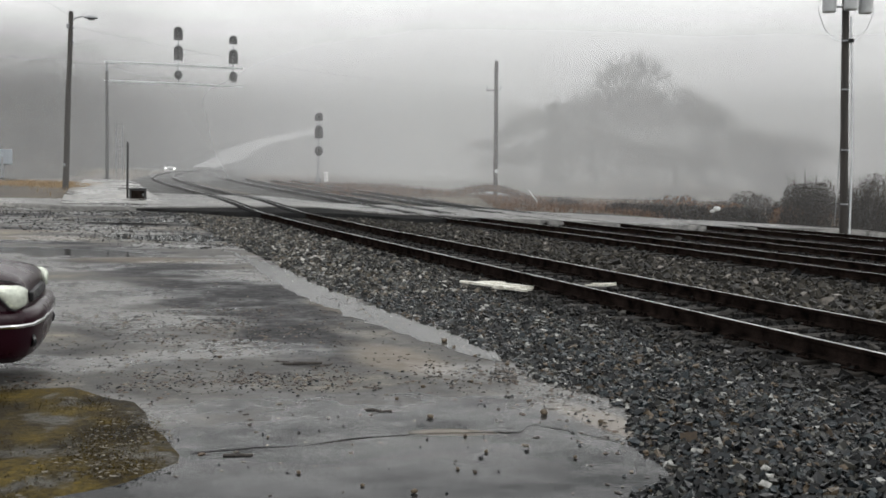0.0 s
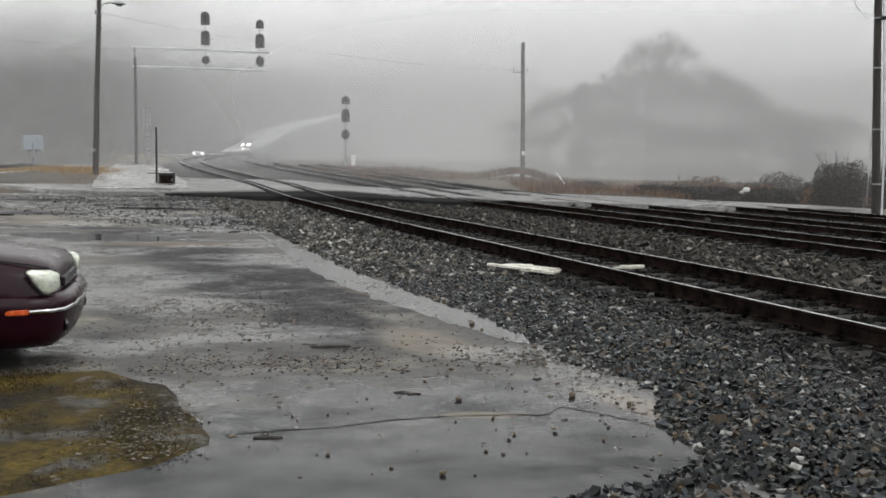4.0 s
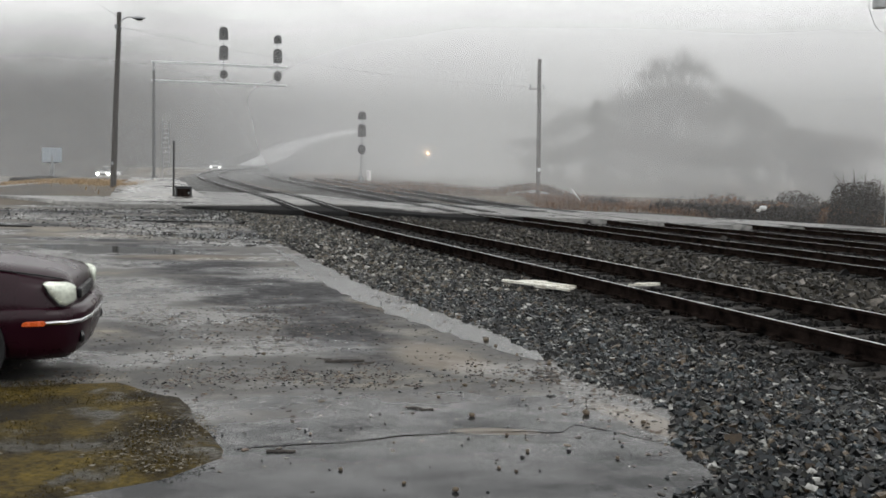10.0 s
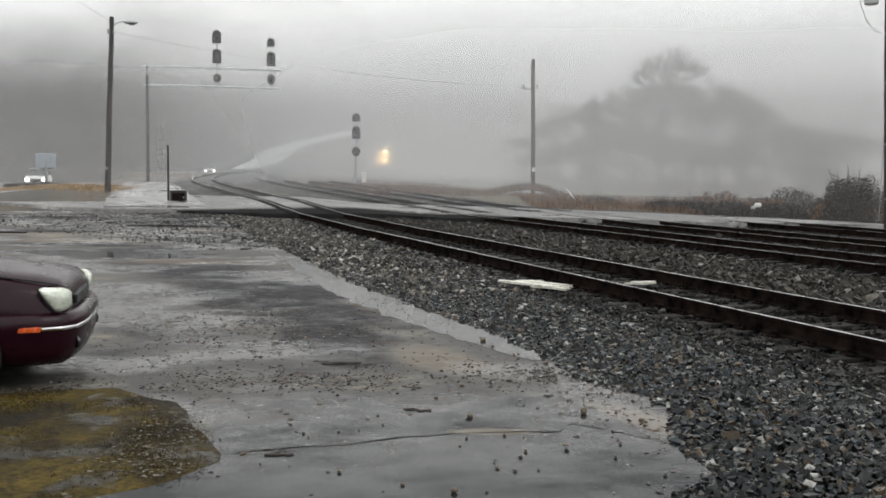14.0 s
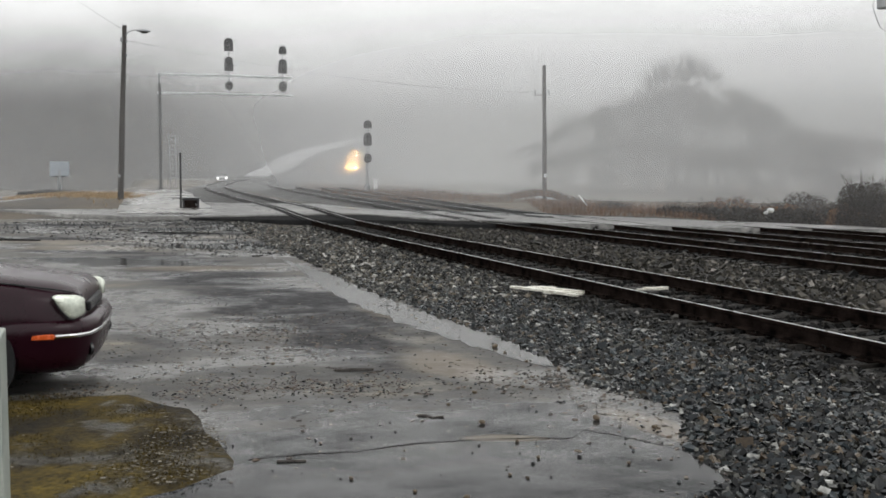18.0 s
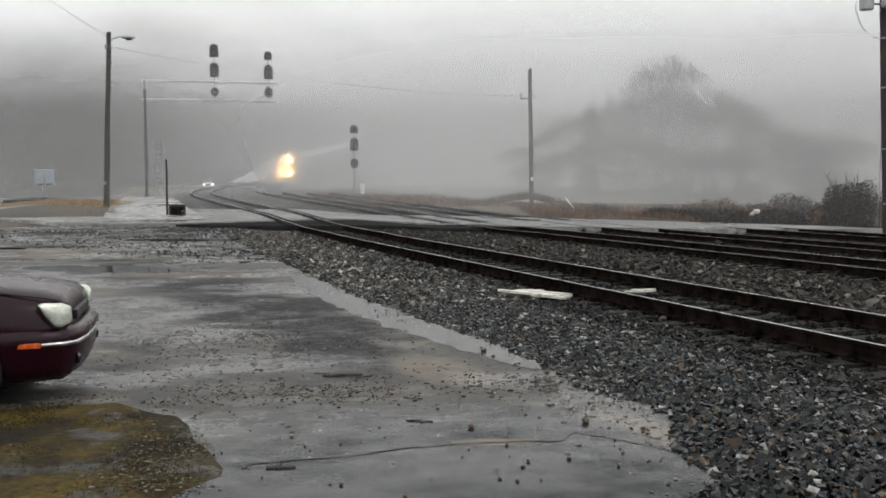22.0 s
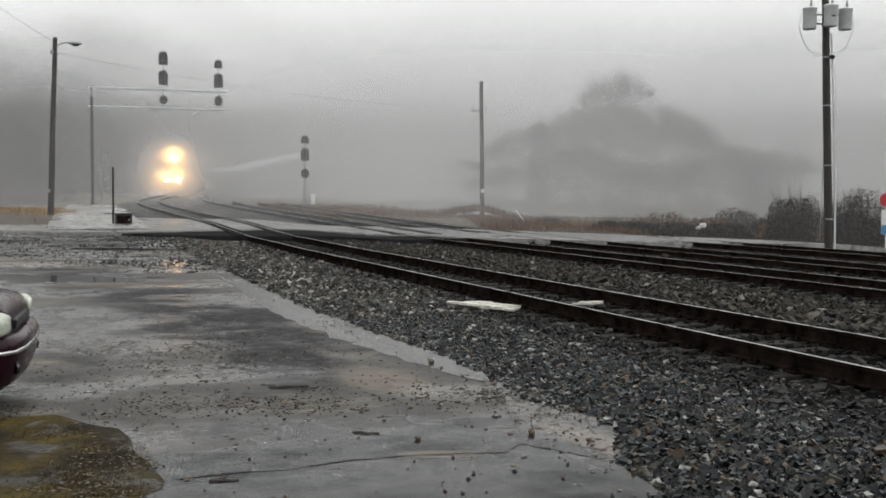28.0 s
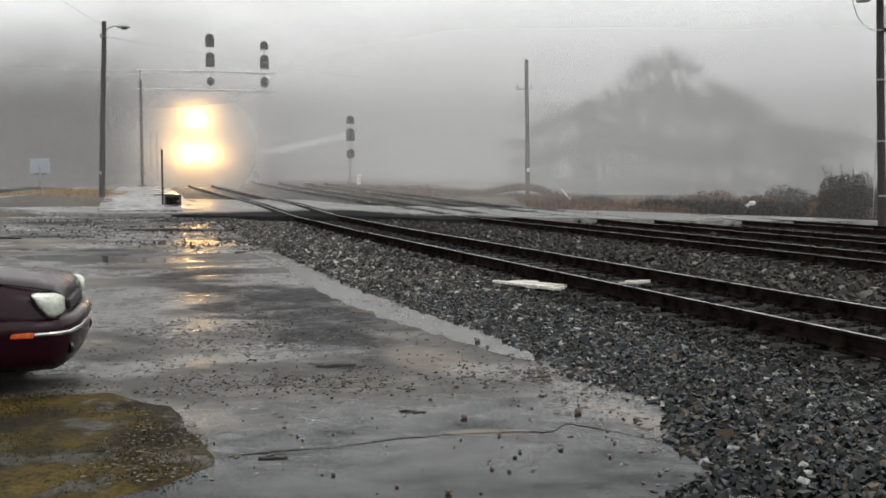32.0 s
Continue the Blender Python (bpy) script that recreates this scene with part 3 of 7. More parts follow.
def _spline():
    pts = []
    for i in range(1, len(_ctrl) - 2):
        p0, p1, p2, p3 = _ctrl[i - 1:i + 3]
        for k in range(24):
            t = k / 24
            pts.append(0.5 * ((2 * p1) + (p2 - p0) * t + (2 * p0 - 5 * p1 + 4 * p2 - p3) * t * t + (3 * p1 - p0 - 3 * p2 + p3) * t ** 3))
    pts = np.array([tuple(p) for p in pts])
    d = np.concatenate([[0], np.cumsum(np.hypot(*np.diff(pts, axis=0).T))])
    s0 = np.interp(0, pts[:60] @ np.array(ALONG), d[:60])
    return pts, d - s0


LINE_P, LINE_S = _spline()


def line(s, off=0.0):
    """Place and unit direction on the first track's centre line at s metres, moved off metres to its right."""
    p = np.array([np.interp(s, LINE_S, LINE_P[:, k]) for k in (0, 1)])
    q = np.array([np.interp(s + 0.5, LINE_S, LINE_P[:, k]) for k in (0, 1)]) - np.array([np.interp(s - 0.5, LINE_S, LINE_P[:, k]) for k in (0, 1)])
    q = q / np.hypot(*q)
    return p + off * np.array((q[1], -q[0])), q


Z1 = [(-60, .2), (26, .2), (34, .25), (42, .48), (54, .65), (68, .95), (76, 1.12), (124, 1.55), (183, 1.8), (232, 2.5), (304, 3.3), (420, 4.6), (800, 8)]
Z2 = [(-60, .01), (36, .02), (44, .22), (54, .5), (68, .9), (76, 1.08), (124, 1.55), (183, 1.8), (232, 2.5), (304, 3.3), (420, 4.6), (800, 8)]
Z3 = [(-60, -.05), (30, -.02), (44, .18), (54, .45), (68, .85), (80, 1.1)]
OFF2 = [(-60, 7.22), (34, 7.22), (60, 5.9), (80, 5.2), (130, 4.6), (800, 4.6)]
OFF3 = [(-60, 11.27), (28, 11.27), (60, 9.6), (80, 8.6)]
OFF4 = [(-60, 15.3), (40, 15.3)]
RAIL_H = 0.17
TIE_TOP = -RAIL_H - 0.008


def ground_z(x, y):
    """Height of the ground sheet."""
    s, n = x * ALONG.x + y * ALONG.y, x * ACROSS.x + y * ACROSS.y
    zl = ip(s, [(-80, 0), (25, 0), (31, .06), (37, .2), (41, .40), (46, .80), (52, .9), (66, .85), (76, .8), (124, 1.1), (304, 2.7), (420, 4.3), (800, 7), (3000, 12)])
    zr = ip(s, [(-80, -.22), (34, -.2), (44, .0), (54, .2), (68, .5), (76, .65), (124, 1.05), (304, 2.7), (420, 4.3), (800, 7), (3000, 12)])
    far_left = ip(s, [(60, .3), (85, .12), (115, -.15), (140, -.25), (400, -.2)])
    zl = zl + (min(zl, far_left) - zl) * smooth01(-1.0, -9.0, n - 0.12 * max(0, s - 60)) * smooth01(30, 55, s)
    if s > 38:
        cap = ip(s, Z1) - 0.42
        zl += (min(zl, cap) - zl) * smooth01(2.6, 4.4, n)
    w = smooth01(8.2, 12.0, n)
    z = zl * (1 - w) + zr * w
    z -= 0.35 * smooth01(24.5, 30, n) * (1 - smooth01(60, 120, s))
    if 4.4 < n < 30 and s > -60:
        z -= 0.14 * smooth01(4.4, 5.4, n) * (1 - smooth01(24, 27, n)) * (1 - smooth01(30, 36, s))
    return z


# ---------------------------------------------------------------- ground
def grid_sheet(xs, ys, zf):
    v = [(x, y, zf(x, y)) for y in ys for x in xs]
    k = len(xs)
    f = [(j * k + i, j * k + i + 1, (j + 1) * k + i + 1, (j + 1) * k + i) for j in range(len(ys) - 1) for i in range(k - 1)]
    return v, f


def build_ground():
    xs = sorted(set([-2500, -1200, -600, -350, -240, -180, -140, -110] + [-90 + 3 * i for i in range(61)] + [-30 + 1.0 * i for i in range(61)] + [110, 140, 180, 240, 350, 600, 1200, 2500]))
    ys = sorted(set([-1500, -500, -200, -80, -40, -20, -10] + [-6 + 1.0 * i for i in range(90)] + [84 + 4 * i for i in range(60)] + [340, 380, 430, 500, 600, 800, 1200, 2000, 3000]))
    v, f = grid_sheet(xs, ys, lambda x, y: ground_z(x, y) - 0.03)
    ob = raw("ground", v, f, M_EARTH, True)
    tagged(ob, "damp brown earth and stubble reaching into the fog", "ground", kind="structure")


def ribbon(name, pts, material, lift, edge=0.0, step=1.0, across=6, thick=0.12):
    """A paved strip along (x, y, half width, z or None) points, laid on the ground, with a real edge."""
    dense = []
    for a, b in zip(pts, pts[1:]):
        k = max(1, int(math.hypot(b[0] - a[0], b[1] - a[1]) / step))
        for i in range(k):
            t = i / k
            dense.append([a[j] + (b[j] - a[j]) * t if j < 3 or isinstance(a[j], float) and isinstance(b[j], float) else b[j] for j in range(4)])
    dense.append(list(pts[-1]))
    v, f = [], []
    for i, (x, y, h, z) in enumerate(dense):
        a, b = dense[max(0, i - 1)], dense[min(len(dense) - 1, i + 1)]
        d = Vector((b[0] - a[0], b[1] - a[1])).normalized()
        r = Vector((d.y, -d.x))
        hl = h + edge * noise.noise((x * 0.7, y * 0.7, 1.0))
        hr = h + edge * noise.noise((x * 0.7, y * 0.7, 9.0))
        row = []
        for k in range(across + 1):
            o = -hl + (hl + hr) * k / across
            px, py = x + r.x * o, y + r.y * o
            row.append((px, py, (ground_z(px, py) if z is None else road_z(px, py) if z == "road" else z) + lift + 0.012 * noise.noise((px * 0.4, py * 0.4, 3.0))))
        v += [(row[0][0], row[0][1], row[0][2] - thick)] + row + [(row[-1][0], row[-1][1], row[-1][2] - thick)]
    k = across + 3
    for j in range(len(dense) - 1):
        for i in range(k - 1):
            f.append((j * k + i, j * k + i + 1, (j + 1) * k + i + 1, (j + 1) * k + i))
    return raw(name, v, f, material, True)


def flat_patch(name, outline, material, lift, res=0.25, wob=0.0, relief=0.0):
    """A patch with an uneven outline laid over the ground: a fine sheet cut to the outline."""
    pts = []
    for (ax, ay), (bx, by) in zip(outline, outline[1:] + outline[:1]):
        k = max(1, int(math.hypot(bx - ax, by - ay) / res))
        for i in range(k):
            t = i / k
            x, y = ax + (bx - ax) * t, ay + (by - ay) * t
            pts.append((x + wob * noise.noise((x * 2.1, y * 2.1, 5)), y + wob * noise.noise((x * 2.1, y * 2.1, 15))))
    cx, cy = sum(p[0] for p in pts) / len(pts), sum(p[1] for p in pts) / len(pts)
    rings = 10
    v, f = [], []
    for j in range(rings + 1):
        t = 1 - j / rings * 0.98
        for x, y in pts:
            px, py = cx + (x - cx) * t, cy + (y - cy) * t
            up = relief * (0.6 + 0.8 * noise.noise((px * 3, py * 3, 2))) * min(1, j / 2)
            v.append((px, py, ground_z(px, py) + (lift if j else 0.0) + up))
    k = len(pts)
    for j in range(rings):
        for i in range(k):
            f.append((j * k + i, j * k + (i + 1) % k, (j + 1) * k + (i + 1) % k, (j + 1) * k + i))
    f.append(tuple(rings * k + i for i in range(k)))
    return raw(name, v, f, material, True)


def build_paving():
    # the yard: a sheet from behind the viewer to the crossing, ending in a ragged edge at the ballast
    v, f = [], []
    rows, cols = 120, 44
    for j in range(rows + 1):
        s = -10 + 48 * j / rows
        right = ip(s, [(-10, 2.6), (4, 2.9), (5.4, 3.05), (6.3, 3.6), (8, 3.75), (12, 3.95), (16, 4.0), (24, 3.9), (30, 4.2), (36, 5.2), (40, 5.8)]) + 0.55 + 0.22 * noise.noise((s * 1.3, 0, 4)) + 0.08 * noise.noise((s * 5, 0, 4))
        left = ip(s, [(-10, -14), (10, -14), (24, -13), (38, -12)])
        for i in range(cols + 1):
            t = i / cols
            p = plan(s, right + (left - right) * (t * t * 0.6 + t * 0.4))
            z = ground_z(p.x, p.y) + 0.004 + 0.005 * noise.noise((p.x * 0.6, p.y * 0.6, 7))
            v.append((p.x, p.y, z if i else z - 0.02))
    k = cols + 1
    for j in range(rows):
        for i in range(cols):
            f.append((j * k + i, (j + 1) * k + i, (j + 1) * k + i + 1, j * k + i + 1))
    tagged(raw("pavement", v, f, M_LOT, True), "wet cracked asphalt yard with stains and standing water", "pavement", kind="structure")
    R = "road"
    road = ribbon("road", [(-46, 50, 4.5, None), (-30, 47.5, 4.5, None), (-20, 44.5, 4.5, None), (-11.5, 40.9, 5.7, R), (-8, 41.8, 4.8, R), (-4, 42.6, 3.8, R), (-1, 43.0, 3.1, R), (2, 42.4, 2.7, R),
                           (5, 40.4, 3.0, R), (9, 38.2, 2.4, R), (13, 36.8, 1.6, R), (18, 36.4, 1.5, R), (26, 37.6, 1.8, -.55), (40, 45, 3, -.6)], M_ROAD, -0.012, 0.3, 0.6, 14, 0.3)
    tagged(road, "wet pale road laid across the tracks", "road", kind="structure")
    lip = ribbon("road_edge", [(-10.4, 36.2, .12, R), (-9.4, 36.1, .7, R), (-8.2, 36.0, 1.3, R), (-6.5, 36.3, 1.8, R), (-4.0, 36.5, 1.8, R), (-2.0, 37.2, 1.7, R), (0.0, 38.3, 1.4, R), (1.8, 38.9, .9, R), (3.2, 38.9, .3, R)], M_PATCHED, -0.035, 0.25, 0.5, 5, 0.3)
    tagged(lip, "broken dark asphalt ramp along the road's edge", "road", kind="structure")
    for a, b in (((-13.2, 36.2), (-11.8, 35.2)), ((-17.5, 30.2), (-14.6, 30.6)), ((-9.6, 29.6), (-7.2, 29.3)), ((-13.5, 26.3), (-11.2, 26.1))):
        lip = ribbon("broken_edge", [(a[0], a[1], .10, None), ((a[0] + b[0]) / 2, (a[1] + b[1]) / 2 + .1, .16, None), (b[0], b[1], .08, None)], M_PATCHED, 0.03, 0.08, 0.25, 3, 0.1)
        tagged(lip, "dark broken edge where the asphalt has worn through", "pavement", kind="structure")
    pad = ribbon("concrete_apron", [(-11.0, 37.2, 1.9, .36), (-11.9, 39.6, 1.8, .47), (-13.0, 43.0, 1.6, .72), (-14.4, 47.5, 1.4, .93), (-16.0, 52.6, 1.05, 1.06)], M_PAD, 0.03, 0.12, 0.6, 6, 0.6)
    tagged(pad, "pale wet concrete apron rising beside the crossing", "pavement", kind="structure")
    side = ribbon("side_road", [(-27.2, 47, 4, None), (-27.8, 57, 4, None), (-32.9, 77.3, 4, None), (-38.6, 96.6, 3.8, None), (-43.2, 117.3, 3.6, None), (-43.6, 124, 3.6, None), (-47.5, 140, 3.6, None), (-44.0, 165.5, 3.4, None), (-38.8, 185.0, 3.0, None)], M_ROAD, 0.06, 0.2, 2.0, 4, 0.3)
    tagged(side, "wet side road leading off into the fog", "road", kind="structure")


def build_puddle(outline, label):
    """Standing water: one level sheet with a wandering edge."""
    bm = bmesh.new()
    vs = []
    for (ax, ay), (bx, by) in zip(outline, outline[1:] + outline[:1]):
        k = max(1, int(math.hypot(bx - ax, by - ay) / 0.12))
        for i in range(k):
            t = i / k
            x, y = ax + (bx - ax) * t, ay + (by - ay) * t
            w = 0.10 * noise.noise((x * 2.6, y * 2.6, 5)) + 0.05 * noise.noise((x * 8, y * 8, 6))
            x, y = x + w, y + w * 0.8
            vs.append(bm.verts.new((x, y, ground_z(x, y) + 0.008 + 0.005 * noise.noise((x * 0.6, y * 0.6, 7)))))
    bmesh.ops.triangulate(bm, faces=[bm.faces.new(vs)])
    solo("puddle", bm, M_WATER, label, "puddle", "standing water", "stuff")


# ---------------------------------------------------------------- tracks
def rail_mesh(off, ztab, s0, s1, side):
    """One rail: foot, web and head, swept along the line."""
    prof = [(-.07, -RAIL_H), (-.07, -RAIL_H + .012), (-.012, -RAIL_H + .03), (-.010, -.045), (-.036, -.035), (-.036, -.008), (-.026, -.001), (-.015, 0), (.015, 0), (.026, -.001), (.036, -.008), (.036, -.035), (.010, -.045),
            (.012, -RAIL_H + .03), (.07, -RAIL_H + .012), (.07, -RAIL_H)]
    v, f, idx = [], [], []
    ss = list(np.arange(s0, min(s1, 80), 1.0)) + list(np.arange(max(80, s0), s1, 4.0)) + [s1] if s1 > 80 else list(np.arange(s0, s1, 1.0)) + [s1]
    for s in ss:
        p, d = line(s, ip(s, off) + side * 0.7525)
        r = (d[1], -d[0])
        z = ip(s, ztab)
        v += [(p[0] + r[0] * a, p[1] + r[1] * a, z + b) for a, b in prof]
    k = len(prof)
    for j in range(len(ss) - 1):
        for i in range(k):
            f.append((j * k + i, j * k + (i + 1) % k, (j + 1) * k + (i + 1) % k, (j + 1) * k + i))
            idx.append(1 if i == 7 else 0)
    return v, f, idx


def tie_mesh():
    bm = bmesh.new()
    box(bm, (0, 0, -0.09), (2.6, 0.23, 0.18), bevel=0.012)
    for vv in bm.verts:
        vv.co.x += 0.02 * noise.noise(vv.co * 7)
        vv.co.z += 0.006 * noise.noise(vv.co * 9)
    return to_mesh("tie", bm, M_TIE)


def plate_mesh():
    bm = bmesh.new()
    box(bm, (0, 0, 0.008), (0.33, 0.18, 0.016), bevel=0.003)
    for sx in (-0.11, 0.11):
        for sy in (-0.05, 0.05):
            box(bm, (sx, sy, 0.03), (0.03, 0.03, 0.04))
    return to_mesh("tie_plate", bm, M_RUST)


def build_track(label, off, ztab, s0, s1, tie0, tie1, plates):
    tr = thing("railway_track", None, label, "railway track", "tracks over the crossing")
    for side in (-1, 1):
        v, f, idx = rail_mesh(off, ztab, s0, s1, side)
        ob = raw("rail", v, f, [M_RUST, M_HEAD])
        ob.data.polygons.foreach_set("material_index", idx)
        ob.parent = tr
        tagged(ob, "dark rusty rail with a polished head")
    # flat dark strips for the flangeways beside each rail where the road crosses
    if s1 > 40:
        for side in (-1, 1):
            for lo, hi in ((-.30, -.042), (.042, .22)):
                v, f = [], []
                ss = np.arange(34.5 if plates else 38.0, 49.6, 0.5)
                for s in ss:
                    z = ip(s, ztab) + 0.003
                    for a, dz in ((lo, -.05), (lo, 0), (hi, 0), (hi, -.05)):
                        p, _ = line(s, ip(s, off) + side * 0.7525 + a + 0.02 * noise.noise((s * 1.3, lo, side)))
                        v.append((p[0], p[1], z + dz))
                for j in range(len(ss) - 1):
                    f += [(4 * j + i, 4 * j + i + 1, 4 * j + 5 + i, 4 * j + 4 + i) for i in range(3)]
                fl = raw("flangeway", v, f, M_PATCHED)
                fl.parent = tr
                tagged(fl, "flat dark strip along the rail in the road")
    rng = random.Random(int(s1 * 7) + len(off))
    s = tie0
    while s < tie1:
        if not ((35.5 if plates else 39) < s < 47):
            o = ip(s, off)
            p, d = line(s, o)
            z = ip(s, ztab) + TIE_TOP
            tie = new("tie", TIE)
            tie.parent = tr
            a = math.degrees(math.atan2(d[1], d[0])) - 90 + rng.uniform(-1.2, 1.2)
            shift = rng.uniform(-0.05, 0.05)
            tie.matrix_basis = pose(p[0] + shift * d[1], p[1] - shift * d[0], z + rng.uniform(-0.012, 0.0), rng.uniform(-0.6, 0.6), 0, a)
            if s < plates:
                for side in (-1, 1):
                    q, _ = line(s, o + side * 0.7525)
                    pl = new("tie_plate", PLATE)
                    pl.parent = tr
                    pl.matrix_basis = pose(q[0], q[1], z - 0.002, 0, 0, a)
        s += 0.56 + rng.uniform(-0.02, 0.02)
    return tr


def stones(name, area, count, size, seed, zf, label, material=None):
    """A bed of broken stone: every piece an irregular block of its own. area gives a place in the plan for two random numbers."""
    rng = np.random.default_rng(seed)
    base = np.array([(x, y, z) for x in (-1, 1) for y in (-1, 1) for z in (-1, 1)], float)
    quad = np.array([(0, 1, 3, 2), (4, 6, 7, 5), (0, 4, 5, 1), (2, 3, 7, 6), (0, 2, 6, 4), (1, 5, 7, 3)])
    ab = rng.random((count, 2))
    pos = np.array([area(a, b) for a, b in ab])
    zz = np.array([zf(x, y) for x, y in pos])
    sc = size * rng.lognormal(0, 0.28, (count, 1)) * rng.uniform(0.62, 1.1, (count, 3)) * np.array([1.08, 1.0, 0.74]) * 0.5
    loc = base[None] * (1 + rng.uniform(-0.5, 0.2, (count, 8, 3))) * sc[:, None, :]
    q = rng.normal(size=(count, 4))
    q[:, 1:3] *= 0.35
    q /= np.linalg.norm(q, axis=1, keepdims=True)
    w, x, y, z = q.T
    rot = np.stack([np.stack([1 - 2 * (y * y + z * z), 2 * (x * y - w * z), 2 * (x * z + w * y)], -1),
                    np.stack([2 * (x * y + w * z), 1 - 2 * (x * x + z * z), 2 * (y * z - w * x)], -1),
                    np.stack([2 * (x * z - w * y), 2 * (y * z + w * x), 1 - 2 * (x * x + y * y)], -1)], 1)
    pts = np.einsum("nij,nkj->nki", rot, loc)
    pts[:, :, 0] += pos[:, 0:1]
    pts[:, :, 1] += pos[:, 1:2]
    pts[:, :, 2] += (zz + size * rng.uniform(-0.25, 0.55, count))[:, None]
    faces = (quad[None] + 8 * np.arange(count)[:, None, None]).reshape(-1, 4)
    me = bpy.data.meshes.new(name)
    me.vertices.add(count * 8)
    me.vertices.foreach_set("co", pts.reshape(-1))
    me.loops.add(len(faces) * 4)
    me.loops.foreach_set("vertex_index", faces.reshape(-1))
    me.polygons.add(len(faces))
    me.polygons.foreach_set("loop_start", np.arange(0, len(faces) * 4, 4))
    me.update(calc_edges=True)
    me.shade_flat()
    me.materials.append(material or M_STONE)
    return tagged(new(name, me), label, "gravel", "track ballast", "stuff")


def bed_z(x, y):
    """Top of the ballast between and beside the tracks."""
    s, n = x * ALONG.x + y * ALONG.y, x * ACROSS.x + y * ACROSS.y
    o = n - 7.48
    t1, t2 = ip(s, Z1) + TIE_TOP, ip(s, Z2) + TIE_TOP
    o2 = ip(s, OFF2)
    edge = ground_z(x, y) + 0.14 * smooth01(4.4, 5.4, n) * (1 - smooth01(30, 36, s)) + 0.03
    if o < -1.5:
        z = edge + (t1 - edge) * smooth01(-3.2, -1.6, o)
    elif o < o2 - 1.2:
        z = t1 + (t2 - t1) * smooth01(2.2, o2 - 1.4, o)
    else:
        z = t2 + (ip(s, Z3) + TIE_TOP - t2) * smooth01(o2, o2 + 4, o)
        z -= 0.3 * smooth01(17, 20, o)
    return z - 0.045


def build_ballast():
    v, f = [], []
    ss = list(np.arange(-12, 42.5, 0.5))
    os_ = [-3.3 + 0.5 * i for i in range(48)]
    for s in ss:
        for o in os_:
            p = plan(s, 7.48 + o)
            z = bed_z(p.x, p.y) + 0.03 * noise.noise((p.x * 2.3, p.y * 2.3, 0)) if o > -3.2 else ground_z(p.x, p.y) - 0.06
            v.append((p.x, p.y, z))
    k = len(os_)
    for j in range(len(ss) - 1):
        for i in range(k - 1):
            f.append((j * k + i, j * k + i + 1, (j + 1) * k + i + 1, (j + 1) * k + i))
    tagged(raw("ballast_bed", v, f, M_BED, True), "dark wet ballast bed under the tracks", "ballast", kind="structure")
    # beyond the crossing the bed follows both curving tracks
    for nm, off, zt, s1 in (("ballast_bank", [(0, 0), (900, 0)], Z1, 700), ("ballast_bank", OFF2, Z2, 700)):
        v, f = [], []
        ss = list(np.arange(46, 120, 2.0)) + list(np.arange(120, s1, 8.0))
        for s in ss:
            for o, dz in ((-3.2, -0.75), (-1.8, -0.2), (0, -0.17), (1.8, -0.2), (3.2, -0.75)):
                p, d = line(s, ip(s, off) + o)
                v.append((p[0], p[1], ip(s, zt) + dz))
        for j in range(len(ss) - 1):
            for i in range(4):
                f.append((j * 5 + i, j * 5 + i + 1, j * 5 + 6 + i, j * 5 + 5 + i))
        tagged(raw(nm, v, f, M_BED, True), "dark ballast bank under the curving tracks", "ballast", kind="structure")

    def near(a, b):
        s = 1.5 + 14 * a ** 1.3
        lo = ip(s, [(1.5, 1.5), (4.25, 1.8), (4.45, 2.8), (4.7, 3.34), (5.3, 3.38), (5.7, 3.6), (6.0, 3.86), (6.6, 3.9), (7.2, 3.74), (8, 3.86), (9.8, 3.95), (12, 3.82), (16, 3.75)]) + 0.07 * noise.noise((s * 3.1, 0, 2))
        return plan(s, lo + (5.75 - lo) * b)

    def shoulder(a, b):
        return plan(1.5 + 20 * a ** 1.3, 5.55 + 0.85 * b + 0.15 * noise.noise((a * 40, b, 1)))

    def mid_(a, b):
        s = 13 + 25 * a
        return plan(s, 3.72 + 2.7 * b + 0.3 * a)

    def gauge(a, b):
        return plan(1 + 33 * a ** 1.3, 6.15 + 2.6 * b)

    def between(a, b):
        return plan(4 + 36 * a, 8.7 + 4.6 * b)

    def beyond(a, b):
        return plan(8 + 31 * a, 13.2 + 11 * b)

    def yard_end(a, b):
        s = 36.6 - 15 * a ** 1.8
        return plan(s, 4.5 - 13 * b ** 2.2 * (1 - 0.8 * a) + 0.8 * noise.noise((s * 0.9, b * 6, 3)))

    stones("gravel", yard_end, 6000, 0.040, 6, lambda x, y: ground_z(x, y) - 0.005, "loose gravel strewn over the end of the yard", M_STONE)
    stones("gravel", shoulder, 9000, 0.05, 7, bed_z, "dark ballast on the shoulder of the near track", M_SHOULDER)
    stones("gravel", near, 34000, 0.043, 1, bed_z, "loose dark wet track ballast with a few pale stones")
    stones("gravel", mid_, 15000, 0.060, 2, bed_z, "loose brownish grey track ballast with a few pale stones", M_MIDSTONE)
    stones("gravel", gauge, 9000, 0.066, 3, bed_z, "black ballast between the ties", M_BLACKSTONE)
    stones("gravel", between, 12500, 0.085, 4, bed_z, "brownish silty ballast between the tracks", M_BROWNSTONE)
    stones("gravel", beyond, 6000, 0.1, 5, bed_z, "black ballast between the far tracks", M_BLACKSTONE)


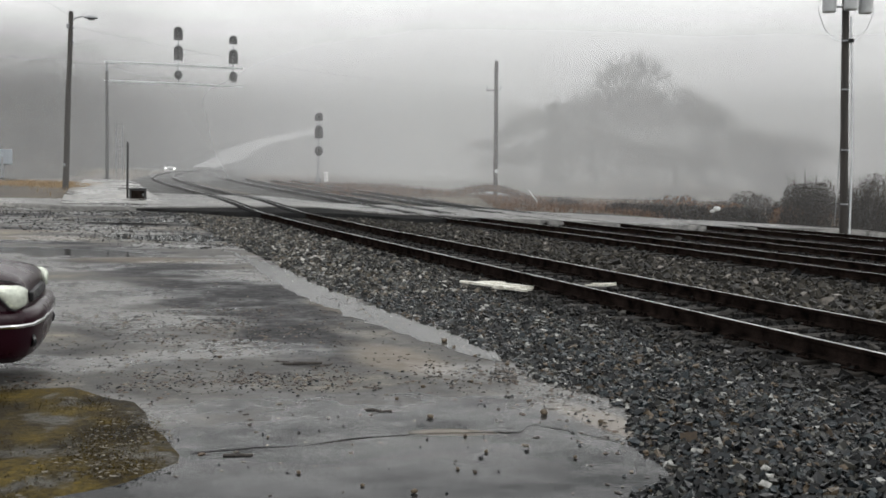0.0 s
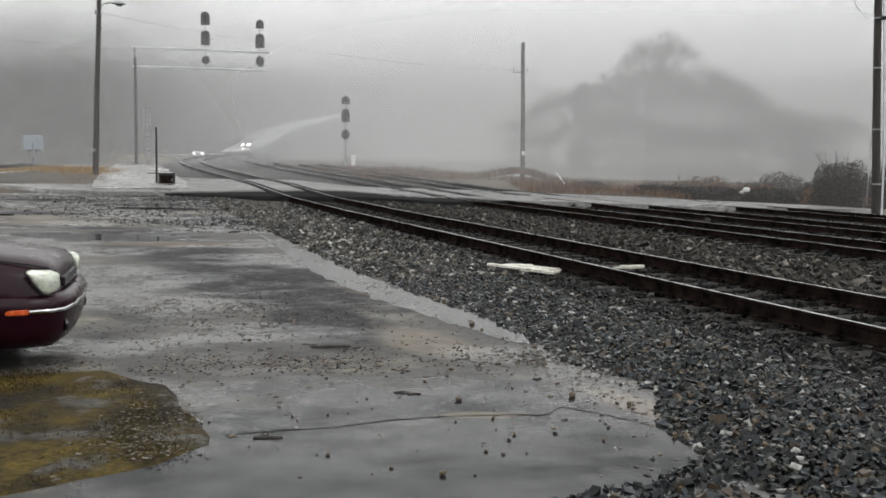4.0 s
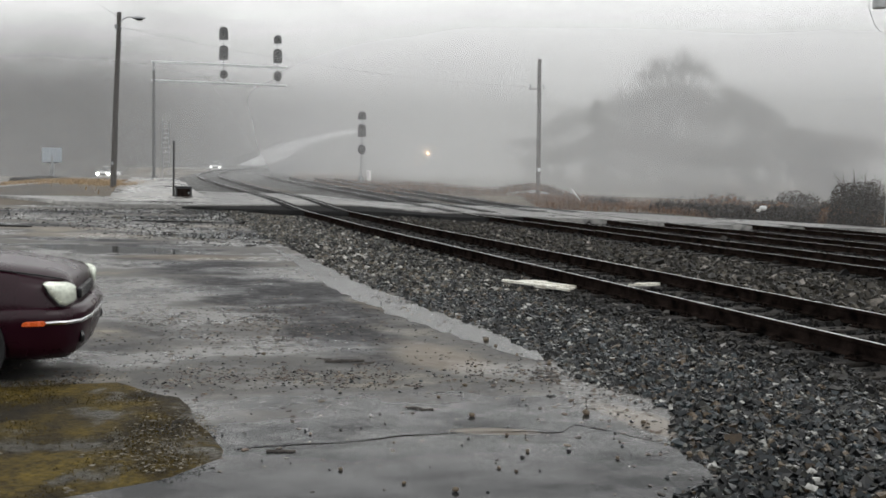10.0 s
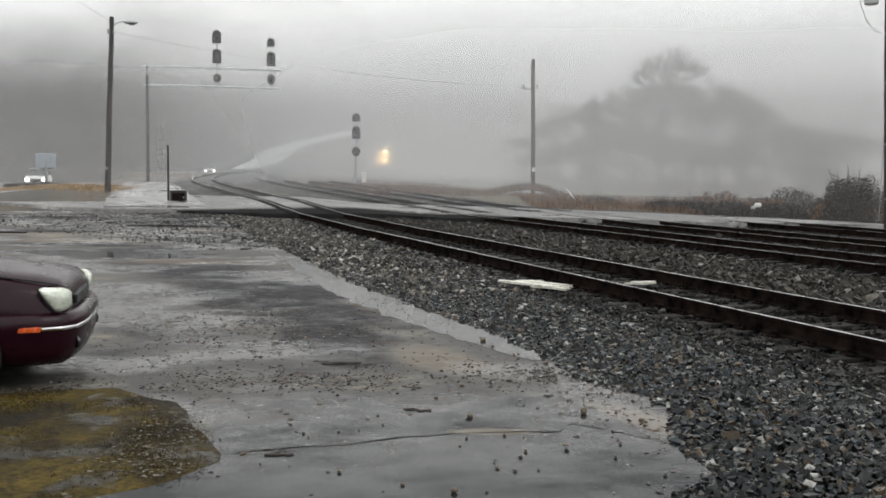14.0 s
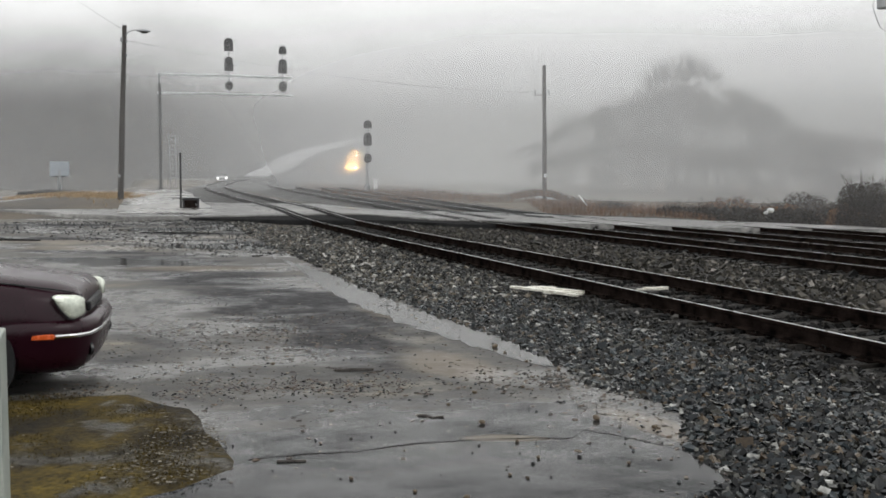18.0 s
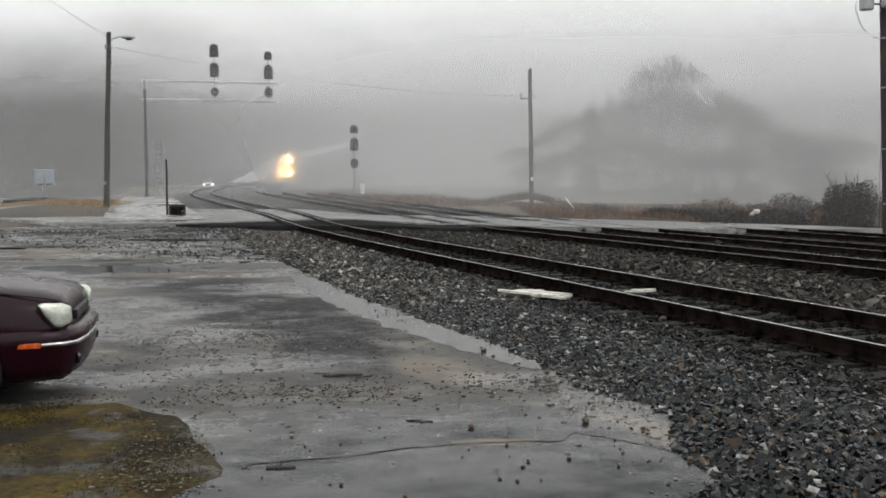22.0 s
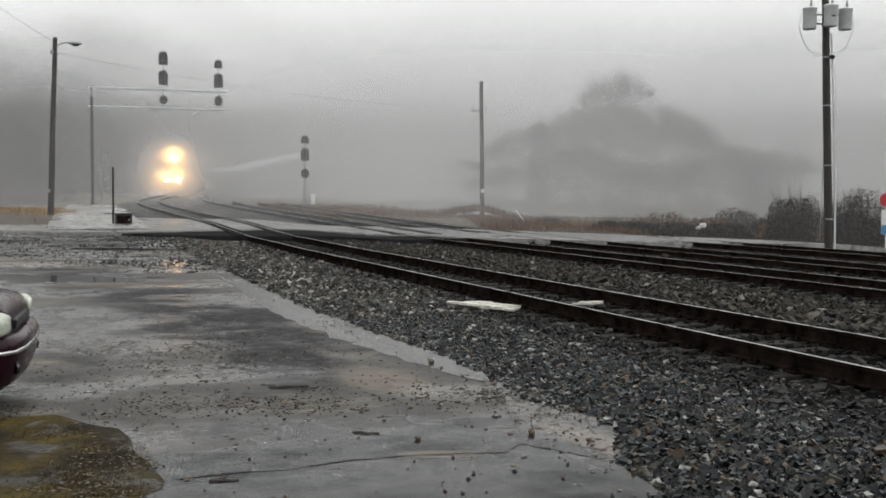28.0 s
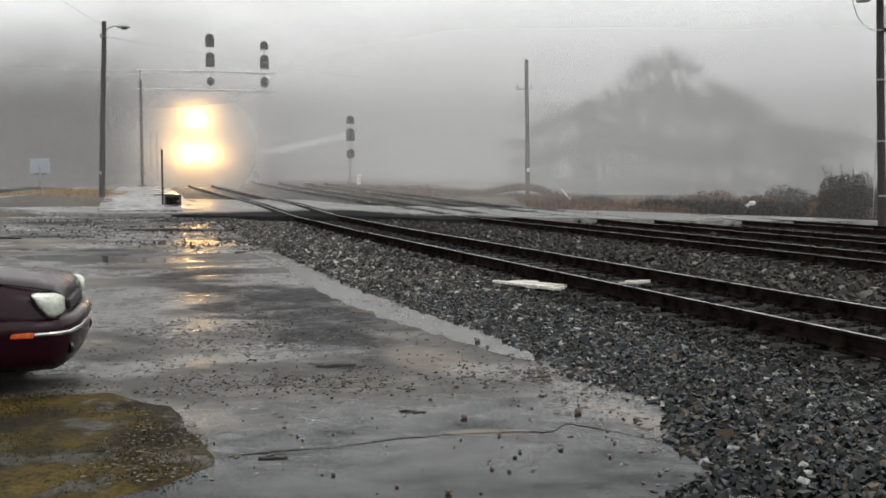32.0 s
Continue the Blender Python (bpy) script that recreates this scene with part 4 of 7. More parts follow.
# ---------------------------------------------------------------- hills and fog
def road_z(x, y):
    """The road lies level with the rail heads that it crosses."""
    s, n = x * ALONG.x + y * ALONG.y, x * ACROSS.x + y * ACROSS.y
    o = n - 7.48
    z = ip(s, Z1) + (ip(s, Z2) - ip(s, Z1)) * smooth01(1.2, ip(s, OFF2) - 1.2, o)
    z += (ip(s, Z3) - ip(s, Z2)) * smooth01(ip(s, OFF2) + 1, ip(s, OFF3) - 1, o)
    z -= 0.25 * smooth01(17.5, 24, o)
    return z


def build_hill(name, label, base, top, ridge, seed, trees, stem=0.16):
    """A wooded rise: ridge gives (x, height) along a line at base..top in y; the slope faces the tracks."""
    rng = random.Random(seed)
    x0, x1 = ridge[0][0], ridge[-1][0]
    nx, ny = 60, 16
    v, f = [], []

    def z_at(x, y):
        t = (y - base) / (top - base)
        h = ip(x, ridge)
        return ground_z(x, base) - 2 + h * smooth01(0, 1, t) + 0.04 * h * noise.noise((x * 0.03, y * 0.03, seed))

    for j in range(ny + 1):
        y = base + (top - base) * 1.3 * j / ny
        for i in range(nx + 1):
            x = x0 + (x1 - x0) * i / nx
            v.append((x, y, z_at(x, min(y, top))))
    k = nx + 1
    for j in range(ny):
        for i in range(nx):
            f.append((j * k + i, j * k + i + 1, (j + 1) * k + i + 1, (j + 1) * k + i))
    hill = tagged(raw(name, v, f, M_HILL, True), label, "hill", kind="structure")
    # bare woods: each tree a stem and a fan of limbs
    tv, tf = [], []
    for _ in range(trees):
        x = rng.uniform(x0, x1)
        y = base + (top - base) * rng.random() ** 0.7
        z = z_at(x, y) - 0.5
        h = rng.uniform(3, 6)
        for k2 in range(11):
            a = rng.uniform(0, math.tau)
            lean = 0.0 if k2 == 0 else rng.uniform(0.15, 0.5)
            z0 = z if k2 == 0 else z + h * rng.uniform(0.15, 0.6)
            ln = h if k2 == 0 else h * rng.uniform(0.25, 0.5)
            w = stem if k2 == 0 else stem * 0.55
            ex, ey, ez = x + ln * lean * math.cos(a), y + ln * lean * math.sin(a), z0 + ln * (1 - lean * 0.4)
            b = len(tv)
            tv += [(x - w, y, z0), (x + w, y, z0), (x, y + w, z0), (ex, ey, ez)]
            tf += [(b, b + 1, b + 3), (b + 1, b + 2, b + 3), (b + 2, b, b + 3)]
    if trees:
        tagged(raw("woods", tv, tf, M_HILL), "bare winter woods covering a hillside", "woods", kind="stuff")


def build_fog():
    """Banks of fog standing one behind another between the crossing and the hills."""
    banks = FOG_BANKS
    for i, (d, dens) in enumerate(banks):
        low, height = (1.7 + d * 0.06, 1.7 + d * 0.235) if 50 < d < 100 else (1.7 + d * 0.04, 1.7 + d * 0.215)
        m = mist("fog_%d" % i, dens, low, height, 0.0, 1.6 / d, side=d, lee=ip(d, [(43, .75), (60, .55), (78, .32), (114, .08), (205, .08)]))
        v, f = [], []
        cols, rws = 72, 10
        top = height * 1.02
        for j in range(rws + 1):
            z = -2 + (top + 2) * j / rws
            for k in range(cols + 1):
                a = radians(-75 + 150 * k / cols)
                r = d * (1 + 0.03 * noise.noise((a * 4, z * 0.05, i * 3.1)))
                v.append((r * math.sin(a), r * math.cos(a), z))
        n = cols + 1
        for j in range(rws):
            for k in range(cols):
                f.append((j * n + k, j * n + k + 1, (j + 1) * n + k + 1, (j + 1) * n + k))
        tagged(raw("fog_bank", v, f, m, True), "thin drifting bank of grey fog", "fog", "banks of fog", "stuff")


def build_low_cloud():
    """The underside of the cloud that hangs over the hills: it lets the sky's light through and swallows the ridges."""
    m = mist("low_cloud", 0.9, 1000, 1001, 1, 0.014, (0.98, 0.98, 0.98), 0.0, 0.04)
    n, l = m.node_tree.nodes, m.node_tree.links
    co, sep = n.new("ShaderNodeTexCoord"), n.new("ShaderNodeSeparateXYZ")
    l.new(co.outputs["Object"], sep.inputs[0])
    ns = n.new("ShaderNodeTexNoise")
    ns.inputs["Scale"].default_value, ns.inputs["Detail"].default_value = 0.02, 4
    l.new(co.outputs["Object"], ns.inputs["Vector"])
    ad = n.new("ShaderNodeMath")
    ad.operation, ad.inputs[1].default_value = "MULTIPLY_ADD", 26
    l.new(ns.outputs["Fac"], ad.inputs[0])
    # the cloud thickens from the sheltered west side towards the open valley
    east = n.new("ShaderNodeMapRange")
    east.interpolation_type = "SMOOTHSTEP"
    east.inputs["From Min"].default_value, east.inputs["From Max"].default_value = -60, 15
    east.inputs["To Min"].default_value, east.inputs["To Max"].default_value = -8, 14
    l.new(sep.outputs["X"], east.inputs["Value"])
    tilt = n.new("ShaderNodeMath")
    tilt.operation = "ADD"
    l.new(east.outputs[0], tilt.inputs[0])
    l.new(sep.outputs["Z"], tilt.inputs[1])
    l.new(tilt.outputs[0], ad.inputs[2])
    mr = n.new("ShaderNodeMapRange")
    mr.interpolation_type = "SMOOTHSTEP"
    mr.inputs["From Min"].default_value, mr.inputs["From Max"].default_value = 15, 44
    mr.inputs["To Min"].default_value, mr.inputs["To Max"].default_value = 0.0, 0.93
    l.new(ad.outputs[0], mr.inputs["Value"])
    rim = n.new("ShaderNodeMapRange")
    rim.interpolation_type = "SMOOTHSTEP"
    rim.inputs["From Min"].default_value, rim.inputs["From Max"].default_value = 9.5, 20
    l.new(sep.outputs["Z"], rim.inputs["Value"])
    soft_rim = n.new("ShaderNodeMath")
    soft_rim.operation = "MULTIPLY"
    l.new(mr.outputs[0], soft_rim.inputs[0])
    l.new(rim.outputs[0], soft_rim.inputs[1])
    for k in n:
        if k.type == "MIX_SHADER" and k.inputs["Fac"].is_linked:
            l.new(soft_rim.outputs[0], k.inputs["Fac"])
    v, f = [], []
    cols, rws = 60, 14
    for j in range(rws + 1):
        t = j / rws
        for k in range(cols + 1):
            a = radians(-75 + 150 * k / cols)
            d = 165 + 90 * t + 6 * noise.noise((a * 5, t * 3, 4))
            v.append((d * math.sin(a), d * math.cos(a), 9 + 70 * t))
    w = cols + 1
    for j in range(rws):
        for k in range(cols):
            f.append((j * w + k, j * w + k + 1, (j + 1) * w + k + 1, (j + 1) * w + k))
    tagged(raw("low_cloud", v, f, m, True), "pale low cloud hanging over the hills", "fog", "banks of fog", "stuff")
# ---------------------------------------------------------------- poles, wires, signals
def wire(a, b, sag, name, label, r=0.012):
    bm = bmesh.new()
    a, b = Vector(a), Vector(b)
    tube(bm, [a.lerp(b, t / 24) - Vector((0, 0, 4 * sag * (t / 24) * (1 - t / 24))) for t in range(25)], r, 5)
    solo(name, bm, M_BLACK, label, "cable", "overhead wires")


def pole_shaft(bm, h, r0, r1, lean=(0, 0), seed=0):
    """A round timber pole, slightly crooked."""
    n, rows = 14, 12
    rings = []
    for j in range(rows + 1):
        t = j / rows
        r = r0 + (r1 - r0) * t
        cx, cy = lean[0] * t + 0.02 * noise.noise((t * 3, seed, 0)), lean[1] * t
        rings.append([bm.verts.new((cx + r * math.cos(k * math.tau / n) * (1 + 0.05 * noise.noise((k, t * 4, seed))), cy + r * math.sin(k * math.tau / n), -0.4 + (h + 0.4) * t)) for k in range(n)])
    for a, b in zip(rings, rings[1:]):
        for k in range(n):
            bm.faces.new((a[k], a[(k + 1) % n], b[(k + 1) % n], b[k]))
    bm.faces.new(rings[0][::-1])
    bm.faces.new(rings[-1])


def build_lamp_pole():
    z = ground_z(-15.02, 43.48)
    p = thing("street_lamp", pose(-15.02, 43.48, z), "weathered timber pole with a small street light arm", "street lamp")
    bm = bmesh.new()
    top = 8.32 - z
    pole_shaft(bm, top, 0.135, 0.095, (0.33, 0.05), 1)
    part("pole", bm, M_POLE, p)
    bm = bmesh.new()
    tube(bm, [(0.33, 0, top - 0.5), (0.5, 0.05, top - 0.28), (0.75, 0.1, top - 0.18), (1.0, 0.18, top - 0.2)], 0.025, 8)
    part("arm", bm, M_STEEL, p)
    bm = bmesh.new()
    lathe(bm, [(0.04, 0), (0.10, -0.03), (0.15, -0.10), (0.14, -0.13), (0.05, -0.14)], pose(1.12, 0.2, top - 0.12) @ Matrix.Diagonal((2.0, 1, 1, 1)), 14)
    head = part("lamp_head", bm, M_STEEL, p)
    bm = bmesh.new()
    lathe(bm, [(0.11, 0), (0.10, -0.05), (0.04, -0.08)], pose(1.14, 0.2, top - 0.25) @ Matrix.Diagonal((1.6, 1, 1, 1)), 12)
    part("lens", bm, M_LENS, head)
    bm = bmesh.new()
    box(bm, (0.22, -0.02, top - 0.62), (0.12, 0.14, 0.2), bevel=0.02)
    part("bracket", bm, M_STEEL, p)
    for zz in (top - 1.35, top - 0.75):
        bm = bmesh.new()
        lathe(bm, [(0.02, 0), (0.05, 0.03), (0.05, 0.06), (0.03, 0.08), (0.045, 0.11), (0.02, 0.14)], pose(0.42, 0, zz), 10)
        part("insulator", bm, M_STEEL, p)
    bm = bmesh.new()
    box(bm, (0.04, -0.136, 1.0), (0.08, 0.01, 0.14))
    part("tag", bm, M_STEEL, p)


def build_plain_pole():
    z = 0.32
    p = thing("utility_pole", pose(5.45, 65.77, z), "bare timber pole on a brushy mound with one insulator bracket", "utility pole")
    bm = bmesh.new()
    pole_shaft(bm, 9.1 - z, 0.155, 0.12, (-0.12, 0), 2)
    part("pole", bm, M_POLE, p)
    bm = bmesh.new()
    box(bm, (-0.42, 0, 6.85), (0.75, 0.06, 0.06), bevel=0.01)
    part("bracket_arm", bm, M_POLE, p)
    for dx in (-0.72, 0.16):
        bm = bmesh.new()
        lathe(bm, [(0.02, 0), (0.07, 0.03), (0.08, 0.09), (0.05, 0.12), (0.09, 0.18), (0.07, 0.26), (0.02, 0.3)], pose(dx, 0, 6.88), 10)
        part("insulator", bm, M_STEEL, p)
    bm = bmesh.new()
    rod(bm, (-0.72, 0, 6.6), (-0.05, 0, 6.1), 0.02)
    part("brace", bm, M_STEEL, p)
    bm = bmesh.new()
    box(bm, (0.0, -0.16, 1.6), (0.18, 0.01, 0.25))
    part("tag", bm, M_GALV, p)


def build_transformer_pole():
    z = ground_z(14.49, 32.96)
    p = thing("transformer_pole", pose(14.49, 32.96, z), "tall dark timber pole carrying three grey transformer cans", "utility pole")
    top = 9.6 - z
    bm = bmesh.new()
    pole_shaft(bm, top, 0.135, 0.11, (-0.34, 0.1), 3)
    part("pole", bm, M_POLE, p)
    bm = bmesh.new()
    tube(bm, [(0.16, -0.06, -0.3), (0.13, -0.06, 2.5), (0.02, -0.05, 5.0), (-0.12, -0.03, 7.4)], 0.035, 8)
    part("conduit", bm, M_GALV, p, "pale conduit strapped to the pole")
    for zz in (1.2, 3.0, 5.0, 6.6):
        bm = bmesh.new()
        rod(bm, (-0.036 * zz, 0.0, zz), (-0.036 * zz, 0.0, zz + 0.05), 0.142 - 0.003 * zz, n=14)
        part("strap", bm, M_STEEL, p)
    zc = 7.55 - z
    for i, (dx, dy) in enumerate(((-0.62, -0.12), (-0.02, -0.38), (0.62, -0.05))):
        bm = bmesh.new()
        r = 0.22
        lathe(bm, [(0.05, -0.36), (r - 0.02, -0.35), (r, -0.31), (r, 0.30), (r + 0.015, 0.31), (r + 0.015, 0.35), (r - 0.04, 0.38), (0.04, 0.40)], pose(-0.28 + dx, dy, zc + (0.0 if i != 1 else 0.05)), 18)
        can = part("transformer", bm, M_GALV, p, "grey transformer can", True)
        bm = bmesh.new()
        lathe(bm, [(0.05, 0), (0.03, 0.06), (0.055, 0.08), (0.03, 0.12), (0.05, 0.14), (0.025, 0.18), (0.035, 0.21), (0.015, 0.24)], pose(-0.28 + dx + 0.04, dy, zc + 0.38), 10)
        part("bushing", bm, M_STEEL, can)
        bm = bmesh.new()
        rod(bm, (-0.28 + dx * 0.9, dy * 0.9, zc + 0.15), (-0.27, 0, zc + 0.15), 0.03)
        rod(bm, (-0.28 + dx * 0.9, dy * 0.9, zc - 0.15), (-0.27, 0, zc - 0.15), 0.03)
        part("hanger", bm, M_STEEL, can)
        if i == 1:
            bm = bmesh.new()
            box(bm, (-0.3, -0.605, zc + 0.02), (0.12, 0.012, 0.04))
            part("marking", bm, M_BLACK, can)
    for dx in (-0.84, 0.84):
        bm = bmesh.new()
        tube(bm, [(-0.28 + dx, 0, zc + 0.2), (-0.28 + dx * 1.12, 0, zc - 0.25), (-0.28 + dx * 0.85, 0, zc - 0.85), (-0.28 + dx * 0.45, 0, zc - 1.2), (-0.28, 0, zc - 1.28)], 0.012, 5)
        part("drop_cable", bm, M_STEEL, p)
    bm = bmesh.new()
    box(bm, (-0.12, -0.12, zc - 1.25), (0.16, 0.14, 0.12), bevel=0.02)
    part("clamp", bm, M_BLACK, p)
    bm = bmesh.new()
    tube(bm, [(-0.2, 0, zc - 1.6), (0.95, 3.0, 0.4)], 0.012, 5)
    part("guy_wire", bm, M_STEEL, p)


def arch(w, h, round_top=True, n=10):
    """A signal's backing plate: flat foot, round top; or round all over."""
    r = w / 2
    if round_top:
        return [(-r, 0), (r, 0), (r, h - r)] + [(r * math.cos(a), h - r + r * math.sin(a)) for a in [math.pi * k / n for k in range(1, n)]] + [(-r, h - r)]
    return [(r * math.cos(math.tau * k / 20), h / 2 + h / 2 * math.sin(math.tau * k / 20)) for k in range(20)]


def signal_head(parent, x, y, zc, w, h, lamps, round_top=True):
    """A dark signal head seen from its face: plate, lamp case, hooded lenses, bracket."""
    bm = bmesh.new()
    plate(bm, [(a + x, b + zc - h / 2) for a, b in arch(w, h, round_top)], y - 0.02, y + 0.02)
    hd = part("signal_head", bm, M_BLACK, parent, "unlit black signal head with hoods")
    bm = bmesh.new()
    box(bm, (x, y + 0.15, zc), (w * 0.6, 0.26, h * 0.8), bevel=0.03)
    part("lamp_case", bm, M_BLACK, hd)
    for i in range(lamps):
        z = zc + (h * 0.27) * ((lamps - 1) / 2 - i) * (1.0 if lamps < 3 else 0.95) - 0.02
        bm = bmesh.new()
        lathe(bm, [(0.005, 0), (0.07, 0.0), (0.085, 0.015), (0.02, 0.02)], pose(x, y - 0.03, z, 90, 0, 0), 14)
        part("lens", bm, M_LENS, hd)
        bm = bmesh.new()
        n, r, ln = 12, 0.1, 0.22
        inn, out = [], []
        for k in range(n + 1):
            a = math.radians(-20 + 220 * k / n)
            out.append((bm.verts.new((x + r * math.cos(a), y - 0.02, z + r * math.sin(a))), bm.verts.new((x + r * math.cos(a), y - ln, z + r * math.sin(a) - 0.03))))
        for a, b in zip(out, out[1:]):
            bm.faces.new((a[0], b[0], b[1], a[1]))
        bmesh.ops.solidify(bm, geom=bm.faces[:], thickness=0.006)
        part("hood", bm, M_BLACK, hd)
    return hd


def ladder(bm, x, y, z0, z1, w=0.4):
    for dx in (-w / 2, w / 2):
        rod(bm, (x + dx, y, z0), (x + dx, y, z1), 0.02, n=6)
    z = z0 + 0.3
    while z < z1:
        rod(bm, (x - w / 2, y, z), (x + w / 2, y, z), 0.012, n=6)
        z += 0.3


def build_gantry():
    """Cantilever signal bridge: one post beside the line, two pale chords out over the tracks, six heads."""
    z = 0.9
    g = thing("signal_gantry", pose(-19.2, 63.15, z, 0, 0, 13.0), "cantilever signal bridge of weathered steel with dark heads", "railway signal")
    top = 7.7 - z
    bm = bmesh.new()
    rod(bm, (0, 0, -0.3), (0.05, 0, top), 0.105, 0.09, 14)
    rod(bm, (-0.0, 0, -0.3), (0.0, 0, 0.15), 0.3, 0.26, 14)
    part("post", bm, M_DARKSTEEL, g)
    bm = bmesh.new()
    ladder(bm, 0.75, 0.1, 0.2, 3.6, 0.38)
    part("ladder", bm, M_STEEL, g)
    ln = 8.35
    for nm, zz in (("upper_chord", 8.25 - z), ("lower_chord", 7.08 - z)):
        bm = bmesh.new()
        tube(bm, [(-0.1, 0, zz + 0.04), (ln * 0.5, 0, zz + 0.03), (ln, 0, zz - 0.02)], 0.04, 8)
        tube(bm, [(-0.1, 0.7, zz + 0.04), (ln * 0.5, 0.7, zz + 0.03), (ln, 0.7, zz - 0.02)], 0.03, 8)
        ch = part(nm, bm, M_GALV, g, "pale steel chord")
        bm = bmesh.new()
        for k in range(9):
            x = ln * k / 8
            rod(bm, (x, 0, zz), (x, 0.7, zz), 0.02, n=6)
        part("cross_bars", bm, M_STEEL, ch)
    bm = bmesh.new()
    rod(bm, (0.04, 0, top - 0.2), (0.04, 0, 8.3 - z), 0.06)
    part("head_bracket", bm, M_STEEL, g)
    for x, heads in ((4.35, ((10.22, .56, .84, 2, True), (9.0, .56, .92, 3, True), (7.62, .52, .54, 1, False))),
                     (7.75, ((9.98, .50, .54, 1, True), (8.93, .56, .92, 3, True), (7.62, .54, .70, 2, False)))):
        bm = bmesh.new()
        rod(bm, (x, 0.1, 7.05 - z), (x, 0.1, 10.3 - z), 0.035, n=8)
        mast = part("mast", bm, M_STEEL, g)
        for zc, w, h, k, rt in heads:
            signal_head(mast, x, -0.1, zc - z, w, h, k, rt)
        bm = bmesh.new()
        box(bm, (x + 0.32, 0.15, 8.95 - z), (0.35, 0.04, 0.05))
        part("step_bar", bm, M_STEEL, mast)


def build_mast_signal():
    z = 1.05
    g = thing("mast_signal", pose(-7.12, 74.66, z, 0, 0, 6), "mast signal with three dark unlit heads", "railway signal")
    bm = bmesh.new()
    rod(bm, (0, 0.12, -0.4), (0.06, 0.12, 4.85), 0.075, 0.06, 12)
    part("post", bm, M_STEEL, g)
    bm = bmesh.new()
    lathe(bm, [(0.22, -0.3), (0.22, 0.1), (0.12, 0.2), (0.08, 0.5)], pose(0, 0.12, 0), 12)
    part("base", bm, M_STEEL, g)
    for zc, w, h, k, rt in ((5.75, .60, .60, 1, True), (4.64, .62, .95, 3, True), (3.21, .62, .72, 2, False)):
        signal_head(g, 0.05, 0, zc - z, w, h, k, rt)
    bm = bmesh.new()
    ladder(bm, 0.05, 0.55, 0.0, 4.6, 0.36)
    part("ladder", bm, M_STEEL, g)
    bm = bmesh.new()
    box(bm, (0.62, -0.4, 0.35), (0.3, 0.25, 0.6), bevel=0.03)
    box(bm, (0.62, -0.4, 0.72), (0.42, 0.34, 0.1), bevel=0.02)
    solo("track_marker", bm, M_WHITE, "small pale box on a stub post beside the mast", "marker", m=pose(-7.12, 74.66, z - 0.15, 0, 0, 6))


def build_relay_box():
    z = 0.42
    b = thing("relay_box", pose(-10.98, 40.12, z, 0, 0, 15), "low dark weathered box on the edge of the crossing", "relay box")
    bm = bmesh.new()
    box(bm, (0, 0, 0.23), (0.66, 0.5, 0.46), bevel=0.02)
    part("body", bm, M_DARKSTEEL, b)
    bm = bmesh.new()
    box(bm, (0, 0, 0.475), (0.72, 0.56, 0.04), bevel=0.01)
    part("lid", bm, M_DARKSTEEL, b)
    bm = bmesh.new()
    box(bm, (0, -0.256, 0.23), (0.5, 0.012, 0.34), bevel=0.004)
    door = part("door", bm, M_RUST, b)
    bm = bmesh.new()
    box(bm, (0.2, -0.27, 0.23), (0.03, 0.02, 0.1))
    part("handle", bm, M_STEEL, door)
    r = thing("marker_post", pose(-11.36, 40.0, z), "thin dark steel post beside the relay box", "post")
    bm = bmesh.new()
    rod(bm, (0, 0, -0.2), (0.02, 0, 2.3), 0.045, 0.04, 8)
    part("post", bm, M_DARKSTEEL, r)
    bm = bmesh.new()
    box(bm, (-0.18, 0, 0.48), (0.34, 0.04, 0.04))
    part("cross_bar", bm, M_DARKSTEEL, r)


def build_sign():
    z = ground_z(-22.6, 55.6)
    s = thing("sign_board", pose(-22.6, 55.6, z, 0, 0, 22), "pale square board on a short post in a dark bed", "sign")
    bm = bmesh.new()
    rod(bm, (0, 0.05, -0.2), (0, 0.05, 2.2 - z), 0.10, 0.10, 10)
    part("post", bm, M_STEEL, s)
    bm = bmesh.new()
    box(bm, (0, 0.05, 1.80 - z), (0.62, 0.14, 0.07), bevel=0.02)
    part("bracket", bm, M_DARKSTEEL, s)
    bm = bmesh.new()
    box(bm, (0, 0, 2.22 - z), (1.02, 0.06, 0.8), bevel=0.03)
    part("board", bm, M_BOARD, s, "faded blue-grey board")
    bm = bmesh.new()
    n = 40
    rings = []
    for r, zz in ((1.9, -0.08), (1.75, 0.12), (1.0, 0.2), (0.2, 0.24)):
        rings.append([bm.verts.new((r * math.cos(k * math.tau / n) * (1 + 0.1 * noise.noise((k * .7, r, 0))), r * 0.5 * math.sin(k * math.tau / n), zz + 0.05 * noise.noise((k, r * 3, 1)))) for k in range(n)])
    for a, b in zip(rings, rings[1:]):
        for k in range(n):
            bm.faces.new((a[k], a[(k + 1) % n], b[(k + 1) % n], b[k]))
    bm.faces.new(rings[-1])
    solo("mulch_bed", bm, M_TIE, "low dark mulch bed round the sign post", "flower bed", m=pose(-22.7, 54.9, z, 0, 0, 22), kind="stuff")


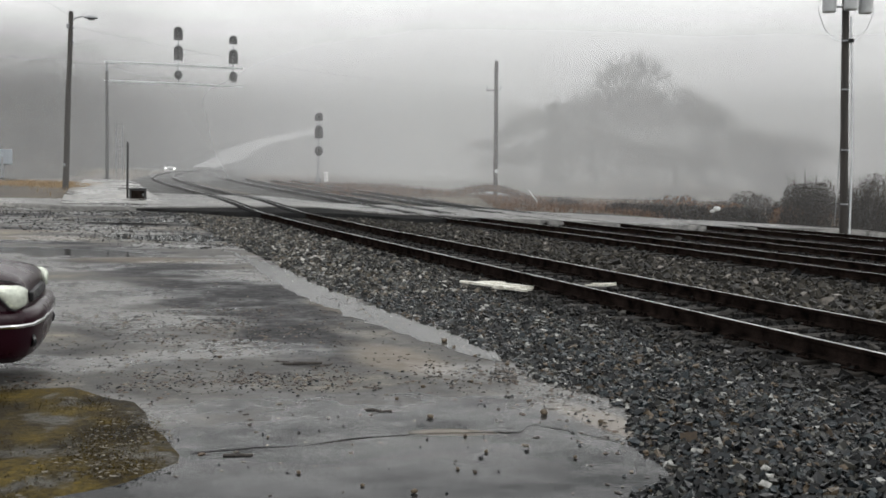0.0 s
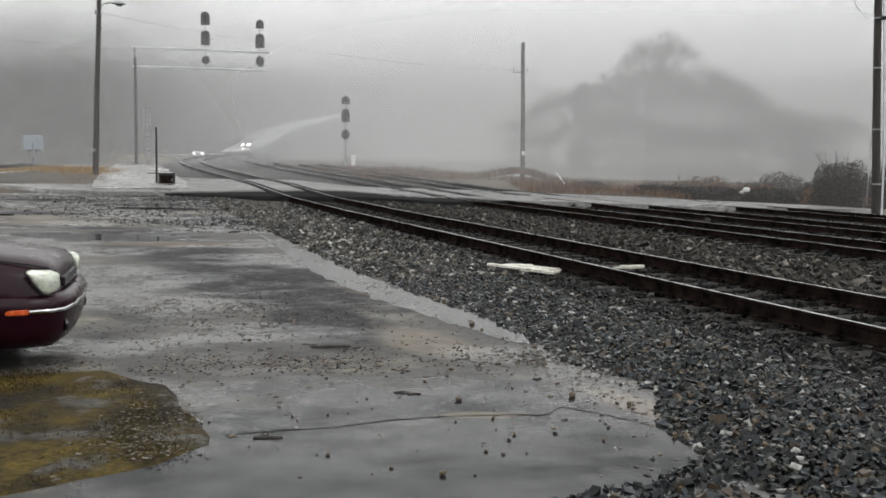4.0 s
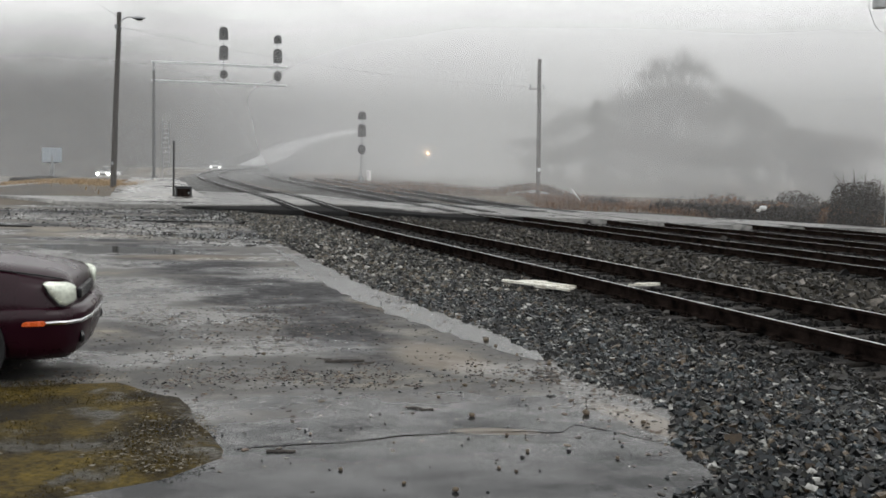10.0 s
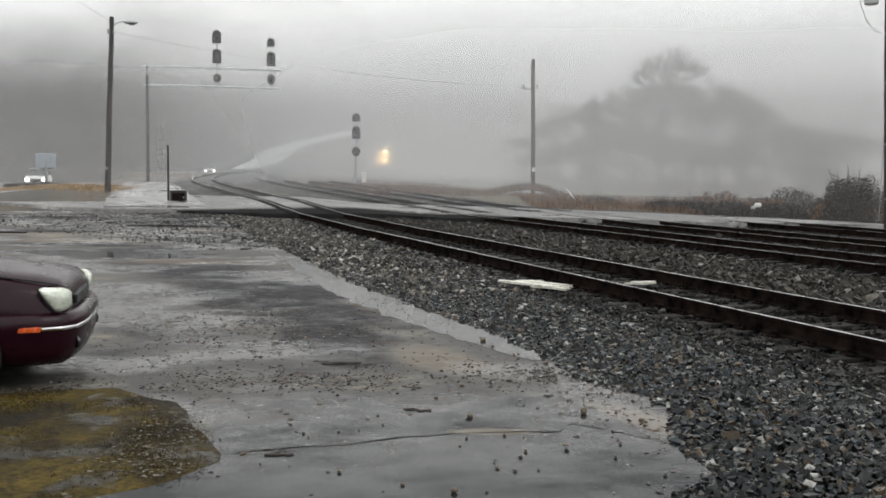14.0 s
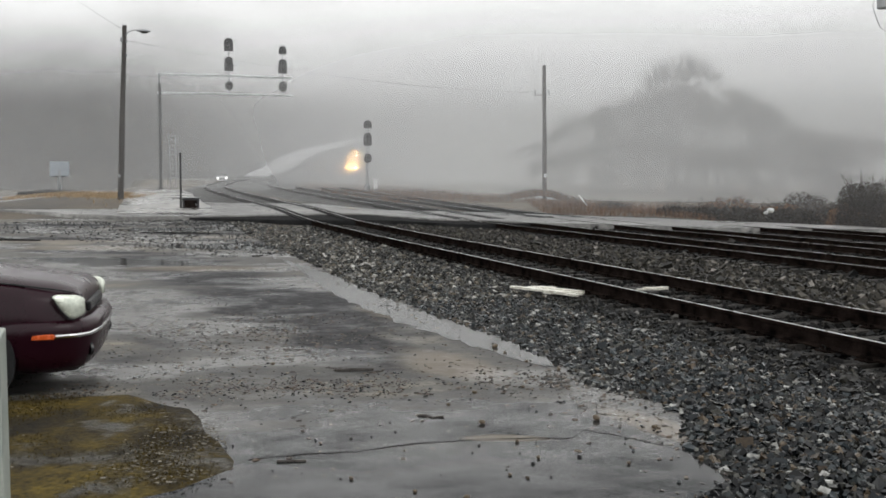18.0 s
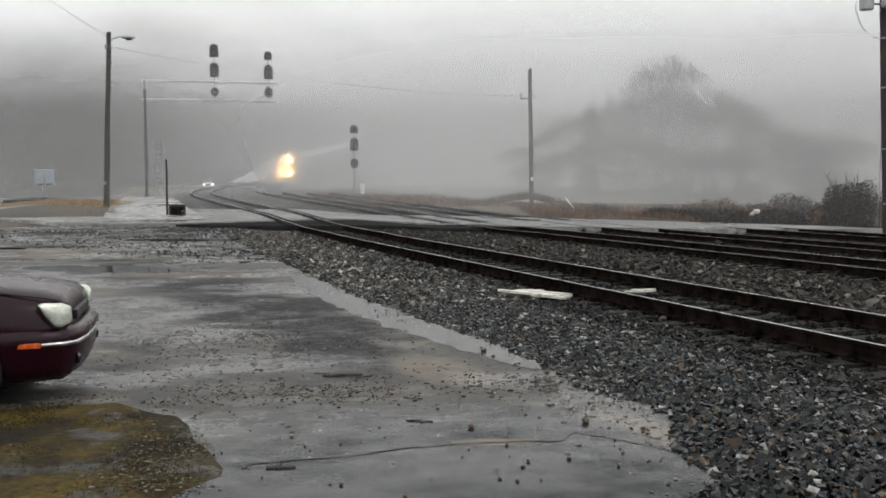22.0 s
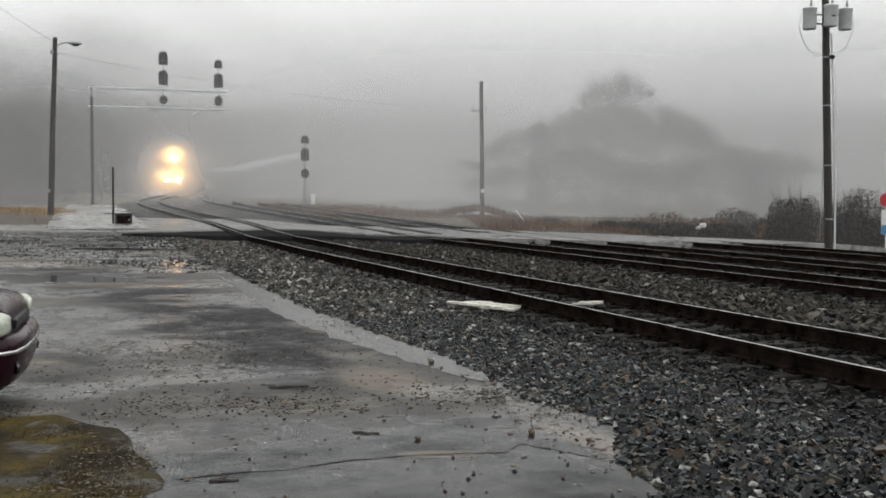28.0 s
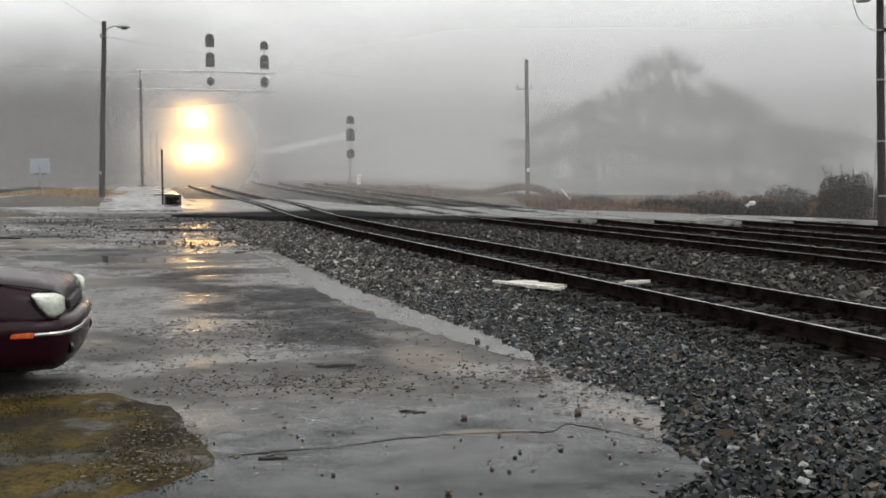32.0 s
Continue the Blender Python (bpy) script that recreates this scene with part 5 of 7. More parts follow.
def build_stop_sign():
    x, y = 18.75, 37.6
    z = ground_z(x, y)
    s = thing("stop_sign", pose(x, y, z, 0, 0, -20), "red octagonal sign above a pale blue-footed panel", "road sign")
    bm = bmesh.new()
    rod(bm, (0, 0.03, -0.2), (0, 0.03, 1.53 - z + .3), 0.03, n=8)
    part("post", bm, M_GALV, s)
    c = 1.53 - z
    bm = bmesh.new()
    plate(bm, [(0.28 * math.cos(radians(22.5 + 45 * k)), c + 0.28 * math.sin(radians(22.5 + 45 * k))) for k in range(8)], -0.008, 0.008)
    part("octagon", bm, M_RED, s, "red octagonal plate")
    bm = bmesh.new()
    box(bm, (0.05, 0, c - .86), (0.46, 0.02, 0.95), bevel=0.004)
    panel = part("panel", bm, M_WHITE, s, "white panel")
    bm = bmesh.new()
    box(bm, (0.05, -0.014, c - 1.15), (0.45, 0.01, 0.36))
    part("blue_band", bm, M_BLUE, panel, "blue band")


def build_cabinet():
    """The painted box close to the viewer, whose corner comes into view."""
    c = thing("utility_cabinet", pose(-2.47, 4.42, 0, 0, 0, 21), "pale grey-green painted metal cabinet with rust marks", "cabinet")
    bm = bmesh.new()
    box(bm, (0, 0, 0.49), (0.72, 0.4, 0.98), bevel=0.012)
    part("body", bm, M_BOX, c)
    bm = bmesh.new()
    box(bm, (-0.10, -0.0, 0.99), (0.52, 0.41, 0.025), bevel=0.006)
    part("lid", bm, M_BOX, c)
    bm = bmesh.new()
    box(bm, (-0.06, -0.204, 0.48), (0.5, 0.012, 0.84), bevel=0.005)
    d = part("door", bm, M_BOX, c)
    bm = bmesh.new()
    box(bm, (0.17, -0.222, 0.70), (0.025, 0.025, 0.07), bevel=0.006)
    part("latch", bm, M_RUST, d, "rusty latch")


# ---------------------------------------------------------------- vegetation
def segs_mesh(segs, sides):
    v, f = [], []
    for a, b, r0, r1 in segs:
        d = (b - a).normalized()
        u = d.cross(Vector((0.3, 0.2, 1))).normalized()
        w = d.cross(u)
        k0 = len(v)
        for p, r in ((a, r0), (b, r1)):
            for k in range(sides):
                t = k * math.tau / sides
                v.append(p + r * (math.cos(t) * u + math.sin(t) * w))
        for k in range(sides):
            f.append((k0 + k, k0 + (k + 1) % sides, k0 + sides + (k + 1) % sides, k0 + sides + k))
    return v, f


def build_tree(x, y, h, seed, label, spread=1.0, twig=0.0115, bole=0.17):
    """A leafless tree: a trunk that forks into rising limbs, which fork again and again into a rounded crown of fine twigs."""
    rng = random.Random(seed)
    z = ground_z(x, y) - 0.2
    t = thing("bare_tree", pose(x, y, z), label, "tree", "winter trees beyond the tracks")
    out = []

    def grow(p, d, length, r, depth):
        steps = 3 if depth > 3 else 2
        for _ in range(steps):
            q = p + d * (length / steps)
            out.append((p.copy(), q.copy(), r, r * .92))
            p, r = q, r * .92
            d = (d + Vector((rng.gauss(0, .07), rng.gauss(0, .07), .04))).normalized()
        if depth == 0:
            for _ in range(5):
                e = (d + Vector((rng.gauss(0, .55), rng.gauss(0, .55), rng.gauss(.1, .35)))).normalized()
                out.append((p - d * length * rng.random(), p + e * length * rng.uniform(.5, 1.1), twig, twig * .7))
            return
        a0 = rng.uniform(0, math.tau)
        forks = 3 if rng.random() < .35 else 2
        u = d.orthogonal().normalized()
        w = d.cross(u)
        for k in range(forks):
            a = a0 + math.tau * k / forks + rng.gauss(0, .3)
            tilt = math.tan(radians(rng.uniform(15, 34) * spread))
            e = (d + (u * math.cos(a) + w * math.sin(a)) * tilt).normalized()
            grow(p.copy(), e, length * rng.uniform(.70, .88), r * (.80 if k == 0 else .66), depth - 1)

    r0 = h * .014
    fork = h * rng.uniform(bole, bole + .1)
    p, d, r = Vector((0, 0, -.1)), Vector((rng.gauss(0, .03), rng.gauss(0, .03), 1)).normalized(), r0
    for _ in range(5):
        q = p + d * (fork / 5)
        out.append((p.copy(), q.copy(), r, r * .95))
        p, r = q, r * .95
    a0 = rng.uniform(0, math.tau)
    for k in range(4):
        a = a0 + math.tau * k / 4 + rng.gauss(0, .25)
        tilt = math.tan(radians(rng.uniform(8, 34) * spread))
        grow(p.copy(), Vector((math.cos(a) * tilt, math.sin(a) * tilt, 1)).normalized(), (h - fork) * .25, r * .62, 5)
    # low side limbs along the trunk
    for _ in range(3):
        a = rng.uniform(0, math.tau)
        grow(Vector((0, 0, fork * rng.uniform(.5, .95))), Vector((math.cos(a), math.sin(a), rng.uniform(.5, 1.2))).normalized(), h * .12, r * .35, 3)
    thick = [g for g in out if g[2] > 0.04]
    thin = [(a, b, max(q0, twig), max(q1, twig * .7)) for a, b, q0, q1 in out if q0 <= 0.04]
    v, f = segs_mesh(thick, 6)
    ob = raw("trunk", v, f, M_BARK, True)
    ob.parent = t
    v, f = segs_mesh(thin, 3)
    ob = raw("crown", v, f, M_TWIG)
    ob.parent = t
    tagged(ob, "leafless crown of fine twigs", kind="stuff")
    return t


def leaf_cloud(pts, size, rng):
    v, f = [], []
    for p in pts:
        n = Vector((rng.gauss(0, 1), rng.gauss(0, 1), rng.gauss(0, 1))).normalized()
        u = n.orthogonal().normalized()
        w = n.cross(u)
        s = size * rng.uniform(.6, 1.4)
        k = len(v)
        v += [p + u * s, p + w * s * .5 + n * s * 0.15, p - u * s, p - w * s * .5]
        f.append((k, k + 1, k + 2, k + 3))
    return v, f


def build_bush(x, y, w, d, h, seed, label, material, count=2600, size=0.07, name="bush", z=None):
    """A dense shrub: stems from the ground and a thick uneven shell of small leaves."""
    rng = random.Random(seed)
    b = thing(name, pose(x, y, ground_z(x, y) if z is None else z), label, "bush", "brush beyond the tracks")
    segs = []
    for _ in range(26):
        a = rng.uniform(0, math.tau)
        e = Vector((math.cos(a) * w * .42 * rng.random(), math.sin(a) * d * .42 * rng.random(), h * rng.uniform(.6, .98)))
        m = e * 0.5 + Vector((rng.gauss(0, .1), rng.gauss(0, .1), 0))
        s = Vector((e.x * .2, e.y * .2, -0.15))
        segs += [(s, m, .025, .016), (m, e, .016, .008)]
        for _ in range(4):
            q = m.lerp(e, rng.random())
            segs.append((q, q + Vector((rng.gauss(0, .25), rng.gauss(0, .25), rng.uniform(.1, .5))), .009, .005))
    v, f = segs_mesh(segs, 4)
    ob = raw("stems", v, f, M_BARK)
    ob.parent = b
    pts = []
    while len(pts) < count:
        p = Vector((rng.uniform(-1, 1), rng.uniform(-1, 1), rng.uniform(0, 1)))
        edge = 0.8 + 0.35 * noise.noise((p.x * 2.2 + seed, p.y * 2.2, p.z * 2.6))
        rad = math.sqrt(p.x ** 2 + p.y ** 2 + (max(0, p.z - .35) / .65) ** 2)
        if rad < edge and rng.random() < 0.25 + rad:
            pts.append(Vector((p.x * w / 2, p.y * d / 2, p.z * h)))
    v, f = leaf_cloud(pts, size, rng)
    ob = raw("foliage", v, f, material)
    ob.parent = b
    tagged(ob, "", kind="stuff")


def build_snag(x, y, h, seed, w, cap):
    """A dead trunk wrapped in vines, with a broad tangled head."""
    rng = random.Random(seed)
    z = ground_z(x, y) - 0.2
    t = thing("vine_covered_snag", pose(x, y, z), "dead trunk wrapped in dark vines with a tangled head", "tree", "vine-covered snags")
    segs = []
    for k in range(3):
        dx = (k - 1) * w * 0.35
        p = Vector((dx * 1.3, rng.gauss(0, .3), 0))
        for j in range(6):
            q = Vector((dx * (1.3 - 0.12 * j) + rng.gauss(0, .08), rng.gauss(0, .1), h * (j + 1) / 6.3))
            segs.append((p, q, 0.14, 0.13))
            p = q
    v, f = segs_mesh(segs, 7)
    ob = raw("trunk", v, f, M_BARK, True)
    ob.parent = t
    pts = []
    for _ in range(2200):
        zz = rng.random()
        r = w * (0.10 + 0.10 * zz + 0.05 * noise.noise((zz * 7, seed, 0)))
        dx = rng.choice((-1, 0, 1)) * w * 0.42 * (1 - zz)
        pts.append(Vector((dx + rng.gauss(0, r), rng.gauss(0, r), zz * h * .92)))
    for _ in range(2400):
        a, q = rng.uniform(0, math.tau), math.sqrt(rng.random())
        lump = 0.07 * noise.noise((math.cos(a) * q * 2.5 + seed, math.sin(a) * q * 2.5, 0))
        pts.append(Vector((math.cos(a) * q * cap, math.sin(a) * q * cap * .8, h * (0.90 + lump + rng.gauss(0, .045) - 0.10 * q ** 3))))
    v, f = leaf_cloud(pts, 0.10, rng)
    ob = raw("vines", v, f, M_VINE)
    ob.parent = t
    tagged(ob, "", kind="stuff")


def blades(name, place, count, h, width, material, seed, label, category="grass", group=""):
    """Grass: each blade a bent strip of its own."""
    rng = random.Random(seed)
    v, f = [], []
    for _ in range(count):
        x, y, z = place(rng)
        a, ln = rng.uniform(0, math.tau), h * rng.uniform(.45, 1.25)
        dx, dy = math.cos(a), math.sin(a)
        b = rng.uniform(.3, 1.5) if h > .05 else rng.uniform(.8, 1.8)
        k = len(v)
        w = width * rng.uniform(.6, 1.3)
        v += [(x - dy * w, y + dx * w, z), (x + dy * w, y - dx * w, z), (x + dx * ln * b * .35 + dy * w * .7, y + dy * ln * b * .35 - dx * w * .7, z + ln * .6),
              (x + dx * ln * b * .35 - dy * w * .7, y + dy * ln * b * .35 + dx * w * .7, z + ln * .6), (x + dx * ln * b, y + dy * ln * b, z + ln * (1.05 - b * .4))]
        f += [(k, k + 1, k + 2, k + 3), (k + 3, k + 2, k + 4)]
    return tagged(raw(name, v, f, material), label, category, group, "stuff")


# ---------------------------------------------------------------- vehicles
def loft(bm, sections, cap=True):
    rings = [[bm.verts.new(p) for p in s] for s in sections]
    k = len(rings[0])
    for a, b in zip(rings, rings[1:]):
        for i in range(k):
            bm.faces.new((a[i], a[(i + 1) % k], b[(i + 1) % k], b[i]))
    if cap:
        bm.faces.new(rings[0][::-1])
        bm.faces.new(rings[-1])


def wheel(parent, x, y, r, w, side):
    bm = bmesh.new()
    m = pose(x, y, r, 90, 0, 0)
    lathe(bm, [(r * .62, -w / 2), (r * .92, -w / 2), (r, -w / 2 + .03), (r, w / 2 - .03), (r * .92, w / 2), (r * .62, w / 2)], m, 26)
    wh = part("wheel", bm, M_RUBBER, parent, "black tyre", True)
    bm = bmesh.new()
    lathe(bm, [(0.02, -w * .42 * side), (r * .18, -w * .44 * side), (r * .2, -w * .36 * side), (r * .5, -w * .3 * side), (r * .64, -w * .46 * side), (r * .64, w * .3 * side)], m, 20)
    part("rim", bm, M_DARKSTEEL, wh)


def build_sedan():
    """The parked car; x runs forward from the front bumper, y to its left."""
    c = thing("car", pose(-3.05, 8.42, 0, 0, 0, 14), "dark burgundy sedan parked at the edge of the yard", "car")

    def section(x, half, z0, z1, crown, tuck=0.06, shoulder=0.12):
        pts = []
        prof = [(0.0, z0), (half - .16, z0), (half - tuck, z0 + .05), (half - .015, z0 + (z1 - z0) * .35), (half, z0 + (z1 - z0) * .58), (half - .03, z0 + (z1 - z0) * .86),
                (half - shoulder, z1), (half * .55, z1 + crown * .8), (0.0, z1 + crown)]
        for yy, zz in prof:
            pts.append((x, -yy, zz))
        for yy, zz in prof[-2:0:-1]:
            pts.append((x, yy, zz))
        return pts

    bm = bmesh.new()
    rows = [(-.108, .60, .30, .62, .008), (-.116, .67, .24, .71, .010), (-.125, .735, .21, .762, .03), (-.18, .79, .20, .800, .042), (-.32, .828, .19, .836, .05), (-.6, .848, .19, .878, .05), (-.9, .856, .19, .914, .055),
            (-1.3, .862, .19, .946, .055), (-1.7, .866, .19, .962, .045), (-2.3, .87, .19, .968, .03), (-3.0, .87, .19, .972, .03), (-3.7, .865, .2, .97, .03), (-4.2, .84, .22, .95, .03), (-4.6, .80, .25, .90, .02), (-4.75, .70, .3, .80, .01)]
    loft(bm, [section(*r) for r in rows])
    body = part("body", bm, M_PAINT, c, "glossy burgundy bodywork", True)
    # hood shut line and panel gap
    for sy in (-1, 1):
        bm = bmesh.new()
        tube(bm, [(-.135, sy * .60, .772), (-.19, sy * .68, .808), (-.30, sy * .728, .834), (-.6, sy * .734, .880), (-.9, sy * .74, .916), (-1.3, sy * .745, .948), (-1.62, sy * .748, .962)], .007, 5)
        part("hood_gap", bm, M_BLACK, body)
    # bumper wraps round the nose
    bm = bmesh.new()
    path = [(-.72, -.868), (-.5, -.866), (-.3, -.85), (-.15, -.80), (-.07, -.72), (-.025, -.45), (-.015, 0), (-.025, .45), (-.07, .72), (-.15, .80), (-.3, .85), (-.5, .866), (-.72, .868)]
    secs = []
    for i, (x, y) in enumerate(path):
        a, b = path[max(0, i - 1)], path[min(len(path) - 1, i + 1)]
        d = Vector((b[0] - a[0], b[1] - a[1])).normalized()
        nx, ny = d.y, -d.x
        shape = [(-.10, .60), (-.03, .60), (.012, .575), (.03, .53), (.022, .47), (.008, .40), (-.006, .32), (-.035, .24), (-.10, .19), (-.15, .20)]
        secs.append([(x + nx * o, y + ny * o, zz) for o, zz in shape])
    loft(bm, secs)
    bumper = part("front_bumper", bm, M_PAINT, c, "", True)
    bm = bmesh.new()
    pts = [(x, y) for x, y in path[1:-1]]
    secs = []
    for i, (x, y) in enumerate(pts):
        a, b = pts[max(0, i - 1)], pts[min(len(pts) - 1, i + 1)]
        d = Vector((b[0] - a[0], b[1] - a[1])).normalized()
        nx, ny = d.y, -d.x
        secs.append([(x + nx * o, y + ny * o, zz) for o, zz in ((.012, .500), (.032, .498), (.032, .472), (.012, .469))])
    loft(bm, secs[1:-1])
    part("bumper_trim", bm, M_CHROME, bumper, "thin bright trim strip", True)
    for sy in (-1, 1):
        bm = bmesh.new()
        box(bm, (-.375, sy * .872, .484), (.165, .03, .042), m=pose(0, 0, 0), bevel=.008)
        part("side_marker", bm, M_AMBER, bumper, "orange side marker")
        bm = bmesh.new()
        lathe(bm, [(.01, 0), (.05, 0), (.055, .02), (.02, .025)], pose(-.075, sy * .66, .35, 0, 90, sy * -40), 14)
        part("fog_lamp", bm, M_LENS, bumper, "small dark round fog lamp")
        # headlamp: bowl and bulging cover on the corner
        bm = bmesh.new()
        half = [(-.5, .843), (-.32, .828), (-.18, .792), (-.11, .742), (-.07, .68)]
        top = [(-.305, .790), (-.27, .802), (-.13, .792), (-.085, .762), (-.07, .73)]
        low = [(-.305, .782), (-.26, .70), (-.19, .618), (-.15, .608), (-.09, .635), (-.07, .665)]
        g = []
        for i in range(13):
            x = -.305 + .225 * i / 12
            zt, zb, y = ip(x, top), ip(x, low), ip(x, half)
            ring = []
            for k in range(7):
                t = k / 6
                ring.append((x, sy * (y + .012 + .018 * math.sin(math.pi * t)), zb + (zt - zb) * t))
            ring += [(x - .02, sy * (y - .06), zt - .004), (x - .02, sy * (y - .06), zb + .004)]
            g.append(ring)
        loft(bm, g)
        lamp = part("headlamp", bm, M_LAMPREFL, c, "clouded headlamp", True)
        bm = bmesh.new()
        tube(bm, [(-.31, sy * .842, .795), (-.265, sy * .833, .70), (-.195, sy * .815, .612), (-.15, sy * .797, .600)], .007, 6)
        part("seal", bm, M_BLACK, lamp)
    bm = bmesh.new()
    box(bm, (-.10, 0, .66), (.05, .84, .08), bevel=.02)
    grille = part("grille", bm, M_BLACK, c)
    for k in range(9):
        bm = bmesh.new()
        box(bm, (-.075, -.36 + .09 * k, .66), (.01, .012, .07))
        part("grille_bar", bm, M_CHROME, grille)
    # cabin
    bm = bmesh.new()
    cab = []
    for x, half, z1, in ((-1.55, .70, .93), (-2.15, .62, 1.33), (-2.5, .60, 1.41), (-3.2, .60, 1.42), (-3.6, .62, 1.34), (-4.25, .68, .96)):
        cab.append([(x, -half, z1), (x, -.78, .93), (x, .78, .93), (x, half, z1), (x, half * .5, z1 + .03), (x, -half * .5, z1 + .03)])
    loft(bm, cab)
    part("roof", bm, M_PAINT, c, "", True)
    bm = bmesh.new()
    plate(bm, [(-.62, 0), (.62, 0), (.55, .62), (-.55, .62)], -.006, .006, pose(-1.66, 0, .965, -56, 0, 90))
    part("windscreen", bm, M_CARGLASS, c, "dark windscreen")
    for sy in (-1, 1):
        bm = bmesh.new()
        plate(bm, [(-2.85, .98), (-1.95, .98), (-2.3, 1.33), (-2.85, 1.36)], -.006, .006, pose(0, sy * .735, 0) @ pose(0, 0, 0, sy * -0.0, 0, 0))
        part("front_window", bm, M_CARGLASS, c)
        bm = bmesh.new()
        plate(bm, [(-3.85, .98), (-2.93, .98), (-2.93, 1.36), (-3.5, 1.33)], -.006, .006, pose(0, sy * .735, 0))
        part("rear_window", bm, M_CARGLASS, c)
        bm = bmesh.new()
        box(bm, (-1.95, sy * .93, .98), (.10, .16, .12), bevel=.03)
        part("wing_mirror", bm, M_PAINT, c)
        for x in (-.95, -3.72):
            wheel(c, x, sy * .76, .31, .2, -sy)
            bm = bmesh.new()
            lathe(bm, [(.36, -.04), (.375, -.04), (.375, .04), (.36, .04)], pose(x, sy * .85, .31, 90, 0, 0), 28)
            part("wheel_arch", bm, M_BLACK, body)


def build_suv(name, label, m, lit, paint):
    """A small far-off car; x runs forward."""
    c = thing(name, m, label, "car")
    bm = bmesh.new()
    rows = [(0, .75, .35, .85), (-.2, .86, .3, .95), (-1.2, .9, .3, 1.05), (-3.6, .9, .3, 1.08), (-4.3, .86, .35, 1.0)]
    loft(bm, [[(x, -h, z0), (x, -h - .02, (z0 + z1) / 2), (x, -h + .06, z1), (x, h - .06, z1), (x, h + .02, (z0 + z1) / 2), (x, h, z0)] for x, h, z0, z1 in rows])
    part("body", bm, paint, c, "", True)
    bm = bmesh.new()
    loft(bm, [[(x, -.82, 1.03), (x, -h, z1), (x, h, z1), (x, .82, 1.03)] for x, h, z1 in ((-1.15, .78, 1.06), (-1.9, .64, 1.58), (-3.4, .64, 1.62), (-4.1, .7, 1.06))])
    cabin = part("cabin", bm, M_CARGLASS, c, "dark glass")
    bm = bmesh.new()
    box(bm, (-2.6, 0, 1.62), (1.6, 1.26, .05), bevel=.02)
    part("roof", bm, paint, cabin)
    bm = bmesh.new()
    box(bm, (.02, 0, .7), (.05, .8, .22), bevel=.02)
    part("grille", bm, M_BLACK, c)
    for sy in (-1, 1):
        bm = bmesh.new()
        lathe(bm, [(.01, 0), (.13, .0), (.12, .04), (.02, .06)], pose(.0, sy * .66, .74, 0, 90, 0), 12)
        part("headlamp", bm, lit if lit else M_LAMPREFL, c, "lit headlamp" if lit else "")
        for x in (-.85, -3.5):
            wheel(c, x, sy * .8, .34, .22, -sy)
    return c


def truck_frame(parent, x):
    bm = bmesh.new()
    for sy in (-1, 1):
        box(bm, (x, sy * 1.02, .62), (3.4, .14, .3), bevel=.03)
    box(bm, (x, 0, .6), (.5, 2.0, .3), bevel=.03)
    tf = part("truck", bm, M_ENGINE, parent)
    for dx in (-1.25, 0, 1.25):
        for sy in (-1, 1):
            bm = bmesh.new()
            lathe(bm, [(.05, -.07), (.42, -.06), (.46, -.03), (.5, .07), (.40, .05), (.05, .07)], pose(x + dx, sy * .75, .5, 90, 0, 0), 18)
            part("wheel", bm, M_RUST, tf)


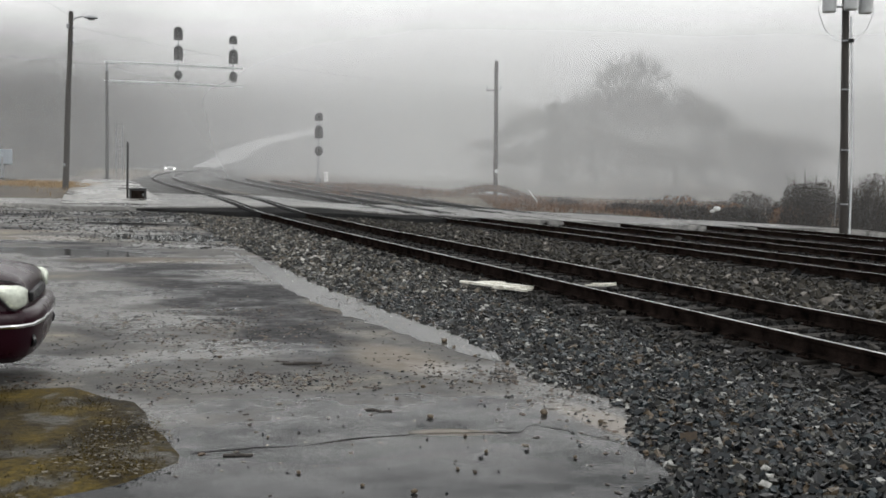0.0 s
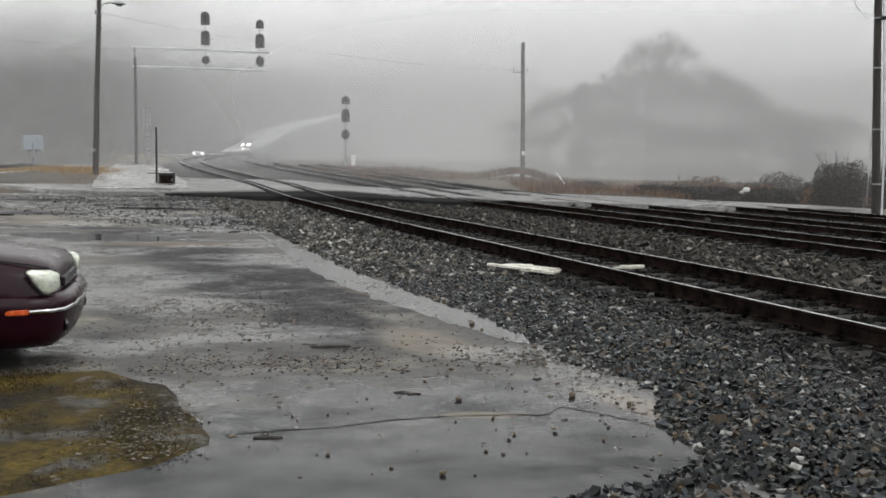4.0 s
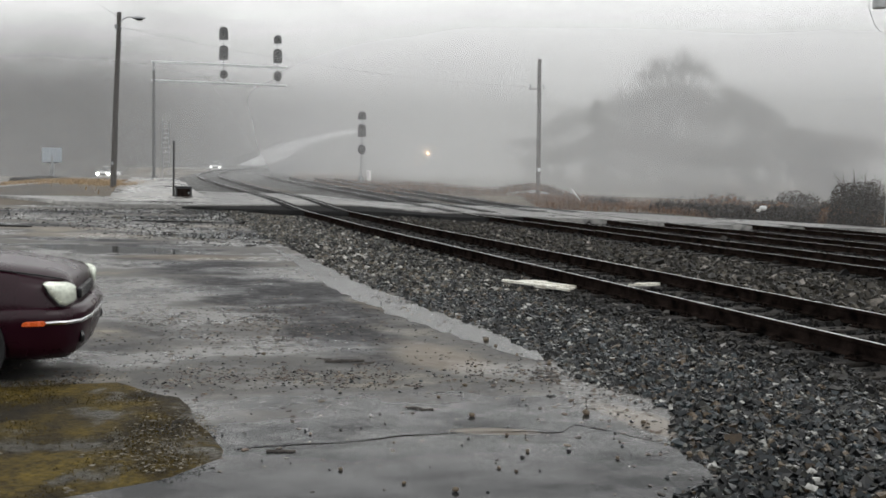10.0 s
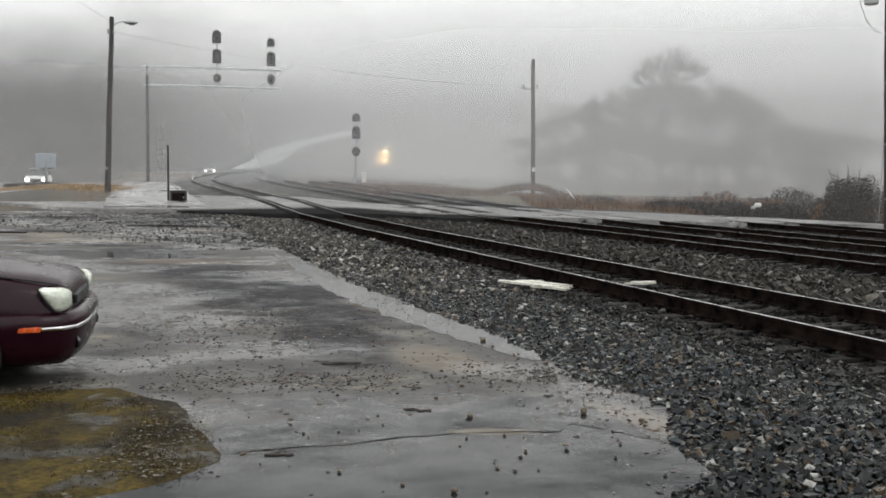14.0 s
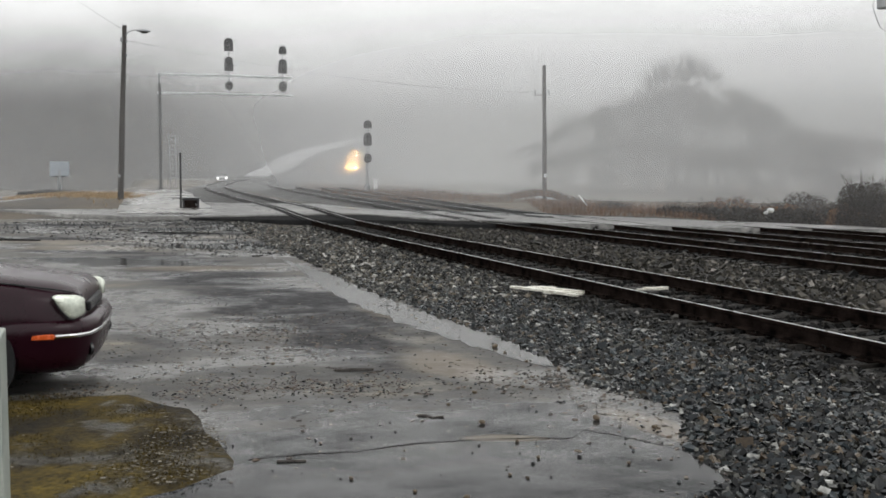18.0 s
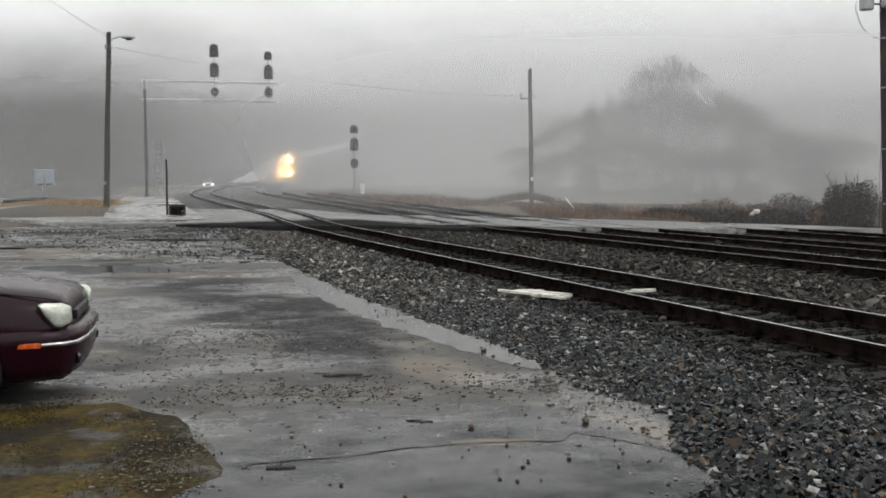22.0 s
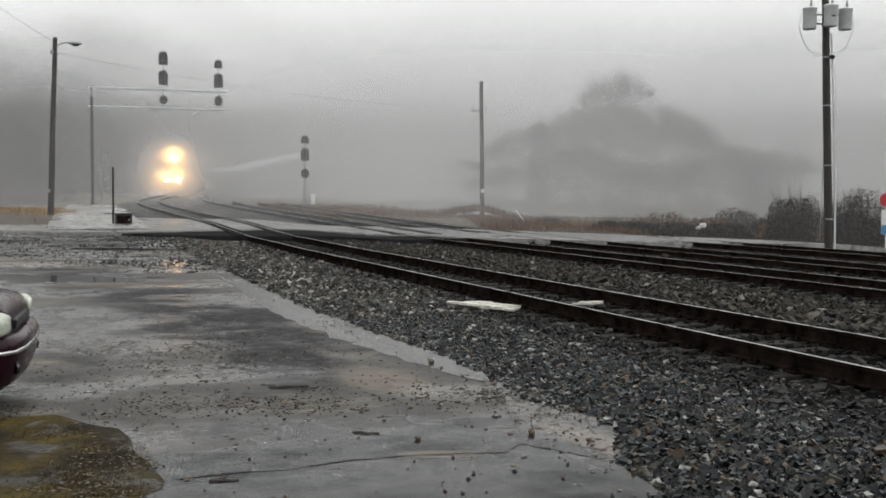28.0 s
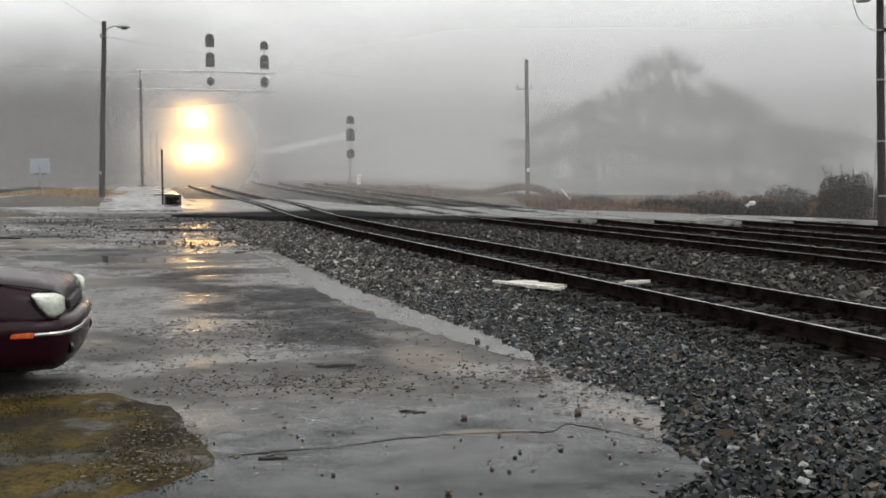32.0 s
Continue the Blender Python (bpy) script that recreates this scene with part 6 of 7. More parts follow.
def build_locomotive():
    """A wide-nosed diesel; x runs forward from the pilot, z from the rail head."""
    c = thing("locomotive", None, "dark diesel locomotive with three bright headlights burning", "train")
    bm = bmesh.new()
    box(bm, (-9.6, 0, 1.42), (18.6, 2.9, .28), bevel=.03)
    part("deck", bm, M_ENGINE, c)
    bm = bmesh.new()
    nose = [(-.85, 1.5, 2.45, .92), (-.95, 1.5, 2.75, 1.05), (-1.7, 1.5, 2.95, 1.3), (-2.4, 1.5, 3.0, 1.42)]
    loft(bm, [[(x, -w, z0), (x, -w, z1 - .25), (x, -w * .78, z1), (x, w * .78, z1), (x, w, z1 - .25), (x, w, z0)] for x, z0, z1, w in nose])
    part("nose", bm, M_ENGINE, c)
    bm = bmesh.new()
    loft(bm, [[(x, -1.5, 1.5), (x, -1.5, z1 - .35), (x, -1.0, z1), (x, 1.0, z1), (x, 1.5, z1 - .35), (x, 1.5, 1.5)] for x, z1 in ((-2.3, 4.2), (-2.65, 4.55), (-4.9, 4.6))])
    cab = part("cab", bm, M_ENGINE, c)
    for sy in (-1, 1):
        for y in (.36, 1.02):
            bm = bmesh.new()
            plate(bm, [(-.27, 0), (.27, 0), (.24, .62), (-.27, .62)], -.01, .01, pose(-2.315, sy * y, 3.22, 15, 0, 90))
            part("windscreen", bm, M_CARGLASS, cab)
        bm = bmesh.new()
        box(bm, (-3.6, sy * 1.505, 3.5), (1.3, .02, .6), bevel=.02)
        part("side_window", bm, M_CARGLASS, cab)
    bm = bmesh.new()
    loft(bm, [[(x, -1.1, 1.5), (x, -1.1, 3.9), (x, -.7, 4.35), (x, .7, 4.35), (x, 1.1, 3.9), (x, 1.1, 1.5)] for x in (-4.9, -18.4)])
    hood = part("engine_hood", bm, M_ENGINE, c)
    for x in (-14.0, -15.6, -17.2):
        bm = bmesh.new()
        lathe(bm, [(.72, 0), (.75, .12), (.7, .2), (.1, .22)], pose(x, 0, 4.34), 20)
        part("fan", bm, M_DARKSTEEL, hood)
    bm = bmesh.new()
    plate(bm, [(-1.35, .18), (1.35, .18), (1.42, 1.3), (-1.42, 1.3)], -.05, .05, pose(-.25, 0, 0, 8, 0, 90))
    part("plough", bm, M_ENGINE, c)
    bm = bmesh.new()
    box(bm, (-.06, 0, .92), (.7, .3, .3), bevel=.05)
    part("coupler", bm, M_RUST, c)
    for sy in (-1, 1):
        bm = bmesh.new()
        tube(bm, [(-.35, sy * 1.35, 1.5), (-.35, sy * 1.35, 2.5), (-.9, sy * 1.35, 2.5)], .025, 6)
        part("handrail", bm, M_WHITE, c)
    bm = bmesh.new()
    box(bm, (-2.42, 0, 4.32), (.16, .62, .34), bevel=.05)
    hl = part("headlight_case", bm, M_ENGINE, c)
    for sy in (-1, 1):
        bm = bmesh.new()
        lathe(bm, [(.01, 0), (.145, .0), (.14, .02), (.02, .04)], pose(-2.335, sy * .15, 4.32, 0, 90, 0), 16)
        part("headlight", bm, M_HEADLIGHT, hl, "burning headlight")
        bm = bmesh.new()
        lathe(bm, [(.17, -.1), (.17, .02), (.15, .02), (.05, -.08)], pose(-.22, sy * .72, 1.72, 0, 90, 0), 16)
        dc = part("ditch_light", bm, M_ENGINE, c)
        bm = bmesh.new()
        lathe(bm, [(.01, 0), (.145, .0), (.14, .02), (.02, .04)], pose(-.20, sy * .72, 1.72, 0, 90, 0), 16)
        part("lamp", bm, M_HEADLIGHT, dc, "burning ditch light")
    bm = bmesh.new()
    loft(bm, [[(x, -1.3, .5), (x, -1.4, 1.2), (x, 1.4, 1.2), (x, 1.3, .5)] for x in (-7.2, -11.6)])
    part("fuel_tank", bm, M_ENGINE, c)
    truck_frame(c, -3.9)
    truck_frame(c, -15.2)
    # added disc before the lamps, carried with the train, to imitate their glare
    zc, r, dens = HALO
    bm = bmesh.new()
    rings = []
    for j in range(14):
        rr = r * (j + .15) / 13.15
        ring = []
        for k in range(36):
            y, z = rr * math.cos(k * math.tau / 36), zc + rr * math.sin(k * math.tau / 36)
            ring.append(bm.verts.new((1.25 - 0.72 * (z - 1.72), y, z)))
        rings.append(ring)
    for a, b in zip(rings, rings[1:]):
        for k in range(36):
            bm.faces.new((a[k], a[(k + 1) % 36], b[(k + 1) % 36], b[k]))
    bm.faces.new(rings[0])
    part("glare_disc", bm, halo_mist("glare_disc", dens, r, zc), c, "added mist disc that catches the lamplight as glare", True)
    return c


def halo_mist(name, dens, r, zc):
    """Mist for the added glare disc: thins out from the middle to nothing at the rim."""
    m = mist(name, dens, 60, 90, 0.5, 0.4, (0.95, 0.95, 0.95))
    n, l = m.node_tree.nodes, m.node_tree.links
    co = n.new("ShaderNodeTexCoord")
    sub = n.new("ShaderNodeVectorMath")
    sub.operation = "MULTIPLY_ADD"
    sub.inputs[1].default_value, sub.inputs[2].default_value = (0, 1 / r, 1 / r), (0, 0, -zc / r)
    l.new(co.outputs["Object"], sub.inputs[0])
    ln = n.new("ShaderNodeVectorMath")
    ln.operation = "LENGTH"
    l.new(sub.outputs[0], ln.inputs[0])
    mr = n.new("ShaderNodeMapRange")
    mr.interpolation_type = "SMOOTHSTEP"
    mr.inputs["From Min"].default_value, mr.inputs["From Max"].default_value = 0.10, 1.0
    mr.inputs["To Min"].default_value, mr.inputs["To Max"].default_value = dens, 0.0
    l.new(ln.outputs["Value"], mr.inputs["Value"])
    for k in n:
        if k.type == "MIX_SHADER" and k.inputs["Fac"].is_linked:
            l.new(mr.outputs[0], k.inputs["Fac"])
    return m


def build_hopper(name="hopper_car"):
    c = thing(name, None, "weathered dark hopper wagon heaped with coal", "train", "wagons behind the engine")
    bm = bmesh.new()
    loft(bm, [[(x, -1.5, zb), (x, -1.52, 3.5), (x, 1.52, 3.5), (x, 1.5, zb)] for x, zb in ((0, 2.2), (-2, 1.1), (-12, 1.1), (-14, 2.2))])
    body = part("body", bm, M_HOPPER, c)
    for k in range(9):
        for sy in (-1, 1):
            bm = bmesh.new()
            box(bm, (-.8 - 1.55 * k, sy * 1.56, 2.4), (.12, .12, 2.2), bevel=.02)
            part("rib", bm, M_HOPPER, body)
    bm = bmesh.new()
    loft(bm, [[(x, -1.4, 3.3), (x, -.5, 3.3 + h), (x, .5, 3.3 + h), (x, 1.4, 3.3)] for x, h in ((-.4, .25), (-3, .75), (-7, .6), (-11, .8), (-13.6, .25))])
    part("load", bm, M_COAL, c)
    truck_frame(c, -2.2)
    truck_frame(c, -11.8)
    return c

TIE, PLATE = tie_mesh(), plate_mesh()
# ---------------------------------------------------------------- the place
FOG_BANKS = [(43, .10), (52, .12), (62, .15), (76, .49), (114, .40), (160, .56)]
HALO = (3.0, 7.0, .65)

build_ground()
build_paving()
build_puddle([(-3.65, 20.5), (-2.35, 17.7), (-1.75, 15.8), (-0.75, 13.2), (0.25, 11.3), (0.75, 10.1), (1.05, 9.1), (0.87, 8.86), (0.45, 9.4), (0.11, 10.0), (-0.67, 11.5), (-1.8, 14.2), (-3.1, 18.6), (-4.1, 21.5)], "long shallow puddle along the foot of the ballast")

# grass patch beside the parked car
GRASS = [(-5.2, 7.2), (-4.2, 7.45), (-3.33, 7.5), (-2.98, 7.62), (-2.61, 7.7), (-1.96, 7.23), (-1.6, 6.45), (-1.33, 5.87), (-1.28, 5.69), (-1.48, 5.33), (-1.76, 5.07), (-2.3, 4.6), (-3.4, 3.8), (-5.2, 3.6)]
g_patch = flat_patch("grass_patch", GRASS, M_MOSS, 0.012, 0.12, 0.05, 0.02)
tagged(g_patch, "sodden patch of mossy ochre grass and mud", "grass", kind="stuff")


def in_grass(rng):
    while True:
        x, y = rng.uniform(-5.0, -1.25), rng.uniform(3.8, 7.7)
        c = False
        for (ax, ay), (bx, by) in zip(GRASS, GRASS[1:] + GRASS[:1]):
            if (ay > y) != (by > y) and x < (bx - ax) * (y - ay) / (by - ay) + ax:
                c = not c
        if c and noise.noise((x * 1.4, y * 1.4, 3)) > -0.04 + 0.3 * rng.random():
            return x, y, 0.025


blades("grass", in_grass, 9000, 0.018, 0.003, M_BLADE, 3, "short ochre moss and grass blades in mud")

build_track("near railway track of dark rails on wooden ties", [(-60, 0), (900, 0)], Z1, -25, 690, -6, 60, 26)
build_track("second railway track of dark rails on wooden ties", OFF2, Z2, -25, 690, 2, 60, 0)
build_track("third railway track of dark rails on wooden ties", OFF3, Z3, -25, 78, 8, 36, 0)
build_track("disused railway track of dark rails ending at the road", OFF4, [(-60, -.02), (40, .0)], -25, 31, 14, 31, 0)
build_ballast()

build_lamp_pole()
build_plain_pole()
build_transformer_pole()
build_gantry()
build_mast_signal()
build_relay_box()
build_sign()
build_stop_sign()
build_cabinet()
wire((-14.7, 43.5, 7.7), (4.75, 65.8, 7.35), 0.5, "overhead_wire", "thin dark wire sagging between two poles", 0.006)
wire((4.75, 65.8, 7.3), (40, 40, 9.0), 2.2, "overhead_wire", "thin dark wire sagging between two poles", 0.007)
wire((-14.7, 43.5, 8.1), (-17.5, 20, 13.5), 0.6, "overhead_wire", "thin dark wire running up from the lamp pole", 0.006)

build_sedan()
suv = build_suv("car", "pale car with lit headlamps on the side road", None, M_CARLIGHT, M_WHITE)
# added car: its body and glowing lamps stand for a pale streak
build_suv("car", "white car added far off, its glowing lamps standing for a bright streak", pose(-37.6, 155.5, 1.0, 0, 0, 284), M_STREAKGLOW, M_WHITE)

# trees and brush beyond the tracks
for x, y, h, sd, sp in ((19.1, 90, 12.6, 11, 1.0), (16.9, 95, 10.2, 12, .95), (22.8, 94, 10.6, 13, .95), (23.7, 90, 10.2, 14, 1.05), (26.5, 92, 9.0, 15, 1.05), (28.9, 92, 7.4, 16, 1.1), (15.2, 96, 9.2, 17, 1.0),
                        (12.7, 98, 8.6, 18, 1.0), (10.6, 102, 7.0, 19, 1.05), (7.9, 108, 5.4, 20, 1.1), (32.8, 95, 4.8, 24, 1.1), (20.4, 99, 10.8, 25, 1.0), (25.0, 98, 9.6, 26, 1.05), (36.5, 97, 4.4, 27, 1.1)):
    build_tree(x, y, h, sd, "tall leafless tree fading into the fog" if h > 6 else "small leafless tree fading into the fog", sp)
for k in range(24):
    x, y = 8.0 + 1.22 * k + 0.5 * math.sin(k * 5.1), 91 + 5 * math.sin(k * 1.7)
    build_tree(x, y, 3.8 + 3.0 * math.sin(k * 2.9) ** 2, 140 + k, "young bare tree in the fog under taller ones", 1.15, 0.009, 0.08)
build_snag(12.0, 85.4, 7.8, 21, 1.5, .75)
build_snag(29.6, 81.4, 4.9, 22, 2.1, 1.15)
build_bush(16.6, 41.2, 2.8, 2.4, 2.75, 31, "dense dark bramble thicket with rusty leaves", M_VINE, 12000, 0.036, z=-0.6)
build_bush(19.2, 41.4, 3.4, 2.6, 2.75, 32, "dense dark bramble thicket with rusty leaves", M_VINE, 12000, 0.036, z=-0.6)
for k, (x, y, w, h) in enumerate(((13.0, 46.5, 3.0, 1.1), (15.0, 47.5, 3.4, 1.3), (18.0, 47, 4.0, 1.5), (21.5, 46, 4.0, 1.7), (10.8, 50.5, 3.0, .9), (14.0, 53, 4.0, 1.4), (18.5, 54, 5.0, 1.6), (23, 55, 5, 1.8), (8.2, 54.5, 2.6, .7), (27, 50, 5, 2.0), (25, 44, 4, 1.7), (14.2, 44.6, 2.2, 1.15), (15.2, 45.4, 2.4, 1.3), (17.4, 45.0, 2.6, 1.5), (20.5, 44.2, 3.0, 1.8), (22.8, 44, 3.0, 1.9), (12.2, 48.4, 2.4, 1.0))):
    build_bush(x, y, w, w * .8, h, 50 + k, "low dark scrub of wet brambles", M_BRUSH if k % 4 == 1 else M_VINE, 2200, 0.075, "scrub", z=ground_z(x, y) - 0.25)

# thicket filling the feet of the trees
for k in range(13):
    build_bush(5.5 + 2.35 * k, 84 + 3.5 * math.sin(k * 2.3), 4.5, 3.0, (1.2, 1.9, 1.4, 2.2)[k % 4], 90 + k, "tangled thicket at the feet of the trees", M_BRUSH if k % 3 else M_VINE, 700, 0.06, "thicket", z=ground_z(5.5 + 2.35 * k, 84) - 0.3)



def rough_strip(rng):
    s = rng.uniform(56, 100)
    p, d = line(s, ip(s, OFF2) + 2.6 + 9 * rng.random() ** 1.5)
    return p[0], p[1], ground_z(p[0], p[1]) - 0.05


def rough_mound(rng):
    a, q = rng.uniform(0, math.tau), rng.gauss(0, 1)
    x, y = 5.4 + 1.9 * q, 65.6 + rng.gauss(0, .8)
    return x, y, ground_z(x, y) + 0.5 * math.exp(-q * q) - 0.1


def rough_bank(rng):
    x, y = rng.uniform(4, 30), rng.uniform(46, 66)
    return x, y, ground_z(x, y) - 0.05


def verge(rng):
    x = rng.uniform(-24, -14.5)
    y = 46 + (-15 - x) * 0.75 + rng.gauss(0, 1.6)
    return x, y, ground_z(x, y) - 0.03


blades("brush", rough_strip, 14000, 0.55, 0.011, M_BRUSH, 61, "rust-coloured dry brush along the line", "brush", "brush beyond the tracks")
blades("brush", rough_mound, 2500, 0.6, 0.016, M_BRUSH, 62, "dark brush on the mound round the pole", "brush", "brush beyond the tracks")
blades("brush", rough_bank, 16000, 0.5, 0.011, M_BRUSH, 63, "dark wet brush on the far bank", "brush", "brush beyond the tracks")
blades("grass", verge, 5000, 0.22, 0.012, M_DRYGRASS, 64, "tan dry grass on the verge by the lamp pole", "grass")

bm = bmesh.new()
bmesh.ops.create_icosphere(bm, subdivisions=2, radius=0.3, matrix=pose(0, 0, 0.18) @ Matrix.Diagonal((1.0, .6, .6, 1)))
bmesh.ops.create_icosphere(bm, subdivisions=2, radius=0.2, matrix=pose(-0.34, 0, 0.02) @ Matrix.Diagonal((1.0, .6, .6, 1)))
for vv in bm.verts:
    vv.co += 0.06 * Vector((noise.noise(vv.co * 5), noise.noise(vv.co * 5 + Vector((3, 0, 0))), noise.noise(vv.co * 5 + Vector((0, 7, 0)))))
solo("plastic_bag", bm, M_WHITE, "crumpled white plastic bag caught in the scrub", "litter", m=pose(13.25, 43.0, 0.26) @ Matrix.Diagonal((.55, .55, .6, 1)), smooth=True)
bm = bmesh.new()
box(bm, (0, 0, 0.42), (0.07, 0.04, 1.0), bevel=0.008)
solo("stake", bm, M_WHITE, "white wooden stake leaning beside the road", "stake", m=pose(7.45, 59.0, 0.05, 0, -38, 0))

# litter on the yard
def pebble(x, y, r, seed, label="dark wet stone lying on the asphalt"):
    bm = bmesh.new()
    bmesh.ops.create_icosphere(bm, subdivisions=2, radius=r, matrix=Matrix.Diagonal((1.1, .9, .75, 1)))
    for vv in bm.verts:
        vv.co *= 1 + 0.35 * noise.noise(vv.co * (0.7 / r) + Vector((seed, 0, 0)))
    solo("stone", bm, M_STONE, label, "stone", "loose stones on the yard", m=pose(x, y, 0.006 + r * .6, 0, 0, seed * 40))


for k, (x, y, r) in enumerate(((0.14, 6.80, .034), (1.32, 6.72, .034), (0.95, 6.92, .045), (-0.10, 7.35, .026), (0.10, 7.78, .03), (0.50, 8.0, .026), (0.33, 9.92, .05), (0.42, 9.6, .03), (0.6, 9.15, .028), (0.86, 8.75, .03),
                               (0.36, 6.33, .022), (0.47, 5.95, .022), (-0.62, 5.5, .022), (0.03, 5.17, .03), (-1.72, 8.95, .03), (1.45, 5.95, .03), (1.0, 5.85, .02), (0.28, 5.6, .018), (-0.25, 5.28, .02), (0.72, 10.6, .03), (-0.9, 6.25, .015), (0.2, 8.55, .024))):
    pebble(x, y, r * .62, k)


def twig(x, y, ln, turn, r, seed):
    rng = random.Random(seed)
    bm = bmesh.new()
    tube(bm, [(ln * (t / 5 - .5), rng.gauss(0, ln * .05), r * (.7 + .6 * rng.random())) for t in range(6)], r, 6)
    for _ in range(4):
        q, a = ln * rng.uniform(-.4, .35), rng.uniform(-1.1, 1.1)
        e = ln * rng.uniform(.12, .3)
        tube(bm, [(q, 0, r), (q + e * .5 * math.cos(a), e * .5 * math.sin(a), r * 1.2), (q + e * math.cos(a * 1.3), e * math.sin(a * 1.3), r * .8)], r * .5, 5)
    solo("twig", bm, M_BARK, "short dark broken twig on the asphalt", "twig", "twigs on the yard", m=pose(x, y, -0.002, 0, 0, turn))


for k, (x, y, ln, a, r) in enumerate(((-0.95, 8.7, .34, 12, .014), (-0.22, 7.0, .19, -12, .009), (-1.02, 5.85, .17, 15, .009), (-0.3, 7.75, .16, -20, .008), (-0.78, 8.62, .2, 30, .008), (-1.15, 8.8, .14, -10, .007), (0.2, 8.2, .12, 25, .006))):
    twig(x, y, ln, a, r, 70 + k)


def litter(rng):
    while True:
        x, y = rng.uniform(-4.5, 1.6), rng.uniform(5.0, 19)
        n = x * ACROSS.x + y * ACROSS.y
        lump = 0.5 + 0.9 * noise.noise((x * 1.7, y * 1.7, 8)) + 0.5 * noise.noise((x * 5, y * 5, 3))
        band = math.exp(-((y - 8.15 - 0.12 * x) / 0.42) ** 2) * (x < .9)
        grit_field = 0.8 * math.exp(-((x + 2.2) / 1.1) ** 2 - ((y - 10.6) / 1.5) ** 2)
        edge = math.exp(-((n - 3.6) / 0.28) ** 2)
        if n < 3.95 and rng.random() < 0.02 + max(0, lump) * (band + grit_field) + (0.3 if y < 9 else 0.06) * edge:
            return x, y, 0.010


def scraps(count, size, seed, material, label, name, flat):
    rng = random.Random(seed)
    v, f = [], []
    for _ in range(count):
        x, y, z = litter(rng)
        a, s = rng.uniform(0, math.tau), size * min(1.9, rng.lognormvariate(0, .4))
        c, d = math.cos(a), math.sin(a)
        k = len(v)
        h = s * flat
        for px, py, pz in ((-1, -.6, 0), (1, -.5, 0), (.9, .6, 0), (-.8, .5, 0), (-.6, -.4, h / s), (.6, -.3, h / s * .7), (.5, .4, h / s), (-.5, .3, h / s * 1.2)):
            v.append((x + s * (px * c - py * d), y + s * (px * d + py * c), z + s * pz - 0.004))
        f += [(k, k + 1, k + 5, k + 4), (k + 1, k + 2, k + 6, k + 5), (k + 2, k + 3, k + 7, k + 6), (k + 3, k, k + 4, k + 7), (k + 4, k + 5, k + 6, k + 7)]
    tagged(raw(name, v, f, material), label, "litter", "", "stuff")


scraps(2600, .0135, 81, M_LEAF, "scattered wet brown leaf scraps on the asphalt", "leaf_litter", .25)
scraps(700, .012, 84, M_PALELEAF, "pale soaked leaf scraps on the asphalt", "leaf_litter", .15)
scraps(2400, .008, 82, M_STONE, "scattered grit and small stones on the asphalt", "grit", .7)



def grass_grit(rng):
    while True:
        x, y, z = in_grass(rng)
        if rng.random() < math.exp(-((x + 1.65) / .45) ** 2) + .08:
            return x, y, z


rng_g = random.Random(83)
v, f = [], []
for _ in range(760):
    x, y, z = grass_grit(rng_g)
    s_ = .0065 * rng_g.lognormvariate(0, .4)
    a = rng_g.uniform(0, math.tau)
    k = len(v)
    for q in range(5):
        v.append((x + s_ * math.cos(a + q * 1.2566) * 1.4, y + s_ * math.sin(a + q * 1.2566), z + .004 + .006 * rng_g.random()))
    f.append((k, k + 1, k + 2, k + 3, k + 4))
tagged(raw("dead_leaves", v, f, M_PALELEAF), "pale dead leaf scraps in the grass", "litter", kind="stuff")

# crack across the yard with a raised lip, and the joint of the slabs
def crack(pts, label):
    v, f = [], []
    dense = []
    for (ax, ay), (bx, by) in zip(pts, pts[1:]):
        for i in range(6):
            t = i / 6
            dense.append((ax + (bx - ax) * t, ay + (by - ay) * t + 0.02 * noise.noise((ax + t * 3, ay * 5, 2))))
    dense.append(pts[-1])
    for i, (x, y) in enumerate(dense):
        w = 0.0075 + 0.006 * noise.noise((x * 6, y * 6, 1))
        z = ground_z(x, y) + 0.0060 + 0.005 * noise.noise((x * 0.6, y * 0.6, 7))
        v += [(x, y - w, z), (x, y + w, z)]
    for j in range(len(dense) - 1):
        f.append((j * 2, j * 2 + 1, j * 2 + 3, j * 2 + 2))
    tagged(raw("crack", v, f, M_CRACK), label, "crack", "cracks in the yard", "stuff")


crack([(-1.29, 5.89), (-.97, 6.01), (-.63, 6.09), (-.28, 6.28), (.08, 6.38), (.45, 6.42), (.73, 6.43), (.80, 6.60), (.85, 6.65), (1.19, 6.37), (1.37, 6.18)], "long dirt-filled crack across the asphalt")


# broken boards by the near track
def board(pts_len, w, h, m, seed, label):
    rng = random.Random(seed)
    b = thing("broken_board", m, label, "board", "broken boards")
    for k in range(11):
        bm = bmesh.new()
        l0, wd = pts_len * rng.uniform(.22, .62), w * rng.uniform(.10, .26)
        cx, cy = pts_len * rng.uniform(-.32, .32), w * rng.uniform(-.36, .36)
        outline = []
        for i in range(8):
            t = i / 7
            outline.append((l0 * (t - .5), wd * (.5 * math.sin(math.pi * min(1, .12 + t * .9)) ** .5 + rng.uniform(-.12, .12))))
        for i in range(7, -1, -1):
            t = i / 7
            outline.append((l0 * (t - .5), -wd * (.5 * math.sin(math.pi * min(1, .1 + t * .92)) ** .5 + rng.uniform(-.12, .12))))
        hh = h * rng.uniform(.35, .8)
        plate(bm, outline, -hh / 2, hh / 2, pose(cx, cy, hh * .6 + rng.uniform(0, .02), 90 + rng.uniform(-5, 5), rng.uniform(-3, 3), rng.uniform(-14, 14)))
        part("splinter", bm, M_WOOD, b)


